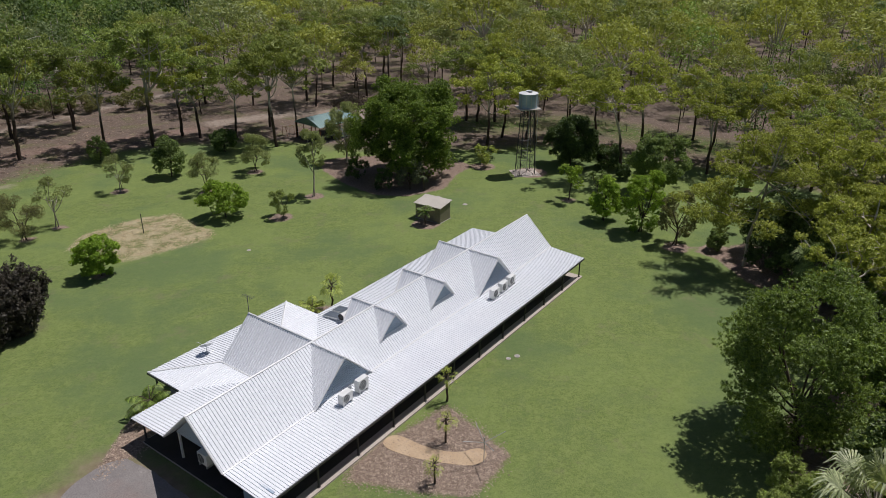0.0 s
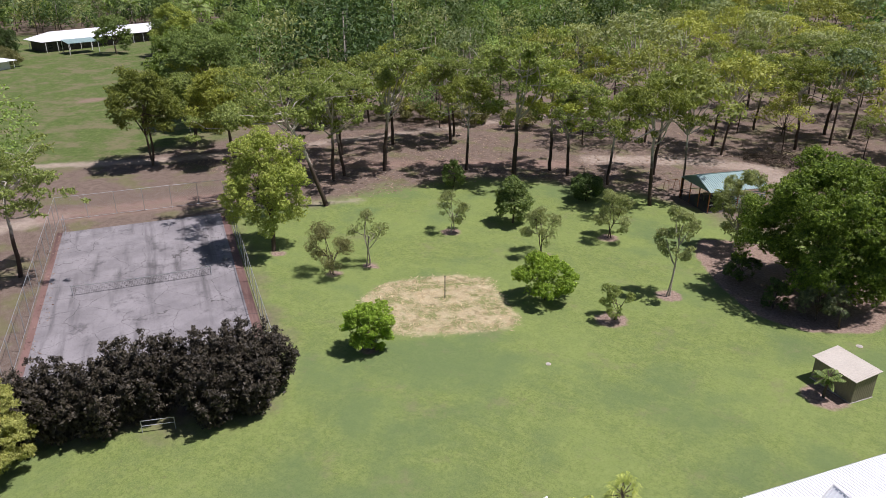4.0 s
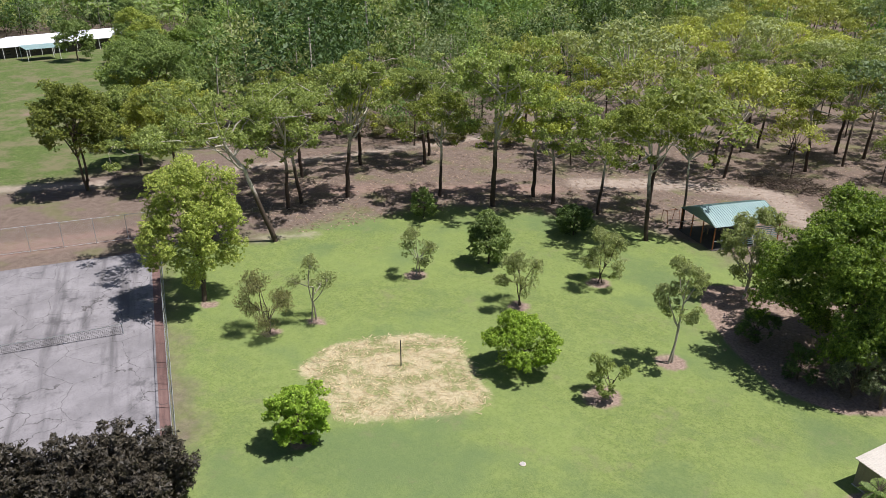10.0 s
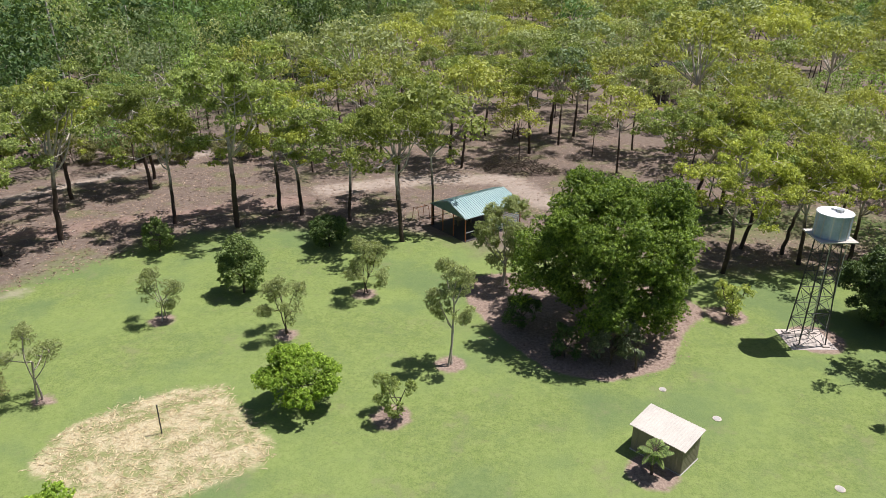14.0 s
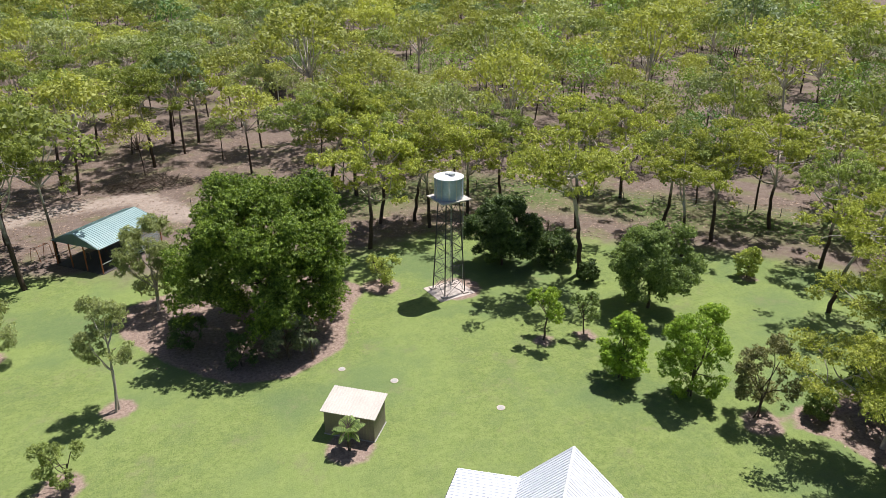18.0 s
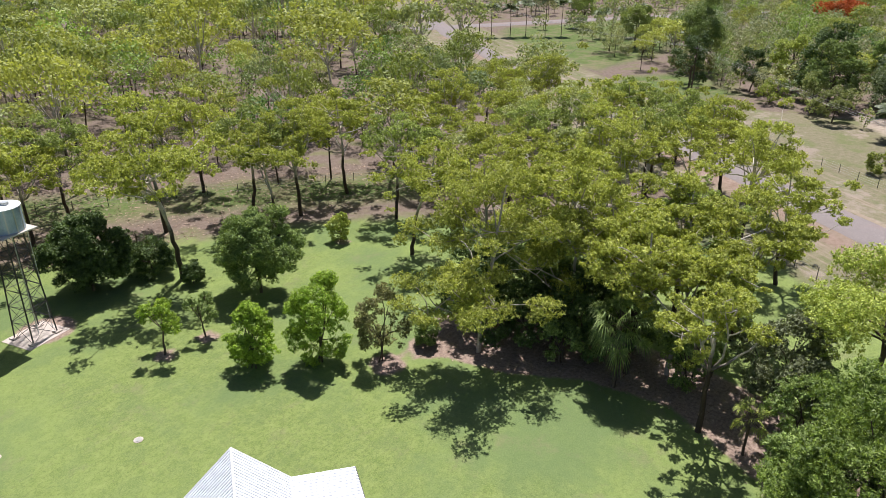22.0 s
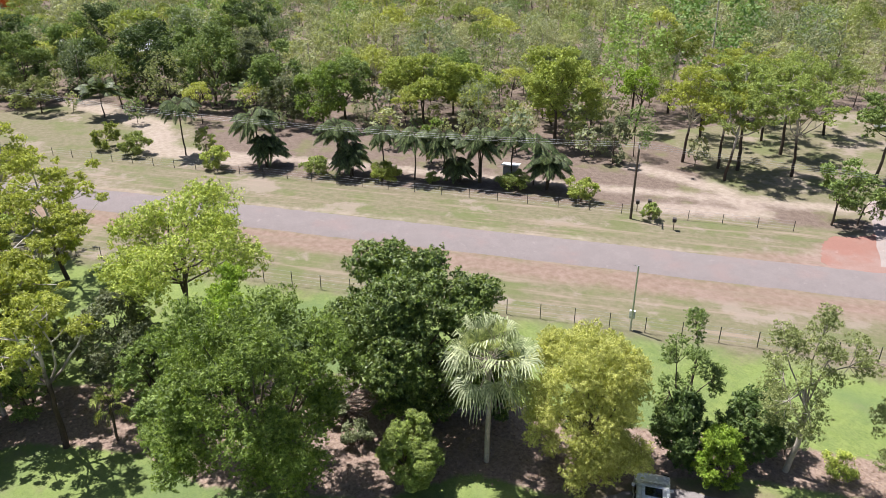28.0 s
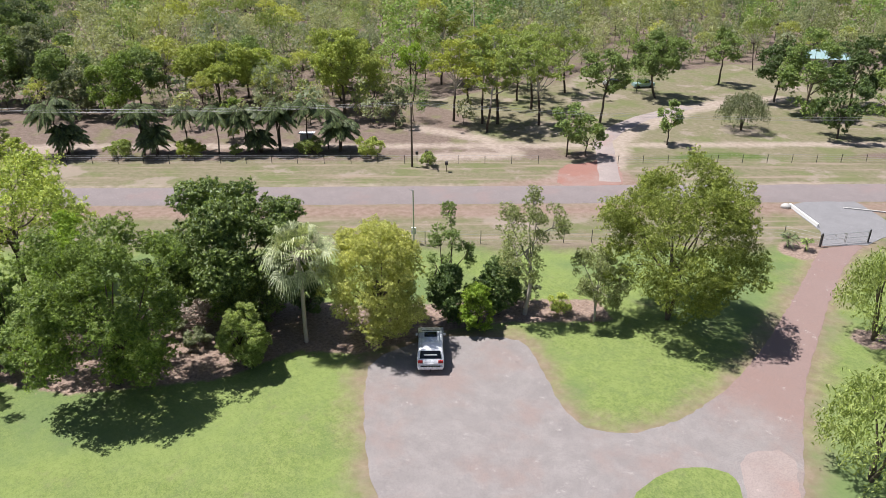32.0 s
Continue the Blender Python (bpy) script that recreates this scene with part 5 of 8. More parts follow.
# ---- far buildings ----
def far_house(name, m, w, d, h, rise, label, wall, roofmat):
    ob = thing(name, m, label, "house", "distant houses")
    part("wall", fresh(((-w / 2, -d / 2, 0), (w / 2, d / 2, h))), wall, ob)
    e, inset = 1.4, min(w, d) * 0.45
    for s in (-1, 1):
        sheet_roof("roof", [(-w / 2 - e, s * (d / 2 + e), h - 0.2), (w / 2 + e, s * (d / 2 + e), h - 0.2), (w / 2 - inset, 0, h + rise), (-w / 2 + inset, 0, h + rise)], (0, s, -0.3), ob, roofmat, 0.6, 0.08)
        sheet_roof("roof", [(s * (w / 2 + e), -d / 2 - e, h - 0.2), (s * (w / 2 + e), d / 2 + e, h - 0.2), (s * (w / 2 - inset), 0, h + rise)], (s, 0, -0.3), ob, roofmat, 0.6, 0.08)
    k = int(w / 3.5)
    for i in range(k):
        x = -w / 2 + (i + 0.5) * w / k
        for s in (-1, 1):
            win = part("window", fresh(((x - 0.7, s * (d / 2 + 0.02) - 0.02, 0.9), (x + 0.7, s * (d / 2 + 0.02) + 0.02, 2.1))), M["post_dark"], ob)
            part("pane", fresh(((x - 0.6, s * (d / 2 + 0.045) - 0.004, 1.0), (x + 0.6, s * (d / 2 + 0.045) + 0.004, 2.0))), M["glass"], win)
    for i in range(k + 1):
        for s in (-1, 1):
            part("verandah_post", fresh(((-w / 2 + i * w / k - 0.06, s * (d / 2 + e - 0.2) - 0.06, 0), (-w / 2 + i * w / k + 0.06, s * (d / 2 + e - 0.2) + 0.06, h - 0.15))), M["white"], ob)
    return ob


far_house("farmhouse", pose(-229, 163, 0, 0, 0, 86), 46, 9, 3.4, 2.0, "long white-roofed house beyond the field", M["wall_dark"], M["metal_roof"])
sq = thing("shade_canopy", pose(-217, 146, 0, 0, 0, 80), "pale blue canopy before the farmhouse", "canopy")
sheet_roof("canopy_sheet", [(-4.5, -3, 3.3), (4.5, -3, 3.3), (4.5, 3, 3.9), (-4.5, 3, 3.9)], (0, -1, -0.2), sq, M["teal"], 0.5, 0.05)
for x in (-4.3, 4.3):
    for y in (-2.8, 2.8):
        part("post", fresh(((x - 0.07, y - 0.07, 0), (x + 0.07, y + 0.07, 3.3 + (y + 2.8) * 0.1))), M["white"], sq)
far_house("cottage", pose(174, 38, 0, 0, 0, 20), 11, 7, 3.6, 1.2, "pale roofed cottage among tall trees", M["wall_dark"], M["metal_roof"])
far_house("cottage", pose(44, -118, 0, 0, 0, 35), 8, 5, 3.0, 1.2, "cream cottage behind trees at the lane's end", M["cream_roof"], M["teal"])
far_house("cottage", pose(10, -98, 0, 0, 0, 35), 6, 4, 2.6, 0.8, "small red-brown shed among trees", M["orange_paint"], M["orange_paint"])
far_house("shed", pose(-208, 116, 0, 0, 0, 10), 8, 4, 2.4, 0.7, "small white shed at the field's edge", M["white"], M["metal_roof"])
far_house("hut", pose(5.8, 194.5, 0, 0, 0, 40), 3.6, 2.6, 8.6, 0.5, "dark box-like hut rising among the treetops", M["wall_dark"], M["wall_dark"])


# ---- plants: builders ----
def unit(v):
    return v / np.maximum(np.linalg.norm(v, axis=-1, keepdims=True), 1e-9)


class Plant:
    """Collects limbs as tubes and leaves as small blades."""

    def __init__(self, seed):
        self.g = np.random.default_rng(seed)
        self.tv, self.tf, self.tn = [], [], 0
        self.lv = []

    def tube(self, pts, radii, sides=5):
        pts = np.asarray(pts, float)
        n = len(pts)
        d = unit(np.gradient(pts, axis=0))
        a = unit(np.cross(d, [0.31, 0.95, 0.12]))
        b = np.cross(d, a)
        ang = np.linspace(0, 2 * np.pi, sides, endpoint=False)
        ring = pts[:, None] + np.asarray(radii)[:, None, None] * (np.cos(ang)[None, :, None] * a[:, None] + np.sin(ang)[None, :, None] * b[:, None])
        self.tv.append(ring.reshape(-1, 3))
        i, j = np.meshgrid(np.arange(n - 1), np.arange(sides), indexing="ij")
        k = (j + 1) % sides
        f = np.stack([i * sides + j, i * sides + k, (i + 1) * sides + k, (i + 1) * sides + j], -1).reshape(-1, 4)
        self.tf.append(f + self.tn)
        self.tn += n * sides

    def limb(self, a, b, r0, r1, bend=0.15, n=6, sides=5, rise=0.0):
        a, b = np.asarray(a, float), np.asarray(b, float)
        t = np.linspace(0, 1, n)[:, None]
        ln = np.linalg.norm(b - a)
        off = self.g.normal(0, bend * ln, 3)
        p = a + (b - a) * t + off * (t * (1 - t)) * 2 + np.array([0, 0, 1.0]) * rise * ln * (t * (1 - t))
        p[1:-1] += self.g.normal(0, min(0.012 * ln, 0.05), (n - 2, 3))
        self.tube(p, np.linspace(r0, r1, n), sides)
        return p

    def leaves(self, c, long, wide, hang=0.0, out=None, lean=0.0):
        """Blades at the places c. hang: how far they droop; out, lean: a direction that their faces lean to."""
        c = np.asarray(c, float)
        n = len(c)
        a = unit(self.g.normal(size=(n, 3)) + [0, 0, -hang])
        w = self.g.normal(size=(n, 3))
        if out is not None:
            w = unit(w) + lean * np.asarray(out)
            b = unit(np.cross(a, w))
        else:
            b = unit(np.cross(a, w))
        s = self.g.uniform(0.65, 1.3, (n, 1))
        a, b = a * long * s / 2, b * wide * s / 2
        self.lv.append(np.stack([c - a - b, c + a, c - a * 0.6 + b], 1))

    def clump(self, p, r, flat, count, long, wide, hang=0.3, shell=0.5, tuft=12):
        """A pad of leaves gathered in small tufts, each tuft lit on top and shaded below, with gaps between."""
        m = max(3, int(count) // tuft)
        d = unit(self.g.normal(size=(m, 3)) + [0, 0, 0.2])
        q = d * (self.g.uniform(shell, 1, (m, 1)) ** 0.7) * np.array([r, r, r * flat])
        e = unit(self.g.normal(size=(m, tuft, 3)))
        tr = max(0.85 * long, 0.17 * r)
        off = e * self.g.uniform(0.25, 1.0, (m, tuft, 1)) * self.g.uniform(0.7, 1.3, (m, 1, 1)) * tr * np.array([1, 1, 0.7])
        out = unit(0.5 * d[:, None] + 0.9 * e + [0, 0, 0.7])
        self.leaves((np.asarray(p) + q)[:, None].repeat(tuft, 1).reshape(-1, 3) + off.reshape(-1, 3), long, wide, hang, out.reshape(-1, 3), 2.4)

    def trunk_mesh(self, mat, name="trunk"):
        return mesh_np(name, np.concatenate(self.tv), np.concatenate(self.tf), mat, True)

    def leaf_arrays(self):
        v = np.concatenate(self.lv)
        k = v.shape[1]
        return v.reshape(-1, 3), np.arange(len(v) * k).reshape(-1, k)

    def crown_mesh(self, mat, name="crown"):
        return mesh_np(name, *self.leaf_arrays(), mat)


def grow_gum(seed, H, R, leaf=1.0, count=120, clumps=4, lean=0.06, shift=(0, 0), drop=0.33, girth=1.0):
    """A eucalypt: dark bole, pale forked limbs, a broad billowing dome of leafy clumps."""
    p = Plant(seed)
    g = p.g
    top = np.array([*(g.normal(0, lean * H, 2) + shift), H * 0.84])
    fork = g.uniform(0.36, 0.48)
    base_r = (0.0125 * H + 0.03) * girth
    bole = p.limb((0, 0, -0.1), top * np.array([0.8 * fork, 0.8 * fork, 0]) + [0, 0, H * fork], base_r * 1.15, base_r * 0.72, 0.035, 7, 7)
    f0 = bole[-1]
    lead = p.limb(f0, top, base_r * 0.7, 0.05, 0.06, 7, 6)
    tips = [(top + [0, 0, 0.06 * H], 1.0)]
    k = int(g.integers(8, 11))
    a0 = g.uniform(0, 6.28)
    for i in range(k):
        a = a0 + i * 2.4 + g.normal(0, 0.25)
        s = lead[min(len(lead) - 1, int(g.uniform(0, 0.6) * len(lead)))]
        u = g.uniform(0.35, 1.0)
        rr = R * 0.9 * u
        e = np.array([top[0] * 0.75 + rr * math.cos(a), top[1] * 0.75 + rr * math.sin(a), H * (0.95 - drop * u * u - g.uniform(0, 0.10))])
        line = p.limb(s, e, base_r * g.uniform(0.34, 0.50), 0.04, 0.22, 7, 5, -0.1)
        tips.append((e, 1.0))
        for _ in range(clumps):
            q = line[int(g.integers(3, 7))]
            e2 = q + g.normal(0, 1, 3) * [R * 0.27, R * 0.27, H * 0.045] + [0, 0, H * 0.035]
            p.limb(q, e2, 0.05, 0.018, 0.15, 4, 4)
            tips.append((e2, g.uniform(0.55, 1.0)))
            if g.uniform() < 0.4:                      # hanging side sprays
                e3 = e2 + g.normal(0, 1, 3) * [R * 0.13, R * 0.13, 0.3] - [0, 0, 0.05 * H]
                p.limb(e2, e3, 0.02, 0.01, 0.2, 3, 3)
                tips.append((e3, g.uniform(0.4, 0.65)))
    for e, s in tips:
        r = R * 0.215 * s
        p.clump(e, r, 0.48, int(4.3 * count * s * s), 0.30 * leaf, 0.14 * leaf, 0.5, 0.2, 10)
    return p


def grow_bush(seed, H, R, low=0.05, form="ball", density=1.0, leaf=0.30, slim=0.45, hang=0.2, stems=1, loose=0.0):
    """A broad-leaved tree or shrub: uneven lobes round a ball, a cone or a flat top, each of many leafy clumps, with gaps between."""
    p = Plant(seed)
    g = p.g
    leaf *= 0.68
    z0, z1 = H * low, H
    mid, half = (z0 + z1) / 2, (z1 - z0) / 2
    solid = max(0.0, 1 - loose / 0.25)
    m = int(np.clip(5 + 1.3 * R, 6, 15) * (1 - 0.25 * loose) * (1 + 0.7 * solid))
    i = np.arange(m) + 0.5
    ph = np.arccos(1 - 1.86 * i / m) + g.normal(0, 0.15, m)
    th = np.pi * (1 + 5 ** 0.5) * i + g.normal(0, 0.35, m)
    d = np.stack([np.cos(th) * np.sin(ph), np.sin(th) * np.sin(ph), np.cos(ph)], 1)
    reach = g.uniform(0.50, 0.74, m)[:, None]
    c = d * reach * [R, R, half] + [0, 0, mid]
    size = g.uniform(0.32, 0.50, m) * (1 - 0.25 * loose) * (1 + 0.08 * solid)
    if form == "cone":
        f = np.clip(1.2 * (1 - (c[:, 2] - z0) / (z1 - z0)) + 0.12, 0.12, 1.0)
        c[:, :2] *= f[:, None]
        size = size * (0.45 + 0.55 * f)
    if form == "flat":
        c[:, 2] = np.where(c[:, 2] < mid, mid + (c[:, 2] - mid) * 0.5, c[:, 2])
        c[:, :2] *= 1.08
    cr = np.clip(R * 0.17, 0.20, 1.0) * (1.0 + 0.6 * loose)
    tr = np.clip(0.014 * H + 0.014 * R, 0.035, 0.42)
    stalks = []
    for s in range(stems):
        foot = np.array([*(g.normal(0, 0.07 * (stems > 1) * min(R, 2.5), 2)), -0.08])
        head = np.array([*(g.normal(0, 0.10 * R, 2)), z0 + half * 0.7])
        stalks.append(p.limb(foot, head, tr / stems ** 0.5, tr * 0.5 / stems ** 0.5, 0.05, 6, 6))
    area = 2.1 * np.pi * cr * cr
    per = int(np.clip(density * 1.0 * area / (leaf * leaf * slim / 2), 18, 560) * (1 - 0.5 * loose))
    for q, s in zip(c, size):
        stalk = stalks[int(g.integers(stems))]
        line = p.limb(stalk[int(g.integers(3, 6))], q, tr * 0.4, 0.03, 0.10, 5, 4)
        rad = np.array([R * s, R * s, max(half * s, R * s * 0.6)])
        k = int(13 * (1 - 0.3 * loose) + 3 * solid)
        for e in unit(g.normal(size=(k, 3)) + 0.9 * unit(q - [0, 0, mid * 0.9]) + [0, 0, 0.25]):
            w = q + e * rad * g.uniform(0.6, 1.05)
            w[2] = max(w[2], cr * 0.5)
            if loose > 0.3:
                p.limb(q, w, 0.025, 0.01, 0.1, 3, 3)
            u = g.uniform(0.7, 1.3)
            p.clump(w, cr * u, 0.7, int(per * u * u), leaf, leaf * slim, hang, 0.35)
    for e in unit(g.normal(size=(int(26 * solid), 3))):      # foliage inside a dense crown
        f = 1.0 if form != "cone" else 0.55 - 0.4 * e[2]
        w = e * [R * 0.72 * f, R * 0.72 * f, half * 0.72] + [0, 0, mid]
        w[2] = max(w[2], cr * 0.6)
        p.clump(w, cr * 1.5, 0.9, per, leaf * 1.2, leaf * slim * 1.3, hang, 0.3)
    return p


def grow_hedge(seed, H, R, shoots=34, leaf=0.27):
    """A dense shrubby tree of many upright leafy shoots that end at uneven heights."""
    p = Plant(seed)
    g = p.g
    for i in range(shoots):
        a, u = i * 2.4 + g.normal(0, 0.3), ((i + 0.5) / shoots) ** 0.5
        foot = np.array([0.25 * R * u * math.cos(a), 0.25 * R * u * math.sin(a), -0.08])
        tip = np.array([R * u * math.cos(a), R * u * math.sin(a), H * (1.0 - 0.42 * u * u) * g.uniform(0.8, 1.08)])
        line = p.limb(foot, tip, 0.05, 0.015, 0.06, 6, 4, 0.1)
        for t in np.linspace(0.22, 1.0, 9):
            q = foot + (tip - foot) * t + g.normal(0, 0.10, 3)
            q[2] = max(q[2], 0.35)
            p.clump(q, 0.52 * (1.15 - 0.55 * t), 0.9, 56, leaf, leaf * 0.45, -0.2, 0.3, 8)
    return p


def grow_weeping(seed, H, R, low=0.08, leaf=0.4, strands=260, per=18):
    """A crown of hanging plumes."""
    p = Plant(seed)
    g = p.g
    for s in range(5):
        a = g.uniform(0, 6.28)
        e = np.array([math.cos(a) * R * 0.4, math.sin(a) * R * 0.4, H * g.uniform(0.6, 0.85)])
        p.limb((g.normal(0, .1), g.normal(0, .1), -0.1), e, 0.03 + 0.012 * H, 0.03, 0.06, 7, 5)
    d = unit(g.normal(size=(strands, 3)))
    d[:, 2] = np.abs(d[:, 2]) * 1.1 - 0.35
    rad = g.uniform(0.6, 1.0, strands) ** 0.6
    mid = H * (low + 1) / 2
    lump = 1 + 0.14 * np.sin(4 * np.arctan2(d[:, 1], d[:, 0]) + 1.3) + g.normal(0, 0.05, strands)
    c = d * (rad * lump)[:, None] * [R, R, (H - mid)] + [0, 0, mid]
    for q in c:
        ln = g.uniform(0.5, 1.3) * min(1.6, 0.22 * H)
        t = np.linspace(0, 1, per)[:, None]
        out = unit(np.array([q[0], q[1], 0.01]))
        line = q + out * 0.25 * np.sqrt(t) - np.array([0, 0, 1.0]) * ln * t ** 1.4
        line = line + g.normal(0, 0.13 + 0.02 * R, (per, 3))
        line[:, 2] = np.maximum(line[:, 2], 0.1)
        p.leaves(line, leaf, leaf * 0.3, 1.4)
    return p


def fan_palm(seed, H, R, fans=30, seg=22):
    """A palm with stiff, split fans held at all angles."""
    p = Plant(seed)
    g = p.g
    p.limb((0, 0, -0.1), (0, 0, H - R * 0.6), 0.05 + 0.013 * H, 0.04 + 0.010 * H, 0.008, 6, 8)
    head = np.array([0, 0, H - R * 0.75])
    for i in range(fans):
        az = i * 2.399 + g.normal(0, 0.25)
        el = radians(86 - 140 * ((i + 0.5) / fans) + g.normal(0, 13))
        ax = np.array([math.cos(az) * math.cos(el), math.sin(az) * math.cos(el), math.sin(el)])
        hub = head + ax * R * g.uniform(0.42, 0.68)
        p.limb(head, hub, 0.03, 0.02, 0.03, 3, 4)
        side = unit(np.cross(ax, [0, 0, 1.0]) + g.normal(0, 0.25, 3))
        side = unit(side - ax * side.dot(ax))
        up = np.cross(side, ax)
        size = R * g.uniform(0.42, 0.54)
        for k in range(seg):
            b = radians(-105 + 210 * k / (seg - 1))
            dirn = ax * math.cos(b) + side * math.sin(b) + up * 0.22 * abs(math.sin(b))
            ln = size * (0.72 + 0.28 * math.cos(b)) * g.uniform(0.9, 1.1)
            wv = unit(np.cross(dirn, up)) * size * 0.036
            m_, e = hub + dirn * ln * 0.6, hub + dirn * ln * 0.95 - np.array([0, 0, g.uniform(0.3, 0.75) * ln])
            p.lv.append(np.stack([hub, m_ + wv, e, m_ - wv])[None])
    return p


def feather_palm(seed, H, R, fronds=18, pairs=20, stems=1, droop=1.0):
    """A palm with arching feather fronds."""
    p = Plant(seed)
    g = p.g
    for s in range(stems):
        hd = np.array([g.normal(0, 0.35 * (stems > 1)), g.normal(0, 0.35 * (stems > 1)), H - R * 0.45 - 0.5 * s])
        p.limb((hd[0] * 0.3, hd[1] * 0.3, -0.1), hd, 0.12, 0.08, 0.02, 7, 6)
        for i in range(fronds):
            az = i * 2.399 + g.normal(0, 0.2)
            el = radians(g.uniform(8, 78))
            t = np.linspace(0, 1, 8)
            h = np.array([math.cos(az), math.sin(az), 0])
            rr = R * g.uniform(0.85, 1.1)
            x = rr * t * math.cos(el) ** 0.4
            z = rr * (t * math.sin(el) - droop * 0.75 * t ** 2.2)
            line = hd + h * x[:, None] + np.array([0, 0, 1.0]) * z[:, None]
            p.tube(line, np.linspace(0.025, 0.006, 8), 4)
            u = np.linspace(0.12, 1, pairs)
            q = np.stack([np.interp(u, t, line[:, k]) for k in range(3)], 1)
            tang = unit(np.gradient(q, axis=0))
            sd = np.cross(tang, [0, 0, 1.0])
            for sgn in (-1, 1):
                dirn = unit(sd * sgn * 0.8 + tang * 0.45 + [0, 0, -0.75 * droop])
                ln = rr * 0.36 * np.sin(np.pi * (0.12 + 0.8 * u))[:, None]
                e = q + dirn * ln
                w = tang * rr * 0.030
                m_ = q + dirn * ln * 0.5
                p.lv.append(np.stack([q, m_ + w, e, m_ - w], 1))
    return p


def plant(name, p, bark, leaf, at, label, category="tree", group=""):
    """Links a grown plant as a thing: trunk and crown under an empty at its foot."""
    ob = thing(name, at, label, category, group)
    if p.tv:
        part("trunk", p.trunk_mesh(M[bark]), None, ob)
    part("crown", p.crown_mesh(M[leaf]), None, ob)
    return ob


TAKEN = []


def spot(x, y, turn=0.0, s=1.0, lift=0.0):
    TAKEN.append((x, y))
    return pose(x, y, lift, 0, 0, turn) @ Matrix.Diagonal((s, s, s, 1))


# ---- gum trees near the lawn: a few grown forms, copied at their places ----
gums = []
for k in range(9):
    h = 17.5
    gums.append(plant("gum_tree", grow_gum(100 + k, h, 6.0 + 0.45 * (k % 3)), "bark_gum", ("leaf_gum_b", "leaf_gum_b", "leaf_olive", "leaf_gum_b", "leaf_gum", "leaf_gum", "leaf_gum", "leaf_gum_b", "leaf_gum")[k], pose(0, 0, 0),
                      "tall gum tree with dark bole, pale limbs and open olive crown", "tree", "gum trees round the lawn"))
GUM_NORTH = [(-68.3, 96.2, 17.0), (-68.6, 98.8, 15.5), (-76.3, 106.9, 16.0), (-65.2, 104.0, 20.3), (-73.4, 116.4, 17.5), (-65.7, 122.2, 17.0),
             (-67.8, 126.4, 16.5), (-55.5, 111.2, 16.5), (-47.7, 111.9, 19.0), (-45.1, 118.1, 17.0), (-41.8, 117.1, 16.5), (-35.4, 116.6, 16.0), (-27.6, 111.7, 18.5),
             (-31.6, 124.7, 15.0), (-48.9, 142.9, 15.5), (-28.8, 145.6, 17.0), (-25.6, 161.0, 16.0), (-17.0, 151.0, 17.5), (-14.5, 164.5, 15.5), (-10.5, 163.7, 15.5),
             (-24.5, 186.0, 16.0), (-73.3, 54.8, 17.0), (-82.0, 54.0, 14.0), (-73.6, 49.2, 11.5), (-107.9, 105.4, 14.0), (-30.9, 179.8, 16.0)]
GUM_EAST = [(3.7, 129.3, 15.5), (5.6, 128.6, 16.0), (8.9, 128.5, 16.5), (6.5, 110.5, 16.3), (9.4, 117.5, 16.5), (13.5, 116.8, 15.0), (14.6, 114.3, 15.5),
            (19.9, 116.1, 15.5), (25.7, 119.3, 16.0), (25.0, 97.3, 18.2), (30.8, 108.5, 17.0), (41.3, 116.0, 15.5), (40.1, 105.0, 15.5), (37.5, 97.6, 14.6),
            (43.1, 100.0, 15.0), (51.9, 100.8, 15.4), (49.0, 90.3, 15.0), (42.4, 82.7, 14.5), (63.6, 71.0, 14.5), (69.6, 63.4, 14.0), (48.5, 57.2, 14.0),
            (57.5, 80.0, 14.5), (58.0, 66.0, 14.5), (54.0, 74.5, 14.0), (66.5, 82, 14), (84.1, 101, 14.5), (88.5, 93, 15), (80.5, 78.5, 15), (83, 70, 14.5),
            (78.5, 62, 14.5), (65.5, 56, 14.5), (57.5, 50.5, 14), (74, 70, 14.5), (75, 88, 15), (68, 96, 15), (60, 92, 14.5), (72.5, 79, 14), (94, 84, 13), (81.2, 62.8, 13.5), (74.0, 57.4, 12.5), (86.5, 77, 14.5), (100, 100, 14), (91, 74.5, 12.5)]
rnd = random.Random(11)
used, placed = 0, set()
for table in (GUM_NORTH, GUM_EAST):
    for x, y, h in table:
        k = used % 5 if table is GUM_NORTH else 5 + used % 4
        m = spot(x, y, rnd.uniform(0, 360), h / 17.5 * rnd.uniform(0.97, 1.03))
        if k in placed:
            copy_thing(gums[k], m)
        else:
            gums[k].matrix_world = m
            placed.add(k)
        used += 1

# special gums
plant("gum_tree", grow_gum(310, 19.5, 8.4, 1.0, 165, 4, 0.0, (-4.4, -5.6)), "bark_gum", "leaf_gum_b", spot(-62.1, 88.0), "leaning gum with pale twisted limbs near the court")
plant("gum_tree", grow_gum(301, 17.0, 6.8, 0.68, 270, 6, 0.03, (0.5, -0.8), 0.66, 0.7), "bark_pale", "leaf_gum", spot(31.0, 66.9), "tall white-trunked gum with spreading yellow-green crown")
plant("gum_tree", grow_gum(302, 15.5, 5.6, 0.72, 215, 5, 0.05, (0, 0), 0.52, 0.75), "bark_pale", "leaf_gum", spot(38.0, 62.5), "slender pale gum above dark shrubs in the grove")
plant("gum_tree", grow_gum(303, 13.5, 5.0, 0.75, 150, 4, 0.05, (1.5, 0), 0.45), "bark_gum", "leaf_gum", spot(35.2, 56.2), "dark-trunked gum at the edge of the grove")
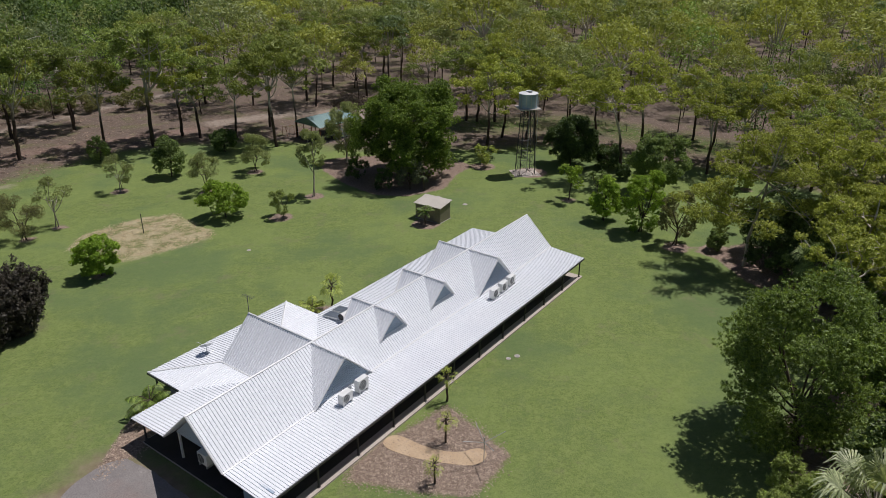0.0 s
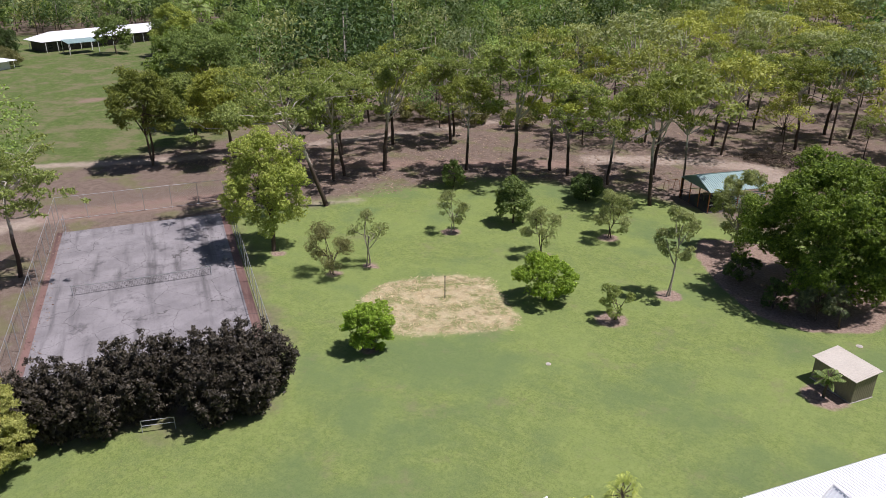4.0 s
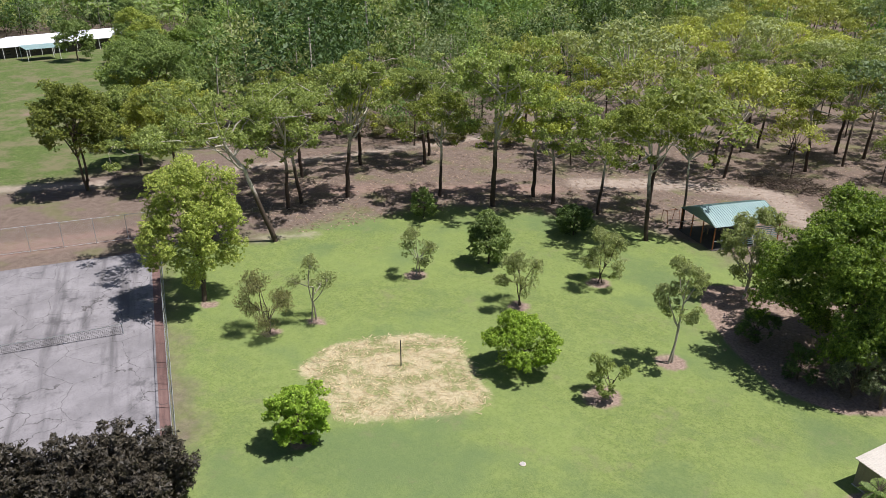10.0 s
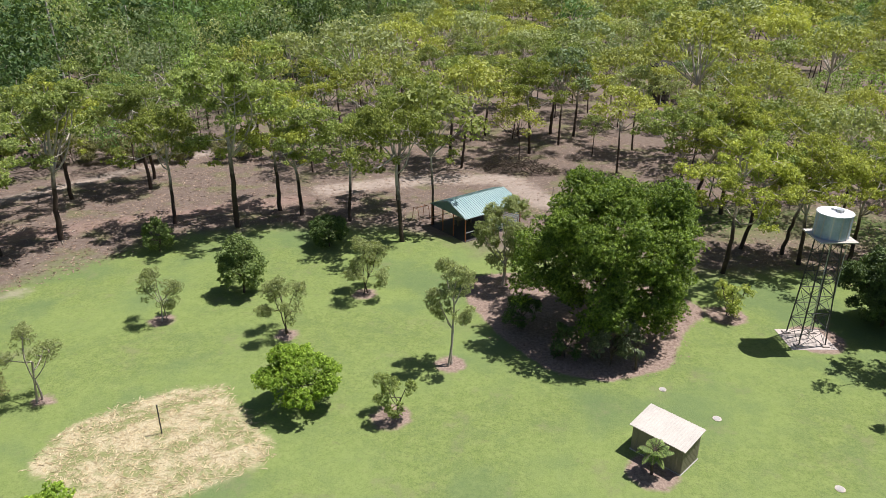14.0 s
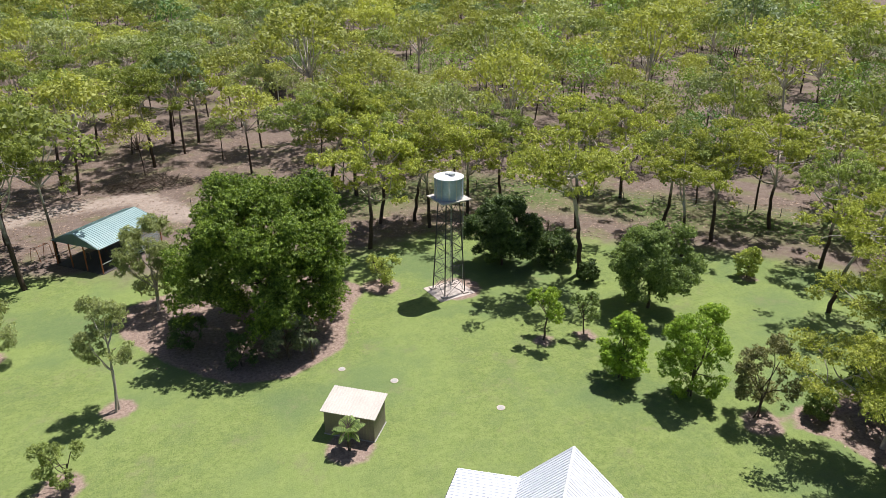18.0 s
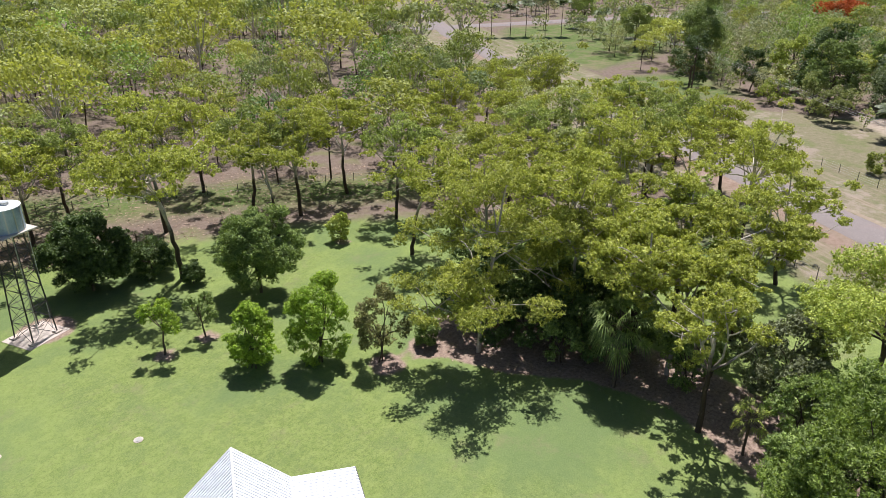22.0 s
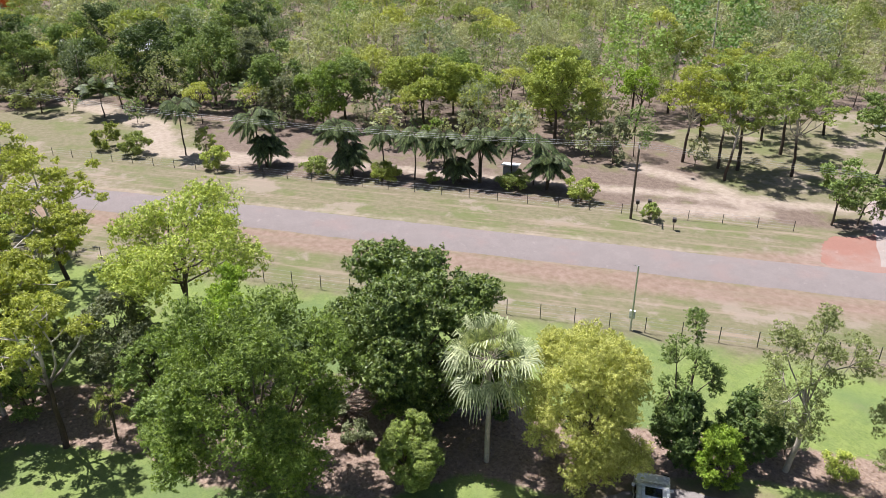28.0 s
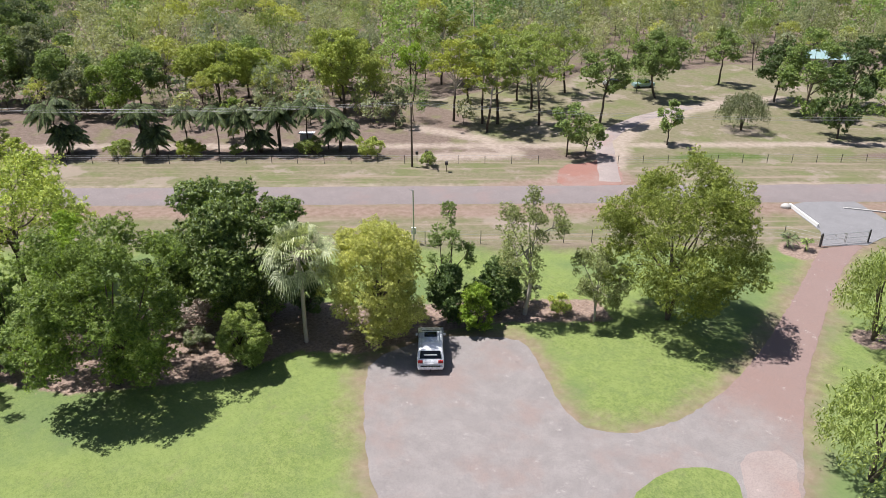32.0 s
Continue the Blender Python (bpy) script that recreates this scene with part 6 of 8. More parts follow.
plant("gum_tree", grow_gum(304, 12.5, 3.4, 0.8, 80), "bark_gum", "leaf_gum", spot(31.6, 49.5), "sparse leaning gum with a bare lower trunk")
plant("gum_tree", grow_gum(305, 13.5, 4.6, 0.78, 181), "bark_gum", "leaf_gum", spot(44.8, 51.0), "leaning gum behind the grove by the road")
plant("gum_tree", grow_gum(306, 14.5, 5.1, 0.78, 181), "bark_gum", "leaf_gum", spot(46.5, 66.5), "gum tree with full olive crown behind the grove")
plant("gum_tree", grow_gum(308, 13.5, 4.8, 0.78, 174), "bark_gum", "leaf_gum", spot(45.0, 56.0), "bright yellow-green gum near the verge")
plant("gum_tree", grow_gum(309, 11.5, 3.6, 0.8, 110), "bark_gum", "leaf_gum", spot(38.6, 50.9), "small pale gum rising from the grove")
plant("grove_tree", grow_bush(490, 10.5, 2.7, 0.2, "ball", 1.2, 0.28, 0.45, 0.2, 1, 0.2), "bark", "leaf_bright", spot(31.3, 38.3), "bright green tree behind the dense tree", "tree")
plant("gum_tree", grow_gum(311, 12.5, 4.3, 0.8, 120), "bark_gum", "leaf_gum", spot(39.8, 57.8), "yellow-green gum rising from the grove")
plant("gum_tree", grow_gum(312, 10.8, 3.5, 0.75, 120), "bark_pale", "leaf_gum", spot(36.9, 53.6), "small pale gum above the palm")
plant("gum_tree", grow_gum(307, 15.0, 5.3, 0.78, 181), "bark_pale", "leaf_gum", spot(41.0, 72.5), "gum tree with pale limbs behind the grove")

# ---- trees on the lawn ----
plant("clipped_shrub", grow_bush(401, 4.4, 1.95, 0.03, "ball", 1.5, 0.20, 0.55), "bark", "leaf_bright", spot(-34.9, 64.3), "round bright green clipped shrub on the lawn", "shrub")
plant("spreading_bush", grow_bush(402, 4.2, 2.7, 0.06, "flat", 1.2, 0.24, 0.5, 0.2, 1, 0.1), "bark", "leaf_bright", spot(-26.9, 80.4), "broad bright green bush beside the straw patch", "bush")
plant("young_tree", grow_bush(403, 3.7, 1.6, 0.12, "ball", 1.1, 0.19, 0.4, 0.3, 1, 0.3), "bark", "leaf_gum_b", spot(-20.0, 80.5), "small sparse tree on a round mulch patch", "tree")
plant("slender_tree", grow_bush(404, 9.4, 2.2, 0.34, "ball", 1.2, 0.19, 0.36, 0.6, 2, 0.3), "bark_pale", "leaf_pale", spot(-17.4, 88.0), "slender young tree on a pale mulch circle", "tree")
plant("young_tree", grow_bush(405, 6.1, 2.2, 0.08, "ball", 1.0, 0.17, 0.33, 0.5, 3, 0.55), "bark", "leaf_pale", spot(-32.0, 89.7), "wispy grey-green young tree", "tree")
plant("lawn_tree", grow_bush(406, 6.2, 2.6, 0.06, "cone", 1.2, 0.30, 0.45, 0.3, 1, 0.1), "bark", "leaf_mid", spot(-39.2, 96.2), "dense mid-green conical tree on the lawn", "tree")
plant("young_tree", grow_bush(407, 5.2, 2.0, 0.15, "ball", 1.0, 0.16, 0.33, 0.5, 2, 0.6), "bark_pale", "leaf_pale", spot(-43.8, 89.9), "thin pale young tree on a mulch patch", "tree")
plant("lawn_tree", grow_bush(408, 5.6, 2.6, 0.06, "ball", 1.1, 0.18, 0.36, 0.5, 2, 0.4), "bark", "leaf_pale", spot(-27.8, 98.5), "grey-green young tree on a mulch circle", "tree")
plant("lawn_tree", grow_bush(409, 3.8, 2.0, 0.04, "ball", 1.2, 0.26, 0.45), "bark", "leaf_dark", spot(-35.1, 108.6), "low dark green tree at the lawn's edge", "tree")
plant("lawn_bush", grow_bush(410, 3.6, 1.6, 0.05, "ball", 1.1, 0.25, 0.45), "bark", "leaf_mid", spot(-52.6, 103.4), "small green bush under the gums", "bush")
plant("weeping_tree", grow_bush(411, 5.8, 2.7, 0.03, "ball", 0.8, 0.17, 0.3, 0.9, 5, 0.6), "bark", "leaf_russet", spot(-47.5, 73.3), "twiggy russet-green tree on the lawn", "tree")
plant("twisted_tree", grow_bush(412, 6.6, 2.1, 0.25, "ball", 0.6, 0.17, 0.3, 0.6, 2, 0.9), "bark_pale", "leaf_pale", spot(-45.5, 77.1), "thin twisted tree with sparse grey leaves", "tree")
plant("shade_tree", grow_bush(413, 13.6, 4.5, 0.14, "ball", 1.25, 0.27, 0.42, 0.4, 1, 0.12), "bark", "leaf_lime", spot(-56.9, 74.0), "bright lime-green shade tree by the court fence", "tree")
plant("mango_tree", grow_bush(414, 13.6, 7.3, 0.02, "ball", 1.3, 0.33, 0.45, 0.3), "bark", "leaf_mango", spot(-5.3, 96.5), "huge dense dark green mango tree in a mulch bed", "tree")
plant("side_tree", grow_bush(415, 9.4, 2.7, 0.06, "ball", 1.2, 0.20, 0.34, 0.6, 2, 0.15), "bark_pale", "leaf_pale", spot(-15.3, 103.2), "soft grey-green tree beside the dark mango", "tree")
plant("bed_shrub", grow_bush(416, 4.6, 1.9, 0.05, "ball", 0.9, 0.28, 0.34, 0.4, 2, 0.2), "bark", "leaf_grey", spot(-4.9, 90.6), "grey-green shrub under the mango tree", "shrub")
plant("bed_shrub", grow_bush(417, 3.2, 1.6, 0.05, "ball", 0.9, 0.26, 0.34, 0.4, 2, 0.2), "bark", "leaf_dark", spot(-12.6, 95.2), "dark shrub at the mango's edge", "shrub")
plant("bed_shrub", grow_bush(418, 2.9, 1.4, 0.05, "ball", 0.9, 0.26, 0.34, 0.4, 2, 0.2), "bark", "leaf_dark", spot(-8.6, 91.0), "dark low shrub in the mango's mulch bed", "shrub")
plant("bed_palm", fan_palm(419, 3.2, 1.2, 14, 14), "bark", "leaf_feather", spot(-3.0, 90.2), "small green fan palm in the mulch bed", "palm")
plant("mango_tree", grow_bush(420, 7.2, 3.5, 0.10, "ball", 1.4, 0.34, 0.42), "bark", "leaf_dark", spot(18.5, 101.8), "round dark green mango tree near the water tower", "tree")
plant("cordyline", fan_palm(421, 3.0, 0.9, 14, 10), "bark", "leaf_dark", spot(25.2, 104.8), "dark spiky cordyline clump", "shrub")
plant("understorey_shrub", grow_bush(422, 3.4, 2.2, 0.05, "ball", 1.0, 0.33, 0.4), "bark", "leaf_dark", spot(24.0, 100.6), "dark shrub at the foot of a gum", "shrub")
plant("understorey_shrub", grow_bush(423, 2.2, 1.0, 0.05, "ball", 1.0, 0.30, 0.4), "bark", "leaf_dark", spot(24.9, 95.4), "small dark shrub at the foot of a gum", "shrub")
plant("lawn_tree", grow_bush(424, 8.2, 3.6, 0.10, "ball", 1.2, 0.26, 0.4, 0.4, 1, 0.08), "bark", "leaf_mid", spot(27.5, 88.8), "feathery mid-green tree on the lawn", "tree")
plant("young_tree", grow_bush(425, 5.2, 1.9, 0.30, "ball", 1.0, 0.34, 0.48, 0.2, 1, 0.4), "bark", "leaf_bright", spot(15.9, 86.8), "small broad-leaved tree on a mulch circle", "tree")
plant("young_tree", grow_bush(426, 4.5, 1.3, 0.25, "ball", 0.9, 0.30, 0.4, 0.2, 1, 0.4), "bark", "leaf_mid", spot(19.6, 86.5), "slim young green tree on a mulch circle", "tree")
plant("conical_tree", grow_bush(427, 5.9, 2.2, 0.0, "cone", 1.2, 0.26, 0.4, -0.1, 3, 0.03), "bark", "leaf_bright", spot(19.0, 79.6), "conical bright green tree on the lawn", "tree")
plant("conical_tree", grow_bush(428, 7.4, 2.5, 0.0, "ball", 1.1, 0.25, 0.36, 0.3, 3, 0.12), "bark", "leaf_bright", spot(22.5, 75.9), "tall loose bright green tree on the lawn", "tree")
plant("russet_tree", grow_bush(429, 6.8, 2.1, 0.02, "ball", 1.0, 0.25, 0.38, 0.3, 3, 0.2), "bark", "leaf_russet", spot(25.6, 72.3), "russet-green tree at the grove's corner", "tree")
plant("ball_shrub", grow_bush(430, 2.5, 1.1, 0.03, "ball", 1.4, 0.21, 0.5), "bark", "leaf_mid", spot(29.5, 71.0), "small round green shrub on mulch", "shrub")
plant("young_bush", grow_bush(431, 3.3, 1.2, 0.05, "ball", 1.1, 0.26, 0.4), "bark", "leaf_lime", spot(40.5, 91.1), "small lime-green bush under the gums", "bush")
plant("fern_bush", grow_bush(432, 3.4, 1.7, 0.04, "ball", 0.8, 0.33, 0.25, -0.6, 3, 0.5), "bark", "leaf_lime", spot(5.5, 101.2), "loose yellow-green grassy bush on mulch", "bush")
plant("shed_palm", feather_palm(433, 2.3, 1.25, 20, 24, 1, 0.75), "bark", "leaf_mid", spot(-2.5, 78.2), "small green palm in the mulch by the shed", "palm")
plant("house_palm", fan_palm(434, 3.6, 1.4, 22, 16), "bark", "leaf_lime", spot(-10.4, 57.2), "young fan palm behind the house", "palm")
plant("house_cycad", feather_palm(435, 1.6, 1.5, 16, 16, 1, 0.7), "bark", "leaf_lime", spot(-12.0, 56.2), "low green cycad behind the house", "palm")
plant("house_cycad", feather_palm(436, 2.2, 2.0, 18, 18, 1, 0.8), "bark", "leaf_fresh", spot(-21.0, 41.6), "spreading green palm at the house corner", "palm")
plant("bed_palm", fan_palm(437, 2.9, 0.9, 16, 14), "bark", "leaf_lime", spot(0.1, 43.5), "slim palm by the verandah", "palm")
plant("bed_palm", fan_palm(438, 2.6, 0.9, 16, 14), "bark", "leaf_lime", spot(0.0, 38.8), "small palm in the bark bed", "palm")
plant("bed_palm", fan_palm(439, 2.2, 0.9, 16, 14), "bark", "leaf_lime", spot(-0.7, 34.9), "small palm at the edge of the bark bed", "palm")

# ---- hedge of purple-leaved trees by the court ----
for i, (x, y, h, r) in enumerate(((-50.5, 36.2, 5.8, 2.3), (-48.6, 38.6, 6.2, 2.4), (-46.8, 41.0, 5.8, 2.3), (-44.9, 43.2, 6.4, 2.5), (-43.2, 45.2, 6.0, 2.4), (-42.9, 47.3, 6.3, 2.3), (-41.9, 49.0, 6.6, 2.4), (-40.3, 51.2, 6.0, 2.3),
                                    (-38.7, 53.3, 6.6, 2.4), (-37.3, 55.3, 5.8, 2.2), (-37.7, 50.4, 5.6, 2.2), (-36.6, 52.8, 5.8, 2.2))):
    plant("purple_tree", grow_hedge(450 + i, h, r), "bark", "leaf_purple", spot(x, y), "dense purple-black leaved tree in the court hedge", "tree", "purple hedge trees")
plant("golden_tree", grow_bush(460, 7.0, 2.8, 0.03, "ball", 1.3, 0.25, 0.3, 1.0), "bark", "leaf_gold", spot(-44.9, 38.4), "golden yellow-green bushy tree by the hedge", "tree")

# ---- the grove by the drive ----
plant("grove_tree", grow_bush(470, 12.9, 6.4, 0.30, "ball", 1.0, 0.32, 0.46, 0.2, 1, 0.5), "bark", "leaf_lime", spot(41.0, 40.7), "open lime-green tree with layered crown", "tree")
plant("grove_tree", grow_bush(471, 12.4, 5.4, 0.04, "ball", 1.25, 0.28, 0.42, 0.3, 2, 0.12), "bark", "leaf_fresh", spot(23.3, 38.3), "large dense green tree at the lawn's edge", "tree")
plant("grove_tree", grow_bush(472, 12.3, 5.6, 0.03, "ball", 1.2, 0.36, 0.5, 0.2, 2, 0.10), "bark", "leaf_glossy", spot(26.2, 27.2), "broad glossy dark green tree in the grove", "tree")
plant("fan_palm", fan_palm(473, 9.9, 3.1, 46, 20), "bark_pale", "leaf_palm", spot(19.7, 25.1), "tall silvery fan palm beside the drive", "palm")
plant("golden_tree", grow_bush(474, 10.4, 3.85, 0.02, "ball", 1.3, 0.22, 0.30, 1.0), "bark", "leaf_gold", spot(16.7, 20.5), "golden yellow-green bushy tree over the parked car", "tree")
plant("grove_bush", grow_bush(475, 5.0, 1.9, 0.03, "ball", 1.5, 0.18, 0.3, 0.1), "bark", "leaf_gum_b", spot(19.5, 30.4), "fine-leaved rounded green bush at the bed's edge", "bush")
plant("slender_tree", grow_bush(476, 10.6, 2.0, 0.12, "ball", 1.0, 0.24, 0.42, 0.2, 1, 0.45), "bark", "leaf_mid", spot(15.8, 13.4), "slender green tree in the grove", "tree")
plant("grove_shrub", grow_bush(477, 5.6, 2.0, 0.04, "cone", 1.2, 0.33, 0.45), "bark", "leaf_dark", spot(14.9, 14.2), "dark conical shrub beside the drive", "shrub")
plant("grove_shrub", grow_bush(478, 4.7, 1.6, 0.03, "cone", 1.4, 0.28, 0.45), "bark", "leaf_bright", spot(12.5, 13.3), "bright green conical shrub beside the drive", "shrub")
plant("grove_shrub", grow_bush(479, 4.6, 2.0, 0.04, "ball", 1.2, 0.30, 0.45), "bark", "leaf_dark", spot(13.6, 10.0), "dark rounded shrub in the grove", "shrub")
plant("slender_tree", grow_bush(480, 11.4, 2.8, 0.28, "ball", 1.1, 0.20, 0.36, 0.4, 1, 0.4), "bark_pale", "leaf_pale", spot(11.6, 8.5), "tall slender tree with thin pale trunk", "tree")
plant("young_tree", grow_bush(481, 7.3, 2.4, 0.08, "ball", 1.0, 0.19, 0.36, 0.4, 2, 0.4), "bark_pale", "leaf_pale", spot(7.2, 4.8), "young grey-green tree on a mulch patch", "tree")
plant("bed_shrub", grow_bush(482, 1.5, 1.0, 0.02, "ball", 0.9, 0.33, 0.2, -0.8, 2, 0.2), "bark", "leaf_lime", spot(10.0, 6.0), "low strappy green clump on mulch", "shrub")
plant("bed_shrub", grow_bush(483, 2.2, 1.3, 0.02, "ball", 0.9, 0.26, 0.3, 0.2, 2, 0.4), "bark", "leaf_grey", spot(12.8, 7.2), "grey-green shrub in the mulch bed", "shrub")
plant("shade_tree", grow_bush(484, 13.6, 6.0, 0.05, "ball", 1.35, 0.27, 0.36, 0.6, 2, 0.08), "bark", "leaf_olive", spot(3.3, -0.6), "wide spreading olive-green shade tree on the lawn", "tree")
plant("drive_tree", grow_weeping(485, 8.8, 3.0, 0.10, 0.36, 300, 20), "bark", "leaf_gum_b", spot(-9.2, -10.4), "soft grey-green weeping tree beside the drive", "tree")
plant("drive_tree", grow_weeping(486, 8.4, 3.3, 0.06, 0.36, 320, 20), "bark", "leaf_gum_b", spot(-15.6, 6.2), "weeping pale green tree beside the gravel spur", "tree")
plant("gate_cycad", feather_palm(487, 1.5, 1.2, 14, 14, 1, 0.8), "bark", "leaf_feather", spot(3.9, -22.2), "small dark cycad by the gate", "palm", "cycads by the gate")
plant("gate_cycad", feather_palm(488, 1.3, 1.0, 14, 14, 1, 0.8), "bark", "leaf_mid", spot(2.3, -22.9), "small green cycad by the gate", "palm", "cycads by the gate")
plant("fan_palm", fan_palm(489, 7.8, 3.0, 34, 20), "bark", "leaf_mid", spot(33.0, 56.2), "drooping dark green fan palm in the grove", "palm")
for i, (x, y, h, r, leaf, lab) in enumerate((
        (37.0, 66.0, 6.5, 2.6, "leaf_dark", "dark understorey tree in the grove"), (36.2, 61.0, 7.0, 2.8, "leaf_dark", "dark shrub deep in the grove"),
        (34.2, 64.2, 5.0, 2.2, "leaf_dark", "dark shrub behind the white gum"), (34.0, 69.4, 6.0, 2.7, "leaf_dark", "dark leafy shrub at the grove's end"),
        (32.4, 66.2, 3.6, 1.8, "leaf_dark", "low dark shrub at the foot of the white gum"), (36.2, 70.0, 7.5, 3.0, "leaf_dark", "tall dark shrub behind the white gum"),
        (39.8, 65.5, 8.0, 3.4, "leaf_mid", "leafy tree deep in the grove"), (40.5, 61.0, 7.5, 3.2, "leaf_dark", "dark leafy tree deep in the grove"), (35.6, 58.2, 4.6, 2.2, "leaf_dark", "dark shrub beside the drooping palm"), (38.8, 57.5, 6.0, 2.6, "leaf_mid", "leafy shrub deep in the grove"),
        (33.4, 60.8, 4.2, 1.8, "leaf_mid", "green shrub at the grove's edge"), (36.4, 51.8, 5.0, 2.2, "leaf_mid", "green shrub below the leaning gum"),
        (37.2, 46.0, 7.5, 3.3, "leaf_grey", "soft grey-green bushy tree"), (33.8, 43.6, 6.0, 2.6, "leaf_mid", "green shrub between the trees"),
        (29.6, 43.0, 4.6, 2.2, "leaf_mid", "rounded green shrub at the bed's edge"), (31.5, 40.2, 5.2, 2.2, "leaf_dark", "dark shrub behind the dense tree"),
        (32.0, 33.6, 5.0, 1.9, "leaf_dark", "dark shrub near the fence"), (28.2, 35.6, 4.0, 1.7, "leaf_dark", "dark shrub in the mulch"),
        (24.6, 32.0, 1.5, 1.0, "leaf_grey", "low mixed shrub beside dead branches"), (27.6, 32.8, 1.8, 1.1, "leaf_grey", "grey shrub behind dead branches"),
        (18.8, 17.6, 4.0, 2.0, "leaf_dark", "dark shrub under the golden tree"), (23.6, 22.6, 3.4, 1.9, "leaf_dark", "dark shrub behind the fan palm"))):
    plant("grove_shrub", grow_bush(500 + i, h, r, 0.05, "ball", 1.0, 0.34, 0.42, 0.2, 2, 0.2), "bark", leaf, spot(x, y), lab, "shrub", "shrubs of the grove")
plant("bed_palm", fan_palm(520, 4.0, 1.5, 20, 14), "bark", "leaf_lime", spot(31.0, 46.4), "small pale palm at the grove's edge", "palm")

# ---- across the road: palms and bushes along the far fence ----
for i, (x, y, h, r, st_) in enumerate(((93.1, 36.7, 8.2, 2.7, 1), (84.7, 27.8, 8.0, 2.7, 2), (83.2, 27.0, 4.4, 2.2, 3), (76.4, 18.6, 7.2, 2.5, 2), (74.8, 17.3, 4.4, 2.0, 3), (73.6, 13.4, 6.6, 2.4, 1),
                                       (70.6, 10.2, 6.8, 2.4, 1), (68.3, 6.4, 6.6, 2.4, 2), (67.2, 5.2, 3.4, 1.7, 3), (66.0, 3.0, 7.0, 2.5, 3), (64.4, -0.8, 7.2, 2.4, 1), (62.6, -3.0, 6.4, 2.3, 1), (60.6, -3.6, 5.0, 2.3, 3))):
    plant("feather_palm", feather_palm(530 + i, h * 1.08, r * 1.3, 24, 34, st_, 1.05), "bark", "leaf_feather", spot(x, y), "dark drooping feather palm along the far fence", "palm", "palms across the road")
for i, (x, y, h, r) in enumerate(((85.2, 33.4, 3.2, 2.0), (96.5, 43.2, 3.2, 2.4), (77.2, 21.6, 2.6, 1.9), (72.0, 13.8, 2.3, 2.1), (68.4, 8.6, 1.5, 1.0), (62.0, 0.2, 2.4, 1.9), (55.6, -5.6, 3.0, 1.9), (47.5, -9.4, 1.9, 1.0), (91.0, 34.0, 4.6, 1.5))):
    plant("roadside_bush", grow_bush(550 + i, h, r, 0.03, "ball", 1.0, 0.34, 0.36, 0.0, 3, 0.2), "bark", "leaf_gum_b" if i % 3 else "leaf_lime", spot(x, y), "rounded green bush along the far fence", "bush", "bushes across the road")
for i, (x, y, h, r, leaf, form, z0) in enumerate((
        (95.5, -1.0, 11.0, 6.4, "leaf_lime", "flat", 0.22), (93.0, -8.0, 9.5, 4.6, "leaf_lime", "flat", 0.25), (78.0, -15.6, 14.5, 5.6, "leaf_lime", "ball", 0.22), (103, 10, 11.0, 5.0, "leaf_mid", "ball", 0.15),
        (110, 20, 12.5, 4.8, "leaf_mid", "ball", 0.1), (122, 29, 14.0, 6.4, "leaf_mid", "ball", 0.1), (103.5, 20, 9.0, 3.8, "leaf_grey", "ball", 0.08), (128, 40, 14.0, 5.5, "leaf_dark", "ball", 0.08),
        (128, 57.5, 6.5, 3.2, "leaf_pale", "ball", 0.02), (147, 63, 14, 5.5, "leaf_dark", "ball", 0.03), (150, 51, 13.5, 5.2, "leaf_mid", "ball", 0.05), (143, 50.5, 10, 4.4, "leaf_dark", "ball", 0.02), (152, 70, 11, 4.5, "leaf_lime", "ball", 0.1), (137, 70, 5.0, 2.6, "leaf_lime", "ball", 0.05), (146, 76, 9, 3.6, "leaf_dark", "ball", 0.05), (138, 60, 12.5, 5.0, "leaf_mid", "ball", 0.1), (132.5, 84.5, 13.0, 3.8, "leaf_dark", "ball", 0.2),
        (77.5, -29.8, 10.5, 2.8, "leaf_bright", "ball", 0.45), (65.8, -17.5, 6.5, 2.5, "leaf_grey", "ball", 0.08), (151, 31, 15, 5.5, "leaf_mid", "ball", 0.1), (163, 92, 17, 5.5, "leaf_mid", "ball", 0.1), (188, 118, 12, 5.5, "leaf_gum_b", "ball", 0.2), (220, 150, 12, 5, "leaf_gum_b", "ball", 0.2), (101, 47, 3.6, 2.2, "leaf_olive", "ball", 0.05),
        (135, 33, 13, 5, "leaf_mid", "ball", 0.1), (170, 47, 14, 5.5, "leaf_dark", "ball", 0.1), (160, 20, 14, 5.5, "leaf_mid", "ball", 0.1), (172, 13, 14, 5.5, "leaf_dark", "ball", 0.1), (140, 37, 14, 5, "leaf_dark", "ball", 0.1), (119, 22, 13, 4.6, "leaf_grey", "ball", 0.12), (98, 15, 10.5, 4.4, "leaf_fresh", "ball", 0.15),
        (86, -20, 12, 4.4, "leaf_lime", "ball", 0.25), (99, -8, 11, 4.5, "leaf_mid", "ball", 0.15), (94, -26, 11.5, 4.6, "leaf_grey", "ball", 0.15), (76, 5.5, 6, 2.4, "leaf_fresh", "ball", 0.1), (38.2, -27.0, 7.4, 2.6, "leaf_mid", "ball", 0.3), (37.0, -29.6, 5.6, 2.5, "leaf_mid", "ball", 0.12))):
    plant("roadside_tree", grow_bush(570 + i, h, r, z0, form, 0.9, 0.48, 0.45, 0.2, 1, 0.25), "bark", leaf, spot(x, y), "leafy green tree across the road", "tree", "trees across the road")
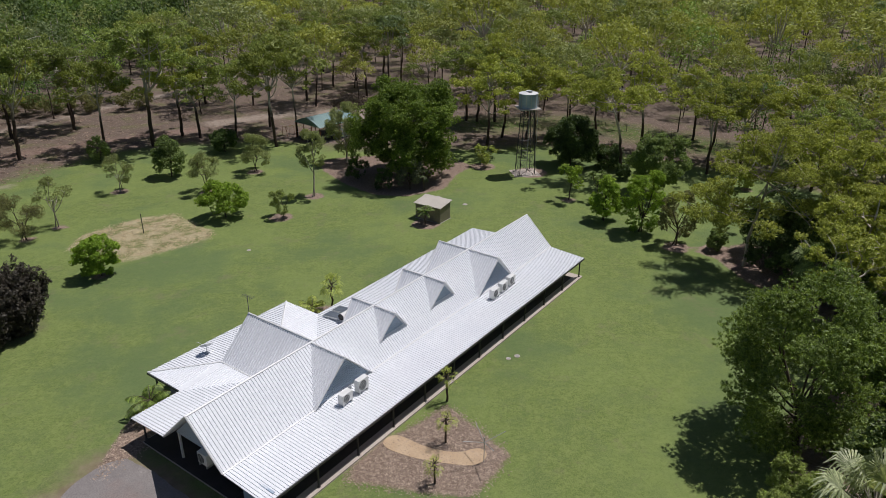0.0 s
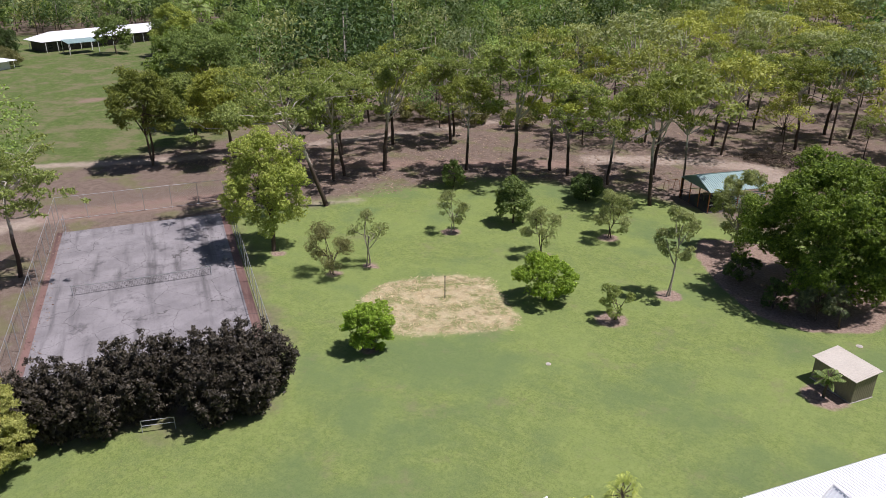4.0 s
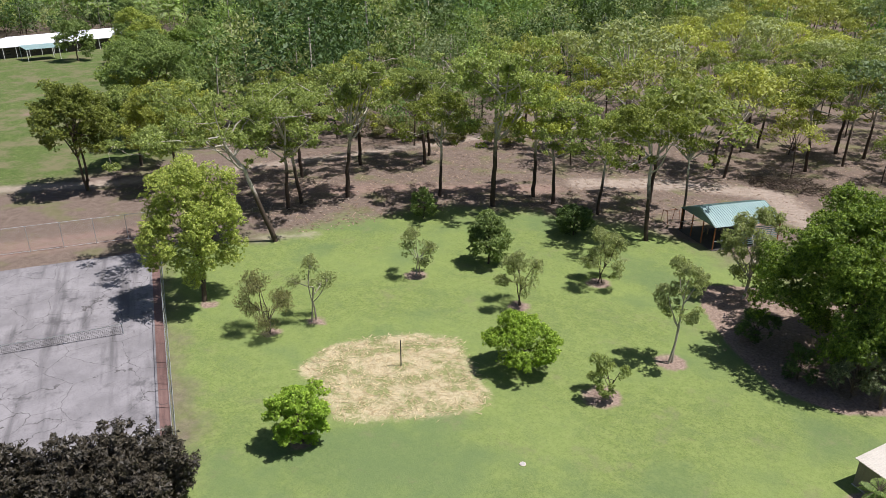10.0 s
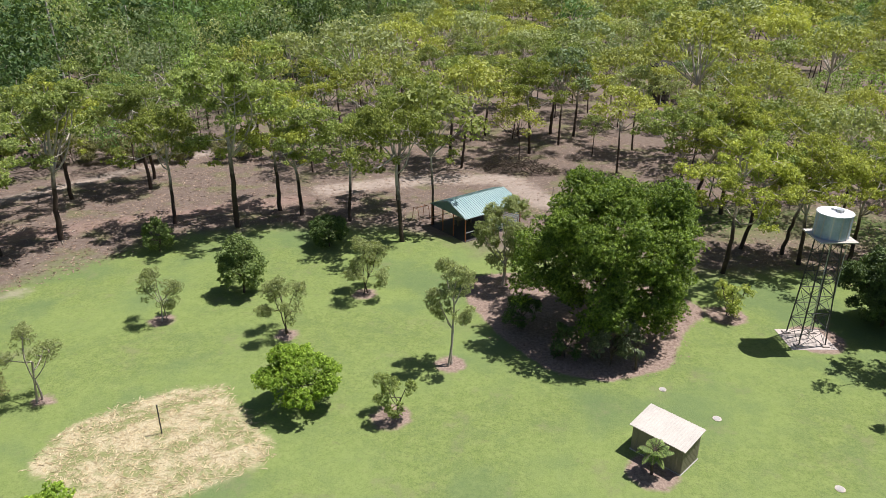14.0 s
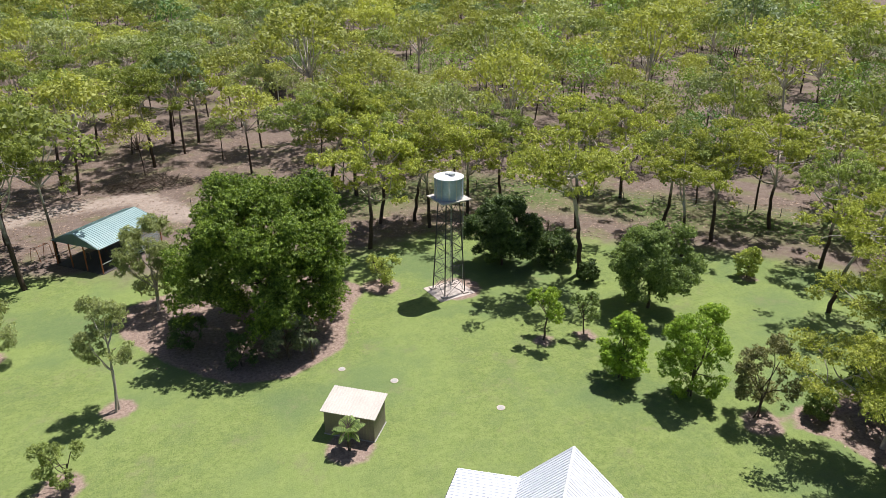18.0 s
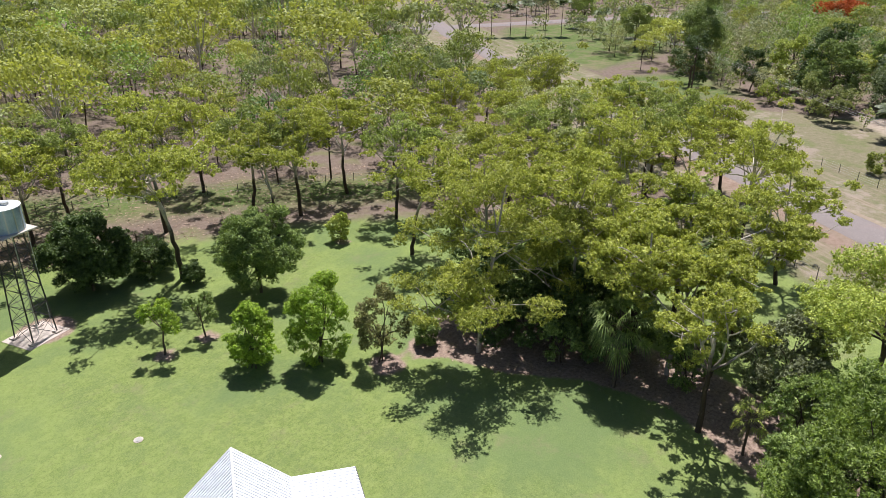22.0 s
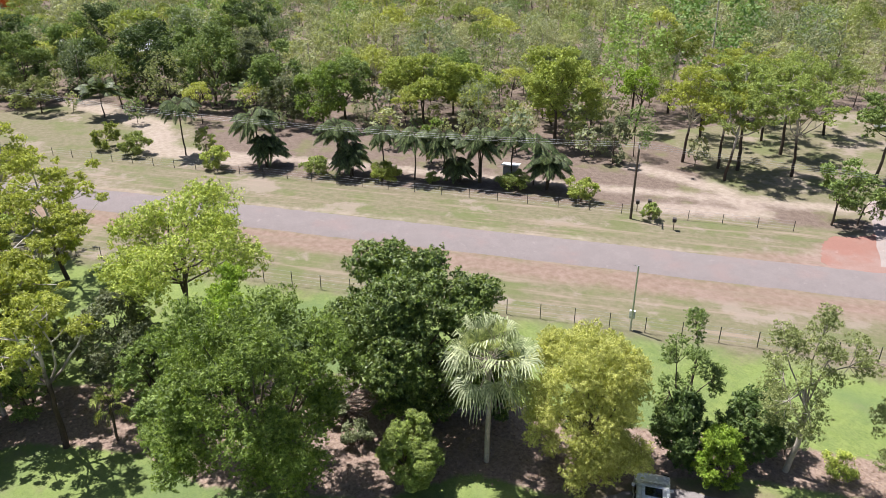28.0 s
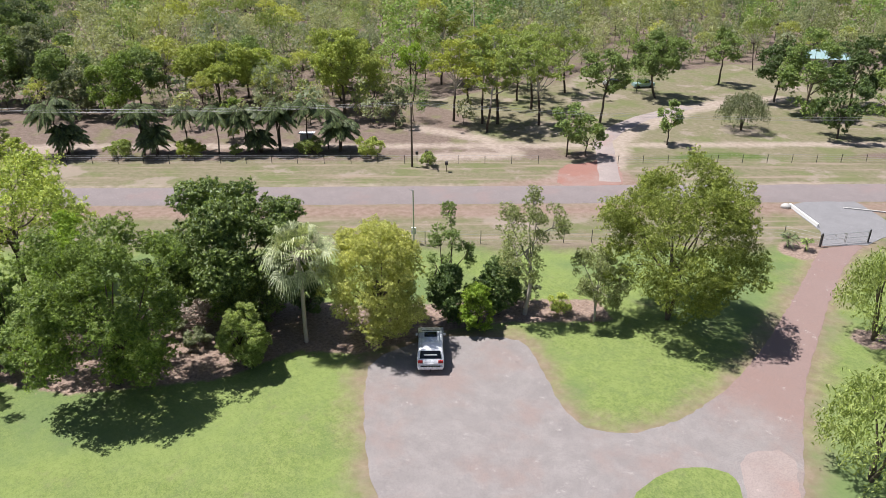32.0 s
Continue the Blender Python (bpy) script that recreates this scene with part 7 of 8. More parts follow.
for i, (x, y, h, r, leaf, z0) in enumerate((
        (32.6, -43.0, 6.4, 1.9, "leaf_mid", 0.15), (51.2, -66.5, 11.8, 5.4, "leaf_mid", 0.3), (46.2, -44.2, 12.0, 3.8, "leaf_mid", 0.4), (35.8, -81.0, 10.5, 4.8, "leaf_dark", 0.25), (27.8, -75.5, 13.5, 5.4, "leaf_mid", 0.06),
        (25.4, -88, 12, 5, "leaf_dark", 0.15), (15.0, -80.0, 11, 4.5, "leaf_mid", 0.12), (50.0, -86.0, 11, 3.6, "leaf_mid", 0.35), (18, -66, 9.5, 4.0, "leaf_dark", 0.1), (100, 70, 7, 3, "leaf_mid", 0.1))):
    plant("lane_tree", grow_bush(600 + i, h, r, z0, "ball", 0.9, 0.6, 0.45, 0.2, 1, 0.35), "bark", leaf, spot(x, y), "broad-leaved tree beside the far lane", "tree", "trees along the far lane")
plant("willow_bush", grow_weeping(620, 7.0, 3.6, 0.05, 0.4, 300, 18), "bark", "leaf_grey", spot(29.6, -58.8), "rounded weeping grey-green bush in the clearing", "bush")
for i, (x, y, h) in enumerate(((54.3, -26.7, 12.5), (56.8, -31.3, 12.0), (62.6, -26.9, 13.0), (64.5, -56.4, 13.0), (59.6, -42.1, 13.5), (85, -42.8, 14.0), (58.5, -29.5, 11.5), (70.5, -37, 12.5), (75, -51, 13), (66, -45, 12), (52, -36, 10.5))):
    copy_thing(gums[(i * 2 + 1) % 9], spot(x, y, 47 * i, 1.16 * h / 17.5))
for i, (x, y, h) in enumerate(((-221, 184, 14), (-215, 189, 13), (-188, 187, 12.5), (-193, 182, 9), (-180, 240, 14), (-240, 180, 13))):
    plant("coconut_palm", feather_palm(680 + i, h, 5.2, 20, 16, 1, 0.75), "bark_pale", "leaf_mid", spot(x, y), "tall palm with arching fronds beyond the field", "palm", "palms beyond the field")
for i, (x, y, h, r) in enumerate(((120.5, 47.5, 6.5, 4.2), (131.0, 36.0, 8.5, 4.0), (152, 52, 9.0, 3.8), (190.5, 155, 11, 3.2), (194, 150, 12, 3.2), (186, 158, 10, 3.2), (197, 146, 11, 3.2), (205, 129, 9, 3.2), (209, 126, 10, 3.2), (200, 134, 9, 3.2), (183, 163, 10, 3), (178, 100, 7, 2.8))):
    plant("date_palm", feather_palm(640 + i, h, r, 22, 22, 1, 0.7), "bark", "leaf_feather", spot(x, y), "large spreading feather palm among the trees", "palm", "large palms beyond the road")
plant("poinciana", grow_bush(650, 9.5, 7.5, 0.35, "flat", 1.0, 0.6, 0.5, 0.1, 1, 0.2), "bark", "leaf_orange", spot(262, 78), "flat-topped tree covered in orange blossom", "tree")
plant("poinciana", grow_bush(651, 6.5, 4.0, 0.3, "flat", 0.8, 0.5, 0.5, 0.1, 1, 0.5), "bark", "leaf_russet", spot(146, 88), "small tree with orange tinted flowers", "tree")
for i, (x, y, h, r) in enumerate(((-210, 120, 5, 5), (-84, 131, 3.6, 3.4), (-77, 134, 4.0, 3.6), (-70, 136, 3.4, 3.4), (-61, 138, 3.8, 3.4))):
    plant("dry_thicket", grow_bush(660 + i, h, r, 0.03, "ball", 0.7, 0.5, 0.2, -0.4, 3, 0.4), "dead", "leaf_russet", spot(x, y), "dry brown thicket at the field's edge", "bush")
for i, (x, y, h, r, leaf) in enumerate(((-96.0, 85.9, 14.5, 5.4, "leaf_olive"), (-100.0, 97.5, 12, 5.2, "leaf_gum_b"), (-88.0, 95.0, 14.0, 6.2, "leaf_gum"), (-109, 108, 18, 7.8, "leaf_mid"), (-205, 150, 12, 5, "leaf_mid"), (-188, 158, 16, 6.5, "leaf_mid"), (-175, 150, 15, 6, "leaf_lime"), (-214, 122, 10, 5, "leaf_dark"), (-139, 124, 14, 6.5, "leaf_fresh"), (-132, 133, 15.5, 6.5, "leaf_fresh"), (-124, 127, 11, 5, "leaf_mid"), (-150, 150, 15, 6.5, "leaf_mid"), (-136, 138, 15, 6, "leaf_mid"), (-105, 126, 9, 4, "leaf_grey"), (-92, 118, 8, 4, "leaf_mid"))):
    plant("field_tree", grow_bush(670 + i, h, r, 0.32 if i < 4 else 0.12, "ball", 1.0, 0.40 if i < 4 else 0.62, 0.45, 0.2, 2 if i < 4 else 1, 0.2), "bark", leaf, spot(x, y), "leafy tree at the edge of the field", "tree", "trees round the field")


# ---- dead branches, log pile, straw, bark chips ----
def brush(name, x, y, rx, ry, h, n, seed, label, mat="dead"):
    p = Plant(seed)
    g = p.g
    for _ in range(n):
        a, rr = g.uniform(0, 6.28), g.uniform(0, 1) ** 0.5
        q = np.array([rx * rr * math.cos(a), ry * rr * math.sin(a), 0.05 + g.uniform(0, 1) * h * (1.1 - rr)])
        d = unit(g.normal(size=3) * [1, 1, 0.3]) * g.uniform(0.6, 1.6)
        e = q + d
        e[2] = max(0.05, e[2])
        p.limb(q, e, g.uniform(0.025, 0.08), 0.012, 0.15, 4, 4)
    ob = tagged(new(name, p.trunk_mesh(M[mat], name)), label, "brush pile", "", "stuff")
    ob.location = (x, y, 0)
    return ob


brush("brush_heap", -17.6, 141.3, 6.0, 2.6, 2.4, 620, 700, "heap of dead brown branches", "bark")
brush("brush_pile", 29.4, 30.4, 2.5, 2.0, 2.1, 230, 701, "tangle of bare dead branches in the bed")
brush("fallen_twigs", -70.0, 100.0, 10, 8, 0.15, 60, 702, "fallen sticks on the leaf litter")


def flecks(name, ring, n, long, wide, mat, label, seed, lift=0.03):
    """Loose flat bits strewn over a ring."""
    g = np.random.default_rng(seed)
    r = np.array(ring)
    lo, hi = r.min(0), r.max(0)
    q = g.uniform(lo, hi, (n * 3, 2))
    q = q[sd_ring(q, ring) + g.normal(0, 0.35, len(q)) > 0][:n]
    p = Plant(seed)
    c = np.c_[q, g.uniform(0.01, lift, len(q))]
    a = g.uniform(0, 6.28, len(q))
    s = g.uniform(0.6, 1.4, (len(q), 1))
    u = np.stack([np.cos(a), np.sin(a), g.normal(0, 0.15, len(q))], 1) * long * s / 2
    w = np.stack([-np.sin(a), np.cos(a), g.normal(0, 0.3, len(q))], 1) * wide * s / 2
    v = np.stack([c - u, c + w, c + u, c - w], 1)
    v[..., 2] = np.maximum(v[..., 2], 0.006)
    return tagged(new(name, mesh_np(name, v.reshape(-1, 3), np.arange(len(v) * 4).reshape(-1, 4), mat)), label, "litter", "", "stuff")


M["straw"] = foliage("straw_bits", (0.42, 0.33, 0.18), (0.60, 0.50, 0.33), 0.1)
M["chips"] = foliage("bark_chips", (0.27, 0.200, 0.148), (0.46, 0.360, 0.280), 0.0)
M["litter"] = foliage("dry_leaves", (0.16, 0.10, 0.07), (0.36, 0.27, 0.20), 0.05)
flecks("straw_litter", STRAW, 3400, 0.45, 0.05, M["straw"], "loose pale straw strewn on the lawn", 710, 0.06)
flecks("bark_litter", GROVE, 9000, 0.22, 0.09, M["litter"], "dry leaves on the grove's mulch", 711)
flecks("bark_litter", WEST_BED, 1800, 0.16, 0.08, M["chips"], "pale bark chips beside the carport", 716)
flecks("bark_litter", BIG_BED, 3500, 0.2, 0.09, M["litter"], "dry leaves on the mulch bed", 712)
flecks("bark_litter", HOUSE_BED, 14000, 0.12, 0.06, M["chips"], "bark chips in the garden bed", 713)
flecks("court_litter", [on_court(-17, 8.4), on_court(21, 8.4), on_court(21, 9.6), on_court(-17, 9.6)], 1600, 0.22, 0.1, M["litter"], "dry leaves along the court fence", 714, 0.09)
flecks("forest_litter", [(-95, 88), (-60, 92), (-50, 112), (-20, 120), (10, 114), (60, 92), (70, 100), (20, 150), (-20, 175), (-80, 130)], 26000, 0.4, 0.12, M["litter"], "dry leaves and bark on the forest floor", 715, 0.05)


# ---- parked car ----
def car(m):
    ob = thing("car", m, "silver estate four-wheel drive parked on the gravel", "car")
    prof = [(-2.42, 0.45), (-2.45, 0.75), (-2.40, 1.08), (-2.22, 1.16), (-1.98, 1.66), (-1.75, 1.78), (-0.5, 1.83), (0.35, 1.78), (0.62, 1.70), (1.28, 1.16),
            (2.05, 1.06), (2.38, 0.92), (2.46, 0.62), (2.42, 0.38), (1.9, 0.34), (-1.9, 0.34)]
    bm = bmesh.new()
    rows = []
    for y, tuck in ((-0.965, 1.0), (-0.90, 0.55), (-0.55, 0.0), (0.55, 0.0), (0.90, 0.55), (0.965, 1.0)):
        rows.append([bm.verts.new((x * (1 - 0.03 * tuck), y - math.copysign(0.11, y) * max(0, (z - 1.1) / 0.7) * (tuck > 0), z - 0.05 * tuck * (z > 1.0))) for x, z in prof])
    for a, b in zip(rows, rows[1:]):
        for i in range(len(prof)):
            j = (i + 1) % len(prof)
            bm.faces.new((a[i], a[j], b[j], b[i]))
    bm.faces.new(rows[0][::-1])
    bm.faces.new(rows[-1])
    bmesh.ops.recalc_face_normals(bm, faces=bm.faces)
    bmesh.ops.bevel(bm, geom=[e for e in bm.edges if e.calc_face_angle(0) > 0.6], offset=0.03, segments=2, affect="EDGES")
    for f in bm.faces:
        f.smooth = True
    body = part("body", bm, M["car_paint"], ob)

    def slab(name, pts, mat, parent, out):
        b = bmesh.new()
        f = b.faces.new([b.verts.new(Vector(p) + Vector(out)) for p in pts])
        bmesh.ops.solidify(b, geom=[f], thickness=0.012)
        return part(name, b, mat, parent)
    slab("rear_window", [(-2.22, -0.78, 1.17), (-2.22, 0.78, 1.17), (-1.98, 0.70, 1.68), (-1.98, -0.70, 1.68)], M["glass"], body, (-0.035, 0, 0.02))
    slab("windscreen", [(1.26, -0.74, 1.19), (1.26, 0.74, 1.19), (0.66, 0.62, 1.68), (0.66, -0.62, 1.68)], M["glass"], body, (0.035, 0, 0.03))
    slab("sunroof", [(0.25, -0.45, 1.80), (0.25, 0.45, 1.80), (-0.45, 0.45, 1.835), (-0.45, -0.45, 1.835)], M["glass"], body, (0, 0, 0.02))
    for s in (-1, 1):
        for x0, x1 in ((-1.85, -0.95), (-0.9, 0.0), (0.05, 0.95)):
            slab("side_window", [(x0, s * 0.955, 1.16), (x1, s * 0.955, 1.16), (min(x1, 0.55) - 0.05, s * 0.885, 1.62), (x0 + 0.08, s * 0.885, 1.62)], M["glass"], body, (0, s * 0.012, 0))
        part("roof_rail", rod(rod(rod(bmesh.new(), (-1.7, s * 0.62, 1.86), (0.3, s * 0.62, 1.86), 0.022), (-1.6, s * 0.62, 1.76), (-1.6, s * 0.62, 1.86), 0.02), (0.2, s * 0.62, 1.76), (0.2, s * 0.62, 1.86), 0.02), M["galv"], ob)
        part("tail_light", fresh(((-2.46, s * 0.72 - 0.17, 0.92), (-2.34, s * 0.72 + 0.17, 1.12), None, 0.02)), M["red_lens"], ob, "red tail light")
        part("headlight", fresh(((2.2, s * 0.72 - 0.18, 0.78), (2.43, s * 0.72 + 0.18, 0.93), None, 0.03)), M["glass"], ob)
        part("door_mirror", fresh(((0.85, s * 1.03 - 0.09, 1.12), (0.98, s * 1.03 + 0.09, 1.28), None, 0.03)), M["car_paint"], ob)
        for x in (-1.45, 1.45):
            wh = part("wheel", rod(bmesh.new(), (x, s * 0.72, 0.37), (x, s * 0.975, 0.37), 0.37, 24), M["black"], ob)
            part("rim", rod(bmesh.new(), (x, s * 0.96, 0.37), (x, s * 0.985, 0.37), 0.23, 16), M["galv"], wh)
    part("rear_bumper", fresh(((-2.52, -0.9, 0.42), (-2.3, 0.9, 0.66), None, 0.05)), M["car_paint"], ob)
    part("bumper_trim", fresh(((-2.53, -0.7, 0.66), (-2.4, 0.7, 0.72))), M["black"], ob)
    part("tow_bar", rod(bmesh.new(), (-2.45, 0, 0.42), (-2.68, 0, 0.42), 0.03), M["black"], ob)
    part("number_plate", fresh(((-2.475, -0.22, 0.80), (-2.45, 0.22, 0.90))), M["white"], ob, "white plate with a plain bar")
    part("window_sticker", fresh(((-2.19, -0.46, 1.40), (-2.165, 0.46, 1.50))), M["white"], ob, "white lettering bar on the rear glass")
    return ob


car(pose(11.95, 18.55, 0.02, 0, 0, -39) @ Matrix.Scale(1.05, 4))
for i, (x, y, r, c) in enumerate(((62, -68, 20, "car_paint"), (58, -72, 60, "teal"))):
    v = thing("far_vehicle", pose(x, y, 0, 0, 0, r), "small vehicle parked under distant trees", "car", "vehicles by the lane")
    part("body", fresh(((-2.1, -0.85, 0.35), (2.1, 0.85, 1.0), None, 0.12)), M[c], v)
    part("cabin", fresh(((-1.2, -0.75, 0.98), (0.9, 0.75, 1.55), None, 0.15)), M["glass"], v)
    for sx in (-1.3, 1.3):
        for sy in (-0.8, 0.8):
            part("wheel", rod(bmesh.new(), (sx, sy - 0.08, 0.33), (sx, sy + 0.08, 0.33), 0.33, 14), M["black"], v)


# ---- woods: everything that nobody could count ----
def wood_tree(seed, cards_, size, boughs, kind):
    """A low-cost tree 14 m high: 'gum' with a high dome on a bare bole, 'leafy' with a crown almost down to the ground."""
    p = Plant(seed)
    g = p.g
    H, R = 14.0, g.uniform(4.8, 6.4)
    top = np.array([*g.normal(0, 0.04 * H, 2), H * 0.8])
    p.limb((0, 0, 0), top, 0.18, 0.08, 0.04, 4, 4 if boughs else 3)
    n = 24 if kind == "gum" else 28
    for i in range(n):
        if kind == "gum":
            u = ((i + 0.4) / n) ** 0.55
            rr = R * 0.85 * u
            z = H * (0.95 - 0.24 * u * u + g.normal(0, 0.04))
            w = R * 0.27 * g.uniform(0.7, 1.3)
        else:
            cz = 1 - 1.75 * (i + 0.5) / n
            rr = R * 0.74 * math.sqrt(max(0.0, 1 - cz * cz)) * g.uniform(0.8, 1.12)
            z = H * (0.55 + 0.40 * cz + g.normal(0, 0.03))
            w = R * 0.31 * g.uniform(0.75, 1.25)
        a = i * 2.4 + g.normal(0, 0.3)
        e = np.array([rr * math.cos(a) + top[0] * 0.7, rr * math.sin(a) + top[1] * 0.7, z])
        if boughs and i % 2 == 0:
            p.limb(top * [0.7, 0.7, 0.62], e, 0.09, 0.03, 0.1, 4, 3)
        m = int(cards_ / n * (w / R / (0.275 if kind == "gum" else 0.315)) ** 2)
        d = unit(g.normal(size=(m, 3)) + [0, 0, 0.35])
        q = d * g.uniform(0.55, 1, (m, 1)) * [w, w, w * (0.6 if kind == "gum" else 0.8)]
        p.leaves(e + q, size, size * 0.62, 0.1, unit(d + [0, 0, 0.4]), 3.0)
    return p


def woods(name, pts, high, forms, leaf, label, seed):
    """Joins many low-cost trees into one trunk mesh and one crown mesh."""
    g = np.random.default_rng(seed)
    tv, tf, lv, tone, nt = [], [], [], [], 0
    for (x, y), h in zip(pts, high):
        f = forms[int(g.integers(len(forms)))]
        s = h / 14.0
        a = g.uniform(0, 6.28)
        r = np.array([[math.cos(a), math.sin(a), 0], [-math.sin(a), math.cos(a), 0], [0, 0, 1]]) * s
        w = g.uniform(0.85, 1.2)
        for v, q in zip(f[0], f[1]):
            tv.append(v @ r + [x, y, 0])
            tf.append(q - q.min() + nt)
            nt += len(v)
        lv.append((f[2] * [w, w, 1]) @ r + [x, y, 0])
        tone.append(np.full(len(f[2]), g.uniform(-1, 1), np.float32))
    if not lv:
        return
    ob = thing(name, pose(0, 0, 0), label, "woods", "", "stuff")
    part("trunks", mesh_np("trunks", np.concatenate(tv), np.concatenate(tf), M["bark_gum"], True), None, ob)
    v = np.concatenate(lv)
    me = mesh_np("crowns", v, np.arange(len(v)).reshape(-1, 3), M[leaf])
    me.attributes.new("tone", "FLOAT", "POINT").data.foreach_set("value", np.concatenate(tone))
    part("crowns", me, None, ob)


def forms_of(seed, count, cards_, size, boughs, kind):
    out = []
    for k in range(count):
        p = wood_tree(seed + k, cards_, size, boughs, kind)
        out.append((p.tv, p.tf, np.concatenate(p.lv).reshape(-1, 3)))
    return out


def scatter(seed, tries, lo, hi, room, allowed, near=1.0):
    """Trees of mixed height thrown at random, each kept clear of its neighbours."""
    g = np.random.default_rng(seed)
    d = np.sqrt(g.uniform(0, 1, tries)) * 425
    a = np.radians(g.uniform(-86, 166, tries))
    q = np.stack([-8 + d * np.sin(a), 41 + d * np.cos(a)], 1)
    h = lo + (hi - lo) * g.uniform(0, 1, tries) ** 1.2
    ok = allowed(q, g)
    for x, y in TAKEN:
        ok &= np.hypot(q[:, 0] - x, q[:, 1] - y) > 1.5 + h * 0.24 * near
    cells, keep = {}, []
    for i in np.flatnonzero(ok):
        x, y = q[i]
        cx, cy = int(x // 12), int(y // 12)
        r = h[i] * room
        if any((x - o[0]) ** 2 + (y - o[1]) ** 2 < (r + o[2]) ** 2 for u in (-1, 0, 1) for v in (-1, 0, 1) for o in cells.get((cx + u, cy + v), ())):
            continue
        cells.setdefault((cx, cy), []).append((x, y, r))
        keep.append(i)
    return q[keep], h[keep], d[keep]


def base_ground(q, g):
    r, n = along(q)
    ok = sd_ring(q, LAWN) < -3.5
    ok &= (n < 15) | (n > 55)
    ok &= ~((n < 18) & (r < 60) & (q[:, 1] < 60))
    ok &= sd_ring(q, FIELD) < -1
    ok &= sd_line(q, FAR_DRIVE, 5) < 0
    ok &= np.hypot(q[:, 0] + 229, q[:, 1] - 163) > 30
    ok &= np.hypot(q[:, 0] + 71, q[:, 1] - 60) > 34
    ok &= sd_ring(q, [(-100, 70), (-60, 90), (-48, 116), (-22, 122), (-8, 135), (-14, 144), (-40, 134), (-62, 128), (-75, 130), (-100, 112), (-125, 110), (-120, 70)]) < 0
    ok &= sd_ring(q, [(-12, 112), (40, 106), (62, 88), (58, 100), (38, 116), (20, 127), (-8, 128)]) < 0
    ok &= sd_ring(q, [(-26, 110), (0, 108), (-2, 131), (-22, 136)]) < 0
    ok &= ~((r > 182) & (r < 300) & (n > 10) & (n < 60))
    ok &= np.hypot(q[:, 0] - 176, q[:, 1] - 36) > 9
    ok &= sd_line(q, [(182, 194), (203, 181), (233, 163), (272, 137)], 9) < 0
    return ok


def tall_ground(q, g):
    ok = base_ground(q, g)
    open_wood = sd_ring(q, [rn(5, 50), rn(30, 85), rn(-10, 105), rn(-60, 120), rn(-110, 90), rn(-100, 40), rn(-20, 42)]) > 0
    ok &= ~open_wood | (g.uniform(0, 1, len(q)) < 0.02)
    ok &= sd_ring(q, [(104, 36), (96, 50), (112, 84), (165, 106), (160, 92), (132, 72), (124, 40)]) < 0
    ok &= sd_ring(q, [rn(-40, 40), rn(90, 40), rn(90, 64), rn(-40, 64)]) < 0
    ok &= sd_ring(q, [(172, 128), (190, 112), (228, 122), (285, 128), (290, 150), (195, 205), (178, 180)]) < 0
    north_thin = (q[:, 1] > 118) & (q[:, 1] < 172) & (q[:, 0] > -72) & (q[:, 0] < 2)
    return ok & (~north_thin | (g.uniform(0, 1, len(q)) < 0.12))


def low_ground(q, g):
    r, n = along(q)
    ok = base_ground(q, g) & (n > 62)
    ok &= sd_ring(q, [rn(5, 50), rn(30, 85), rn(-10, 105), rn(-60, 120), rn(-110, 90), rn(-100, 40), rn(-20, 42)]) < 0
    return ok & (np.hypot(q[:, 0] + 8, q[:, 1] - 41) < 260)


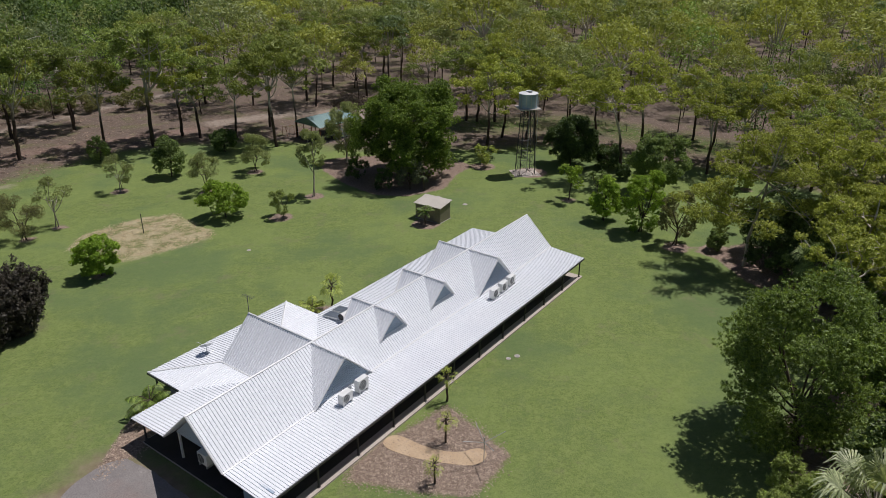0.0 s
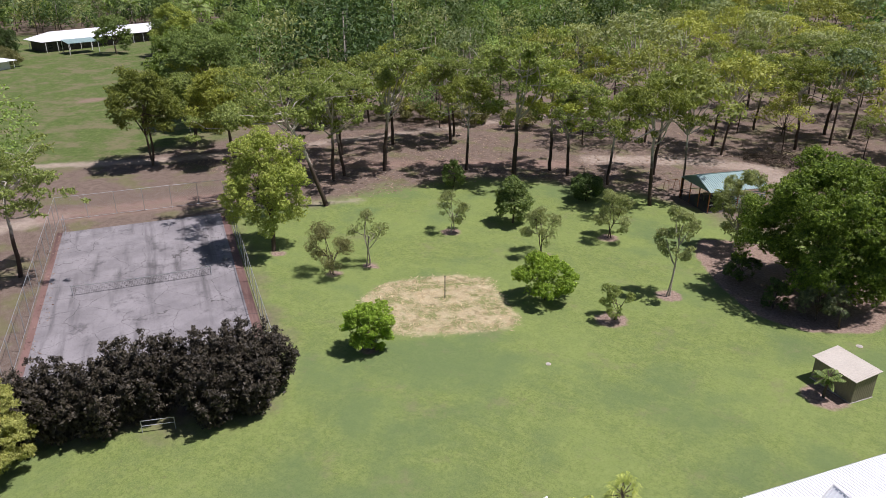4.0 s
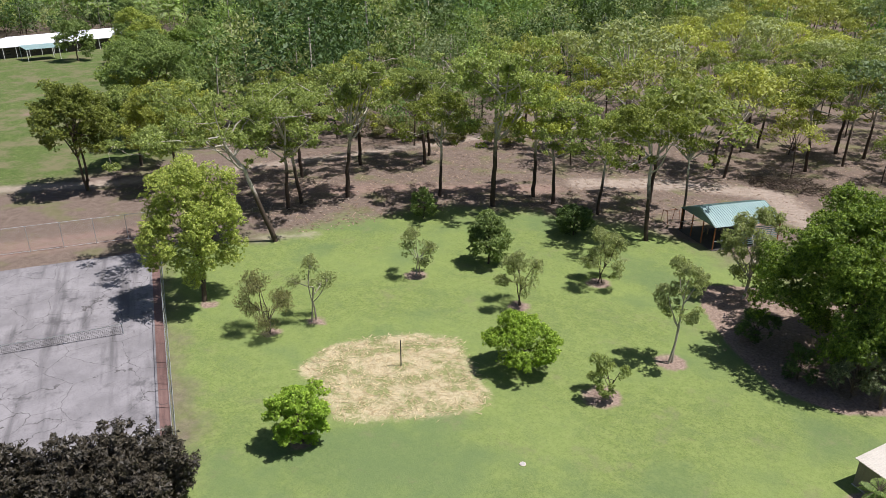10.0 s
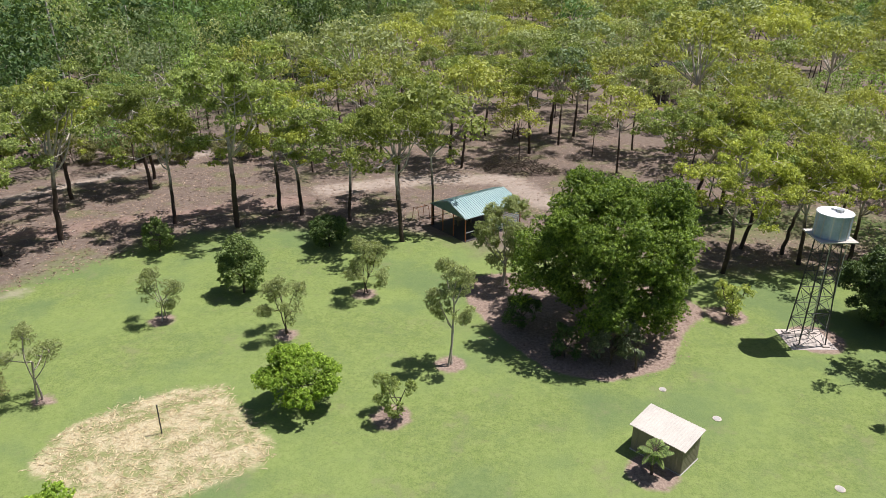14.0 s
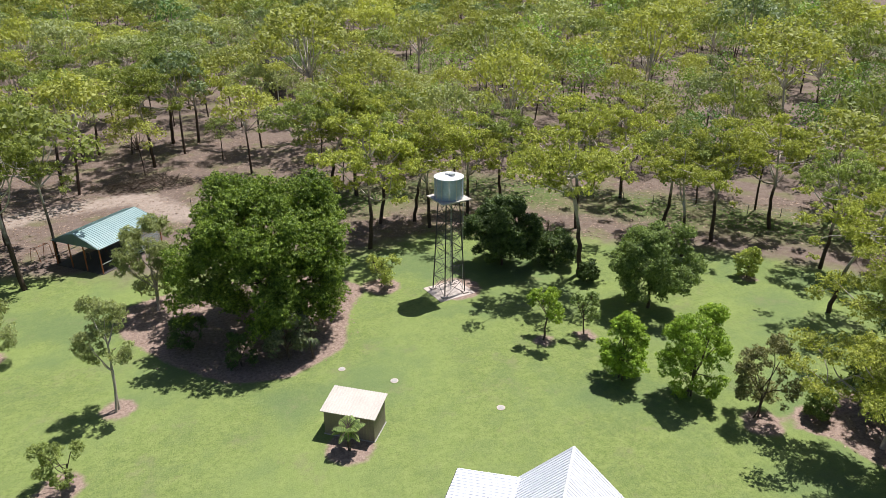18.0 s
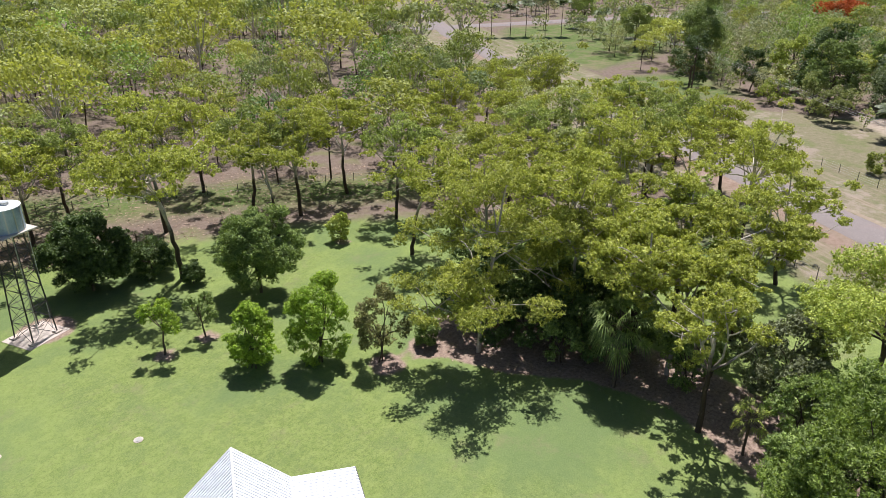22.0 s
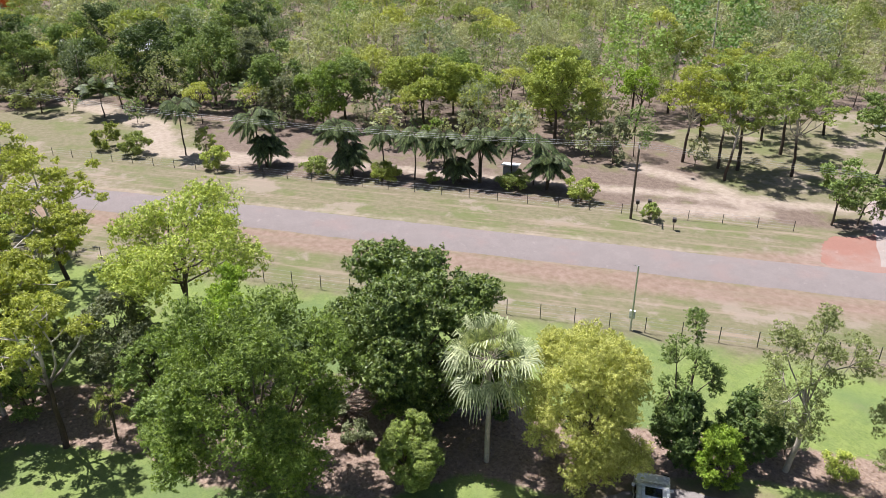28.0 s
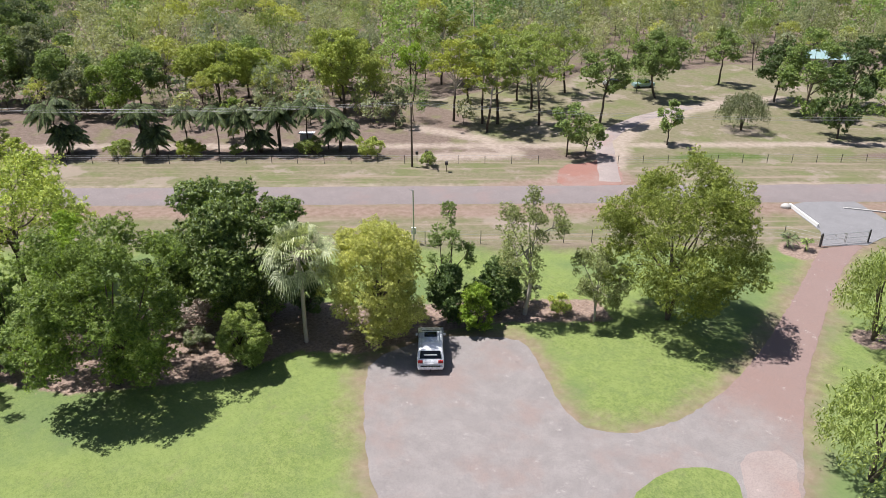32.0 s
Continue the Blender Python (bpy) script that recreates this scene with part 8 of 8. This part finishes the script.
g = np.random.default_rng(77)
Q, high, dist = scatter(78, 42000, 9.0, 17.5, 0.285, tall_ground)
far_side = along(Q)[1] > 50
west = (Q[:, 0] < -70) & ~far_side
high[far_side] *= 0.74
high *= 1 + 0.22 * np.sin(Q[:, 0] * 0.11 + 1.7 * np.sin(Q[:, 1] * 0.06)) * np.sin(Q[:, 1] * 0.13 + 0.8)
high[far_side] *= np.where(g.uniform(0, 1, far_side.sum()) < 0.22, 1.3, 0.95)
high[west] *= g.uniform(0.75, 1.5, west.sum())
high[~west] *= g.uniform(0.72, 1.22, (~west).sum())
rings = ((0, 150, 1700, 0.50), (150, 215, 1100, 0.63), (215, 300, 680, 0.84), (300, 430, 300, 1.3))
for i, (lo, hi, cards_, size) in enumerate(rings):
    band = (dist >= lo) & (dist < hi)
    forms = forms_of(800 + 20 * i, 8, cards_, size, i < 2, "gum")
    thick = forms_of(860 + 20 * i, 6, cards_, size, False, "leafy")
    fine_thick = forms_of(880 + 20 * i, 6, int(cards_ * 1.3), size * 0.88, False, "leafy")
    pick = g.uniform(0, 1, len(Q))
    for sel, use, leaf, label in (
            (~far_side & ~west & (pick < 0.6), forms, "wood_gum", "dense olive-green gum woodland"),
            (~far_side & ~west & (pick >= 0.6) & (pick < 0.92), forms, "wood_green", "dense green gum woodland"),
            (~far_side & ~west & (pick >= 0.92), thick, "wood_mid", "darker leafy trees among the gums"),
            (far_side & (pick < 0.45), fine_thick, "wood_grey", "grey-green woodland across the road"),
            (far_side & (pick >= 0.45) & (pick < 0.62), fine_thick, "wood_green", "mixed green woodland across the road"),
            (far_side & (pick >= 0.62) & (pick < 0.88), forms, "wood_gum", "taller olive gums across the road"),
            (far_side & (pick >= 0.88), fine_thick, "wood_mid", "darker green trees among the far scrub"),
            (west & (pick < 0.35), thick, "wood_mid", "leafy green woodland beyond the field"),
            (west & (pick >= 0.35) & (pick < 0.58), thick, "wood_green", "fresh green trees beyond the field"),
            (west & (pick >= 0.58), thick, "wood_dark", "dark green trees beyond the field")):
        part_of = band & sel
        woods("far_woods" if far_side[part_of].any() else "gum_woods", Q[part_of], high[part_of], use, leaf, label, 900 + i)
Ql, hl = scatter(79, 9000, 3.0, 6.5, 0.36, low_ground, 0.6)[:2]
pick = g.uniform(0, 1, len(Ql))
low_forms = forms_of(960, 6, 190, 1.7, False, "leafy")
for lo, hi, leaf, label in ((0, 0.65, "wood_grey", "grey-green scrub below the far woods"), (0.65, 1, "wood_green", "olive scrub below the far woods")):
    sel = (pick >= lo) & (pick < hi)
    woods("scrub", Ql[sel], hl[sel], low_forms, leaf, label, 970)
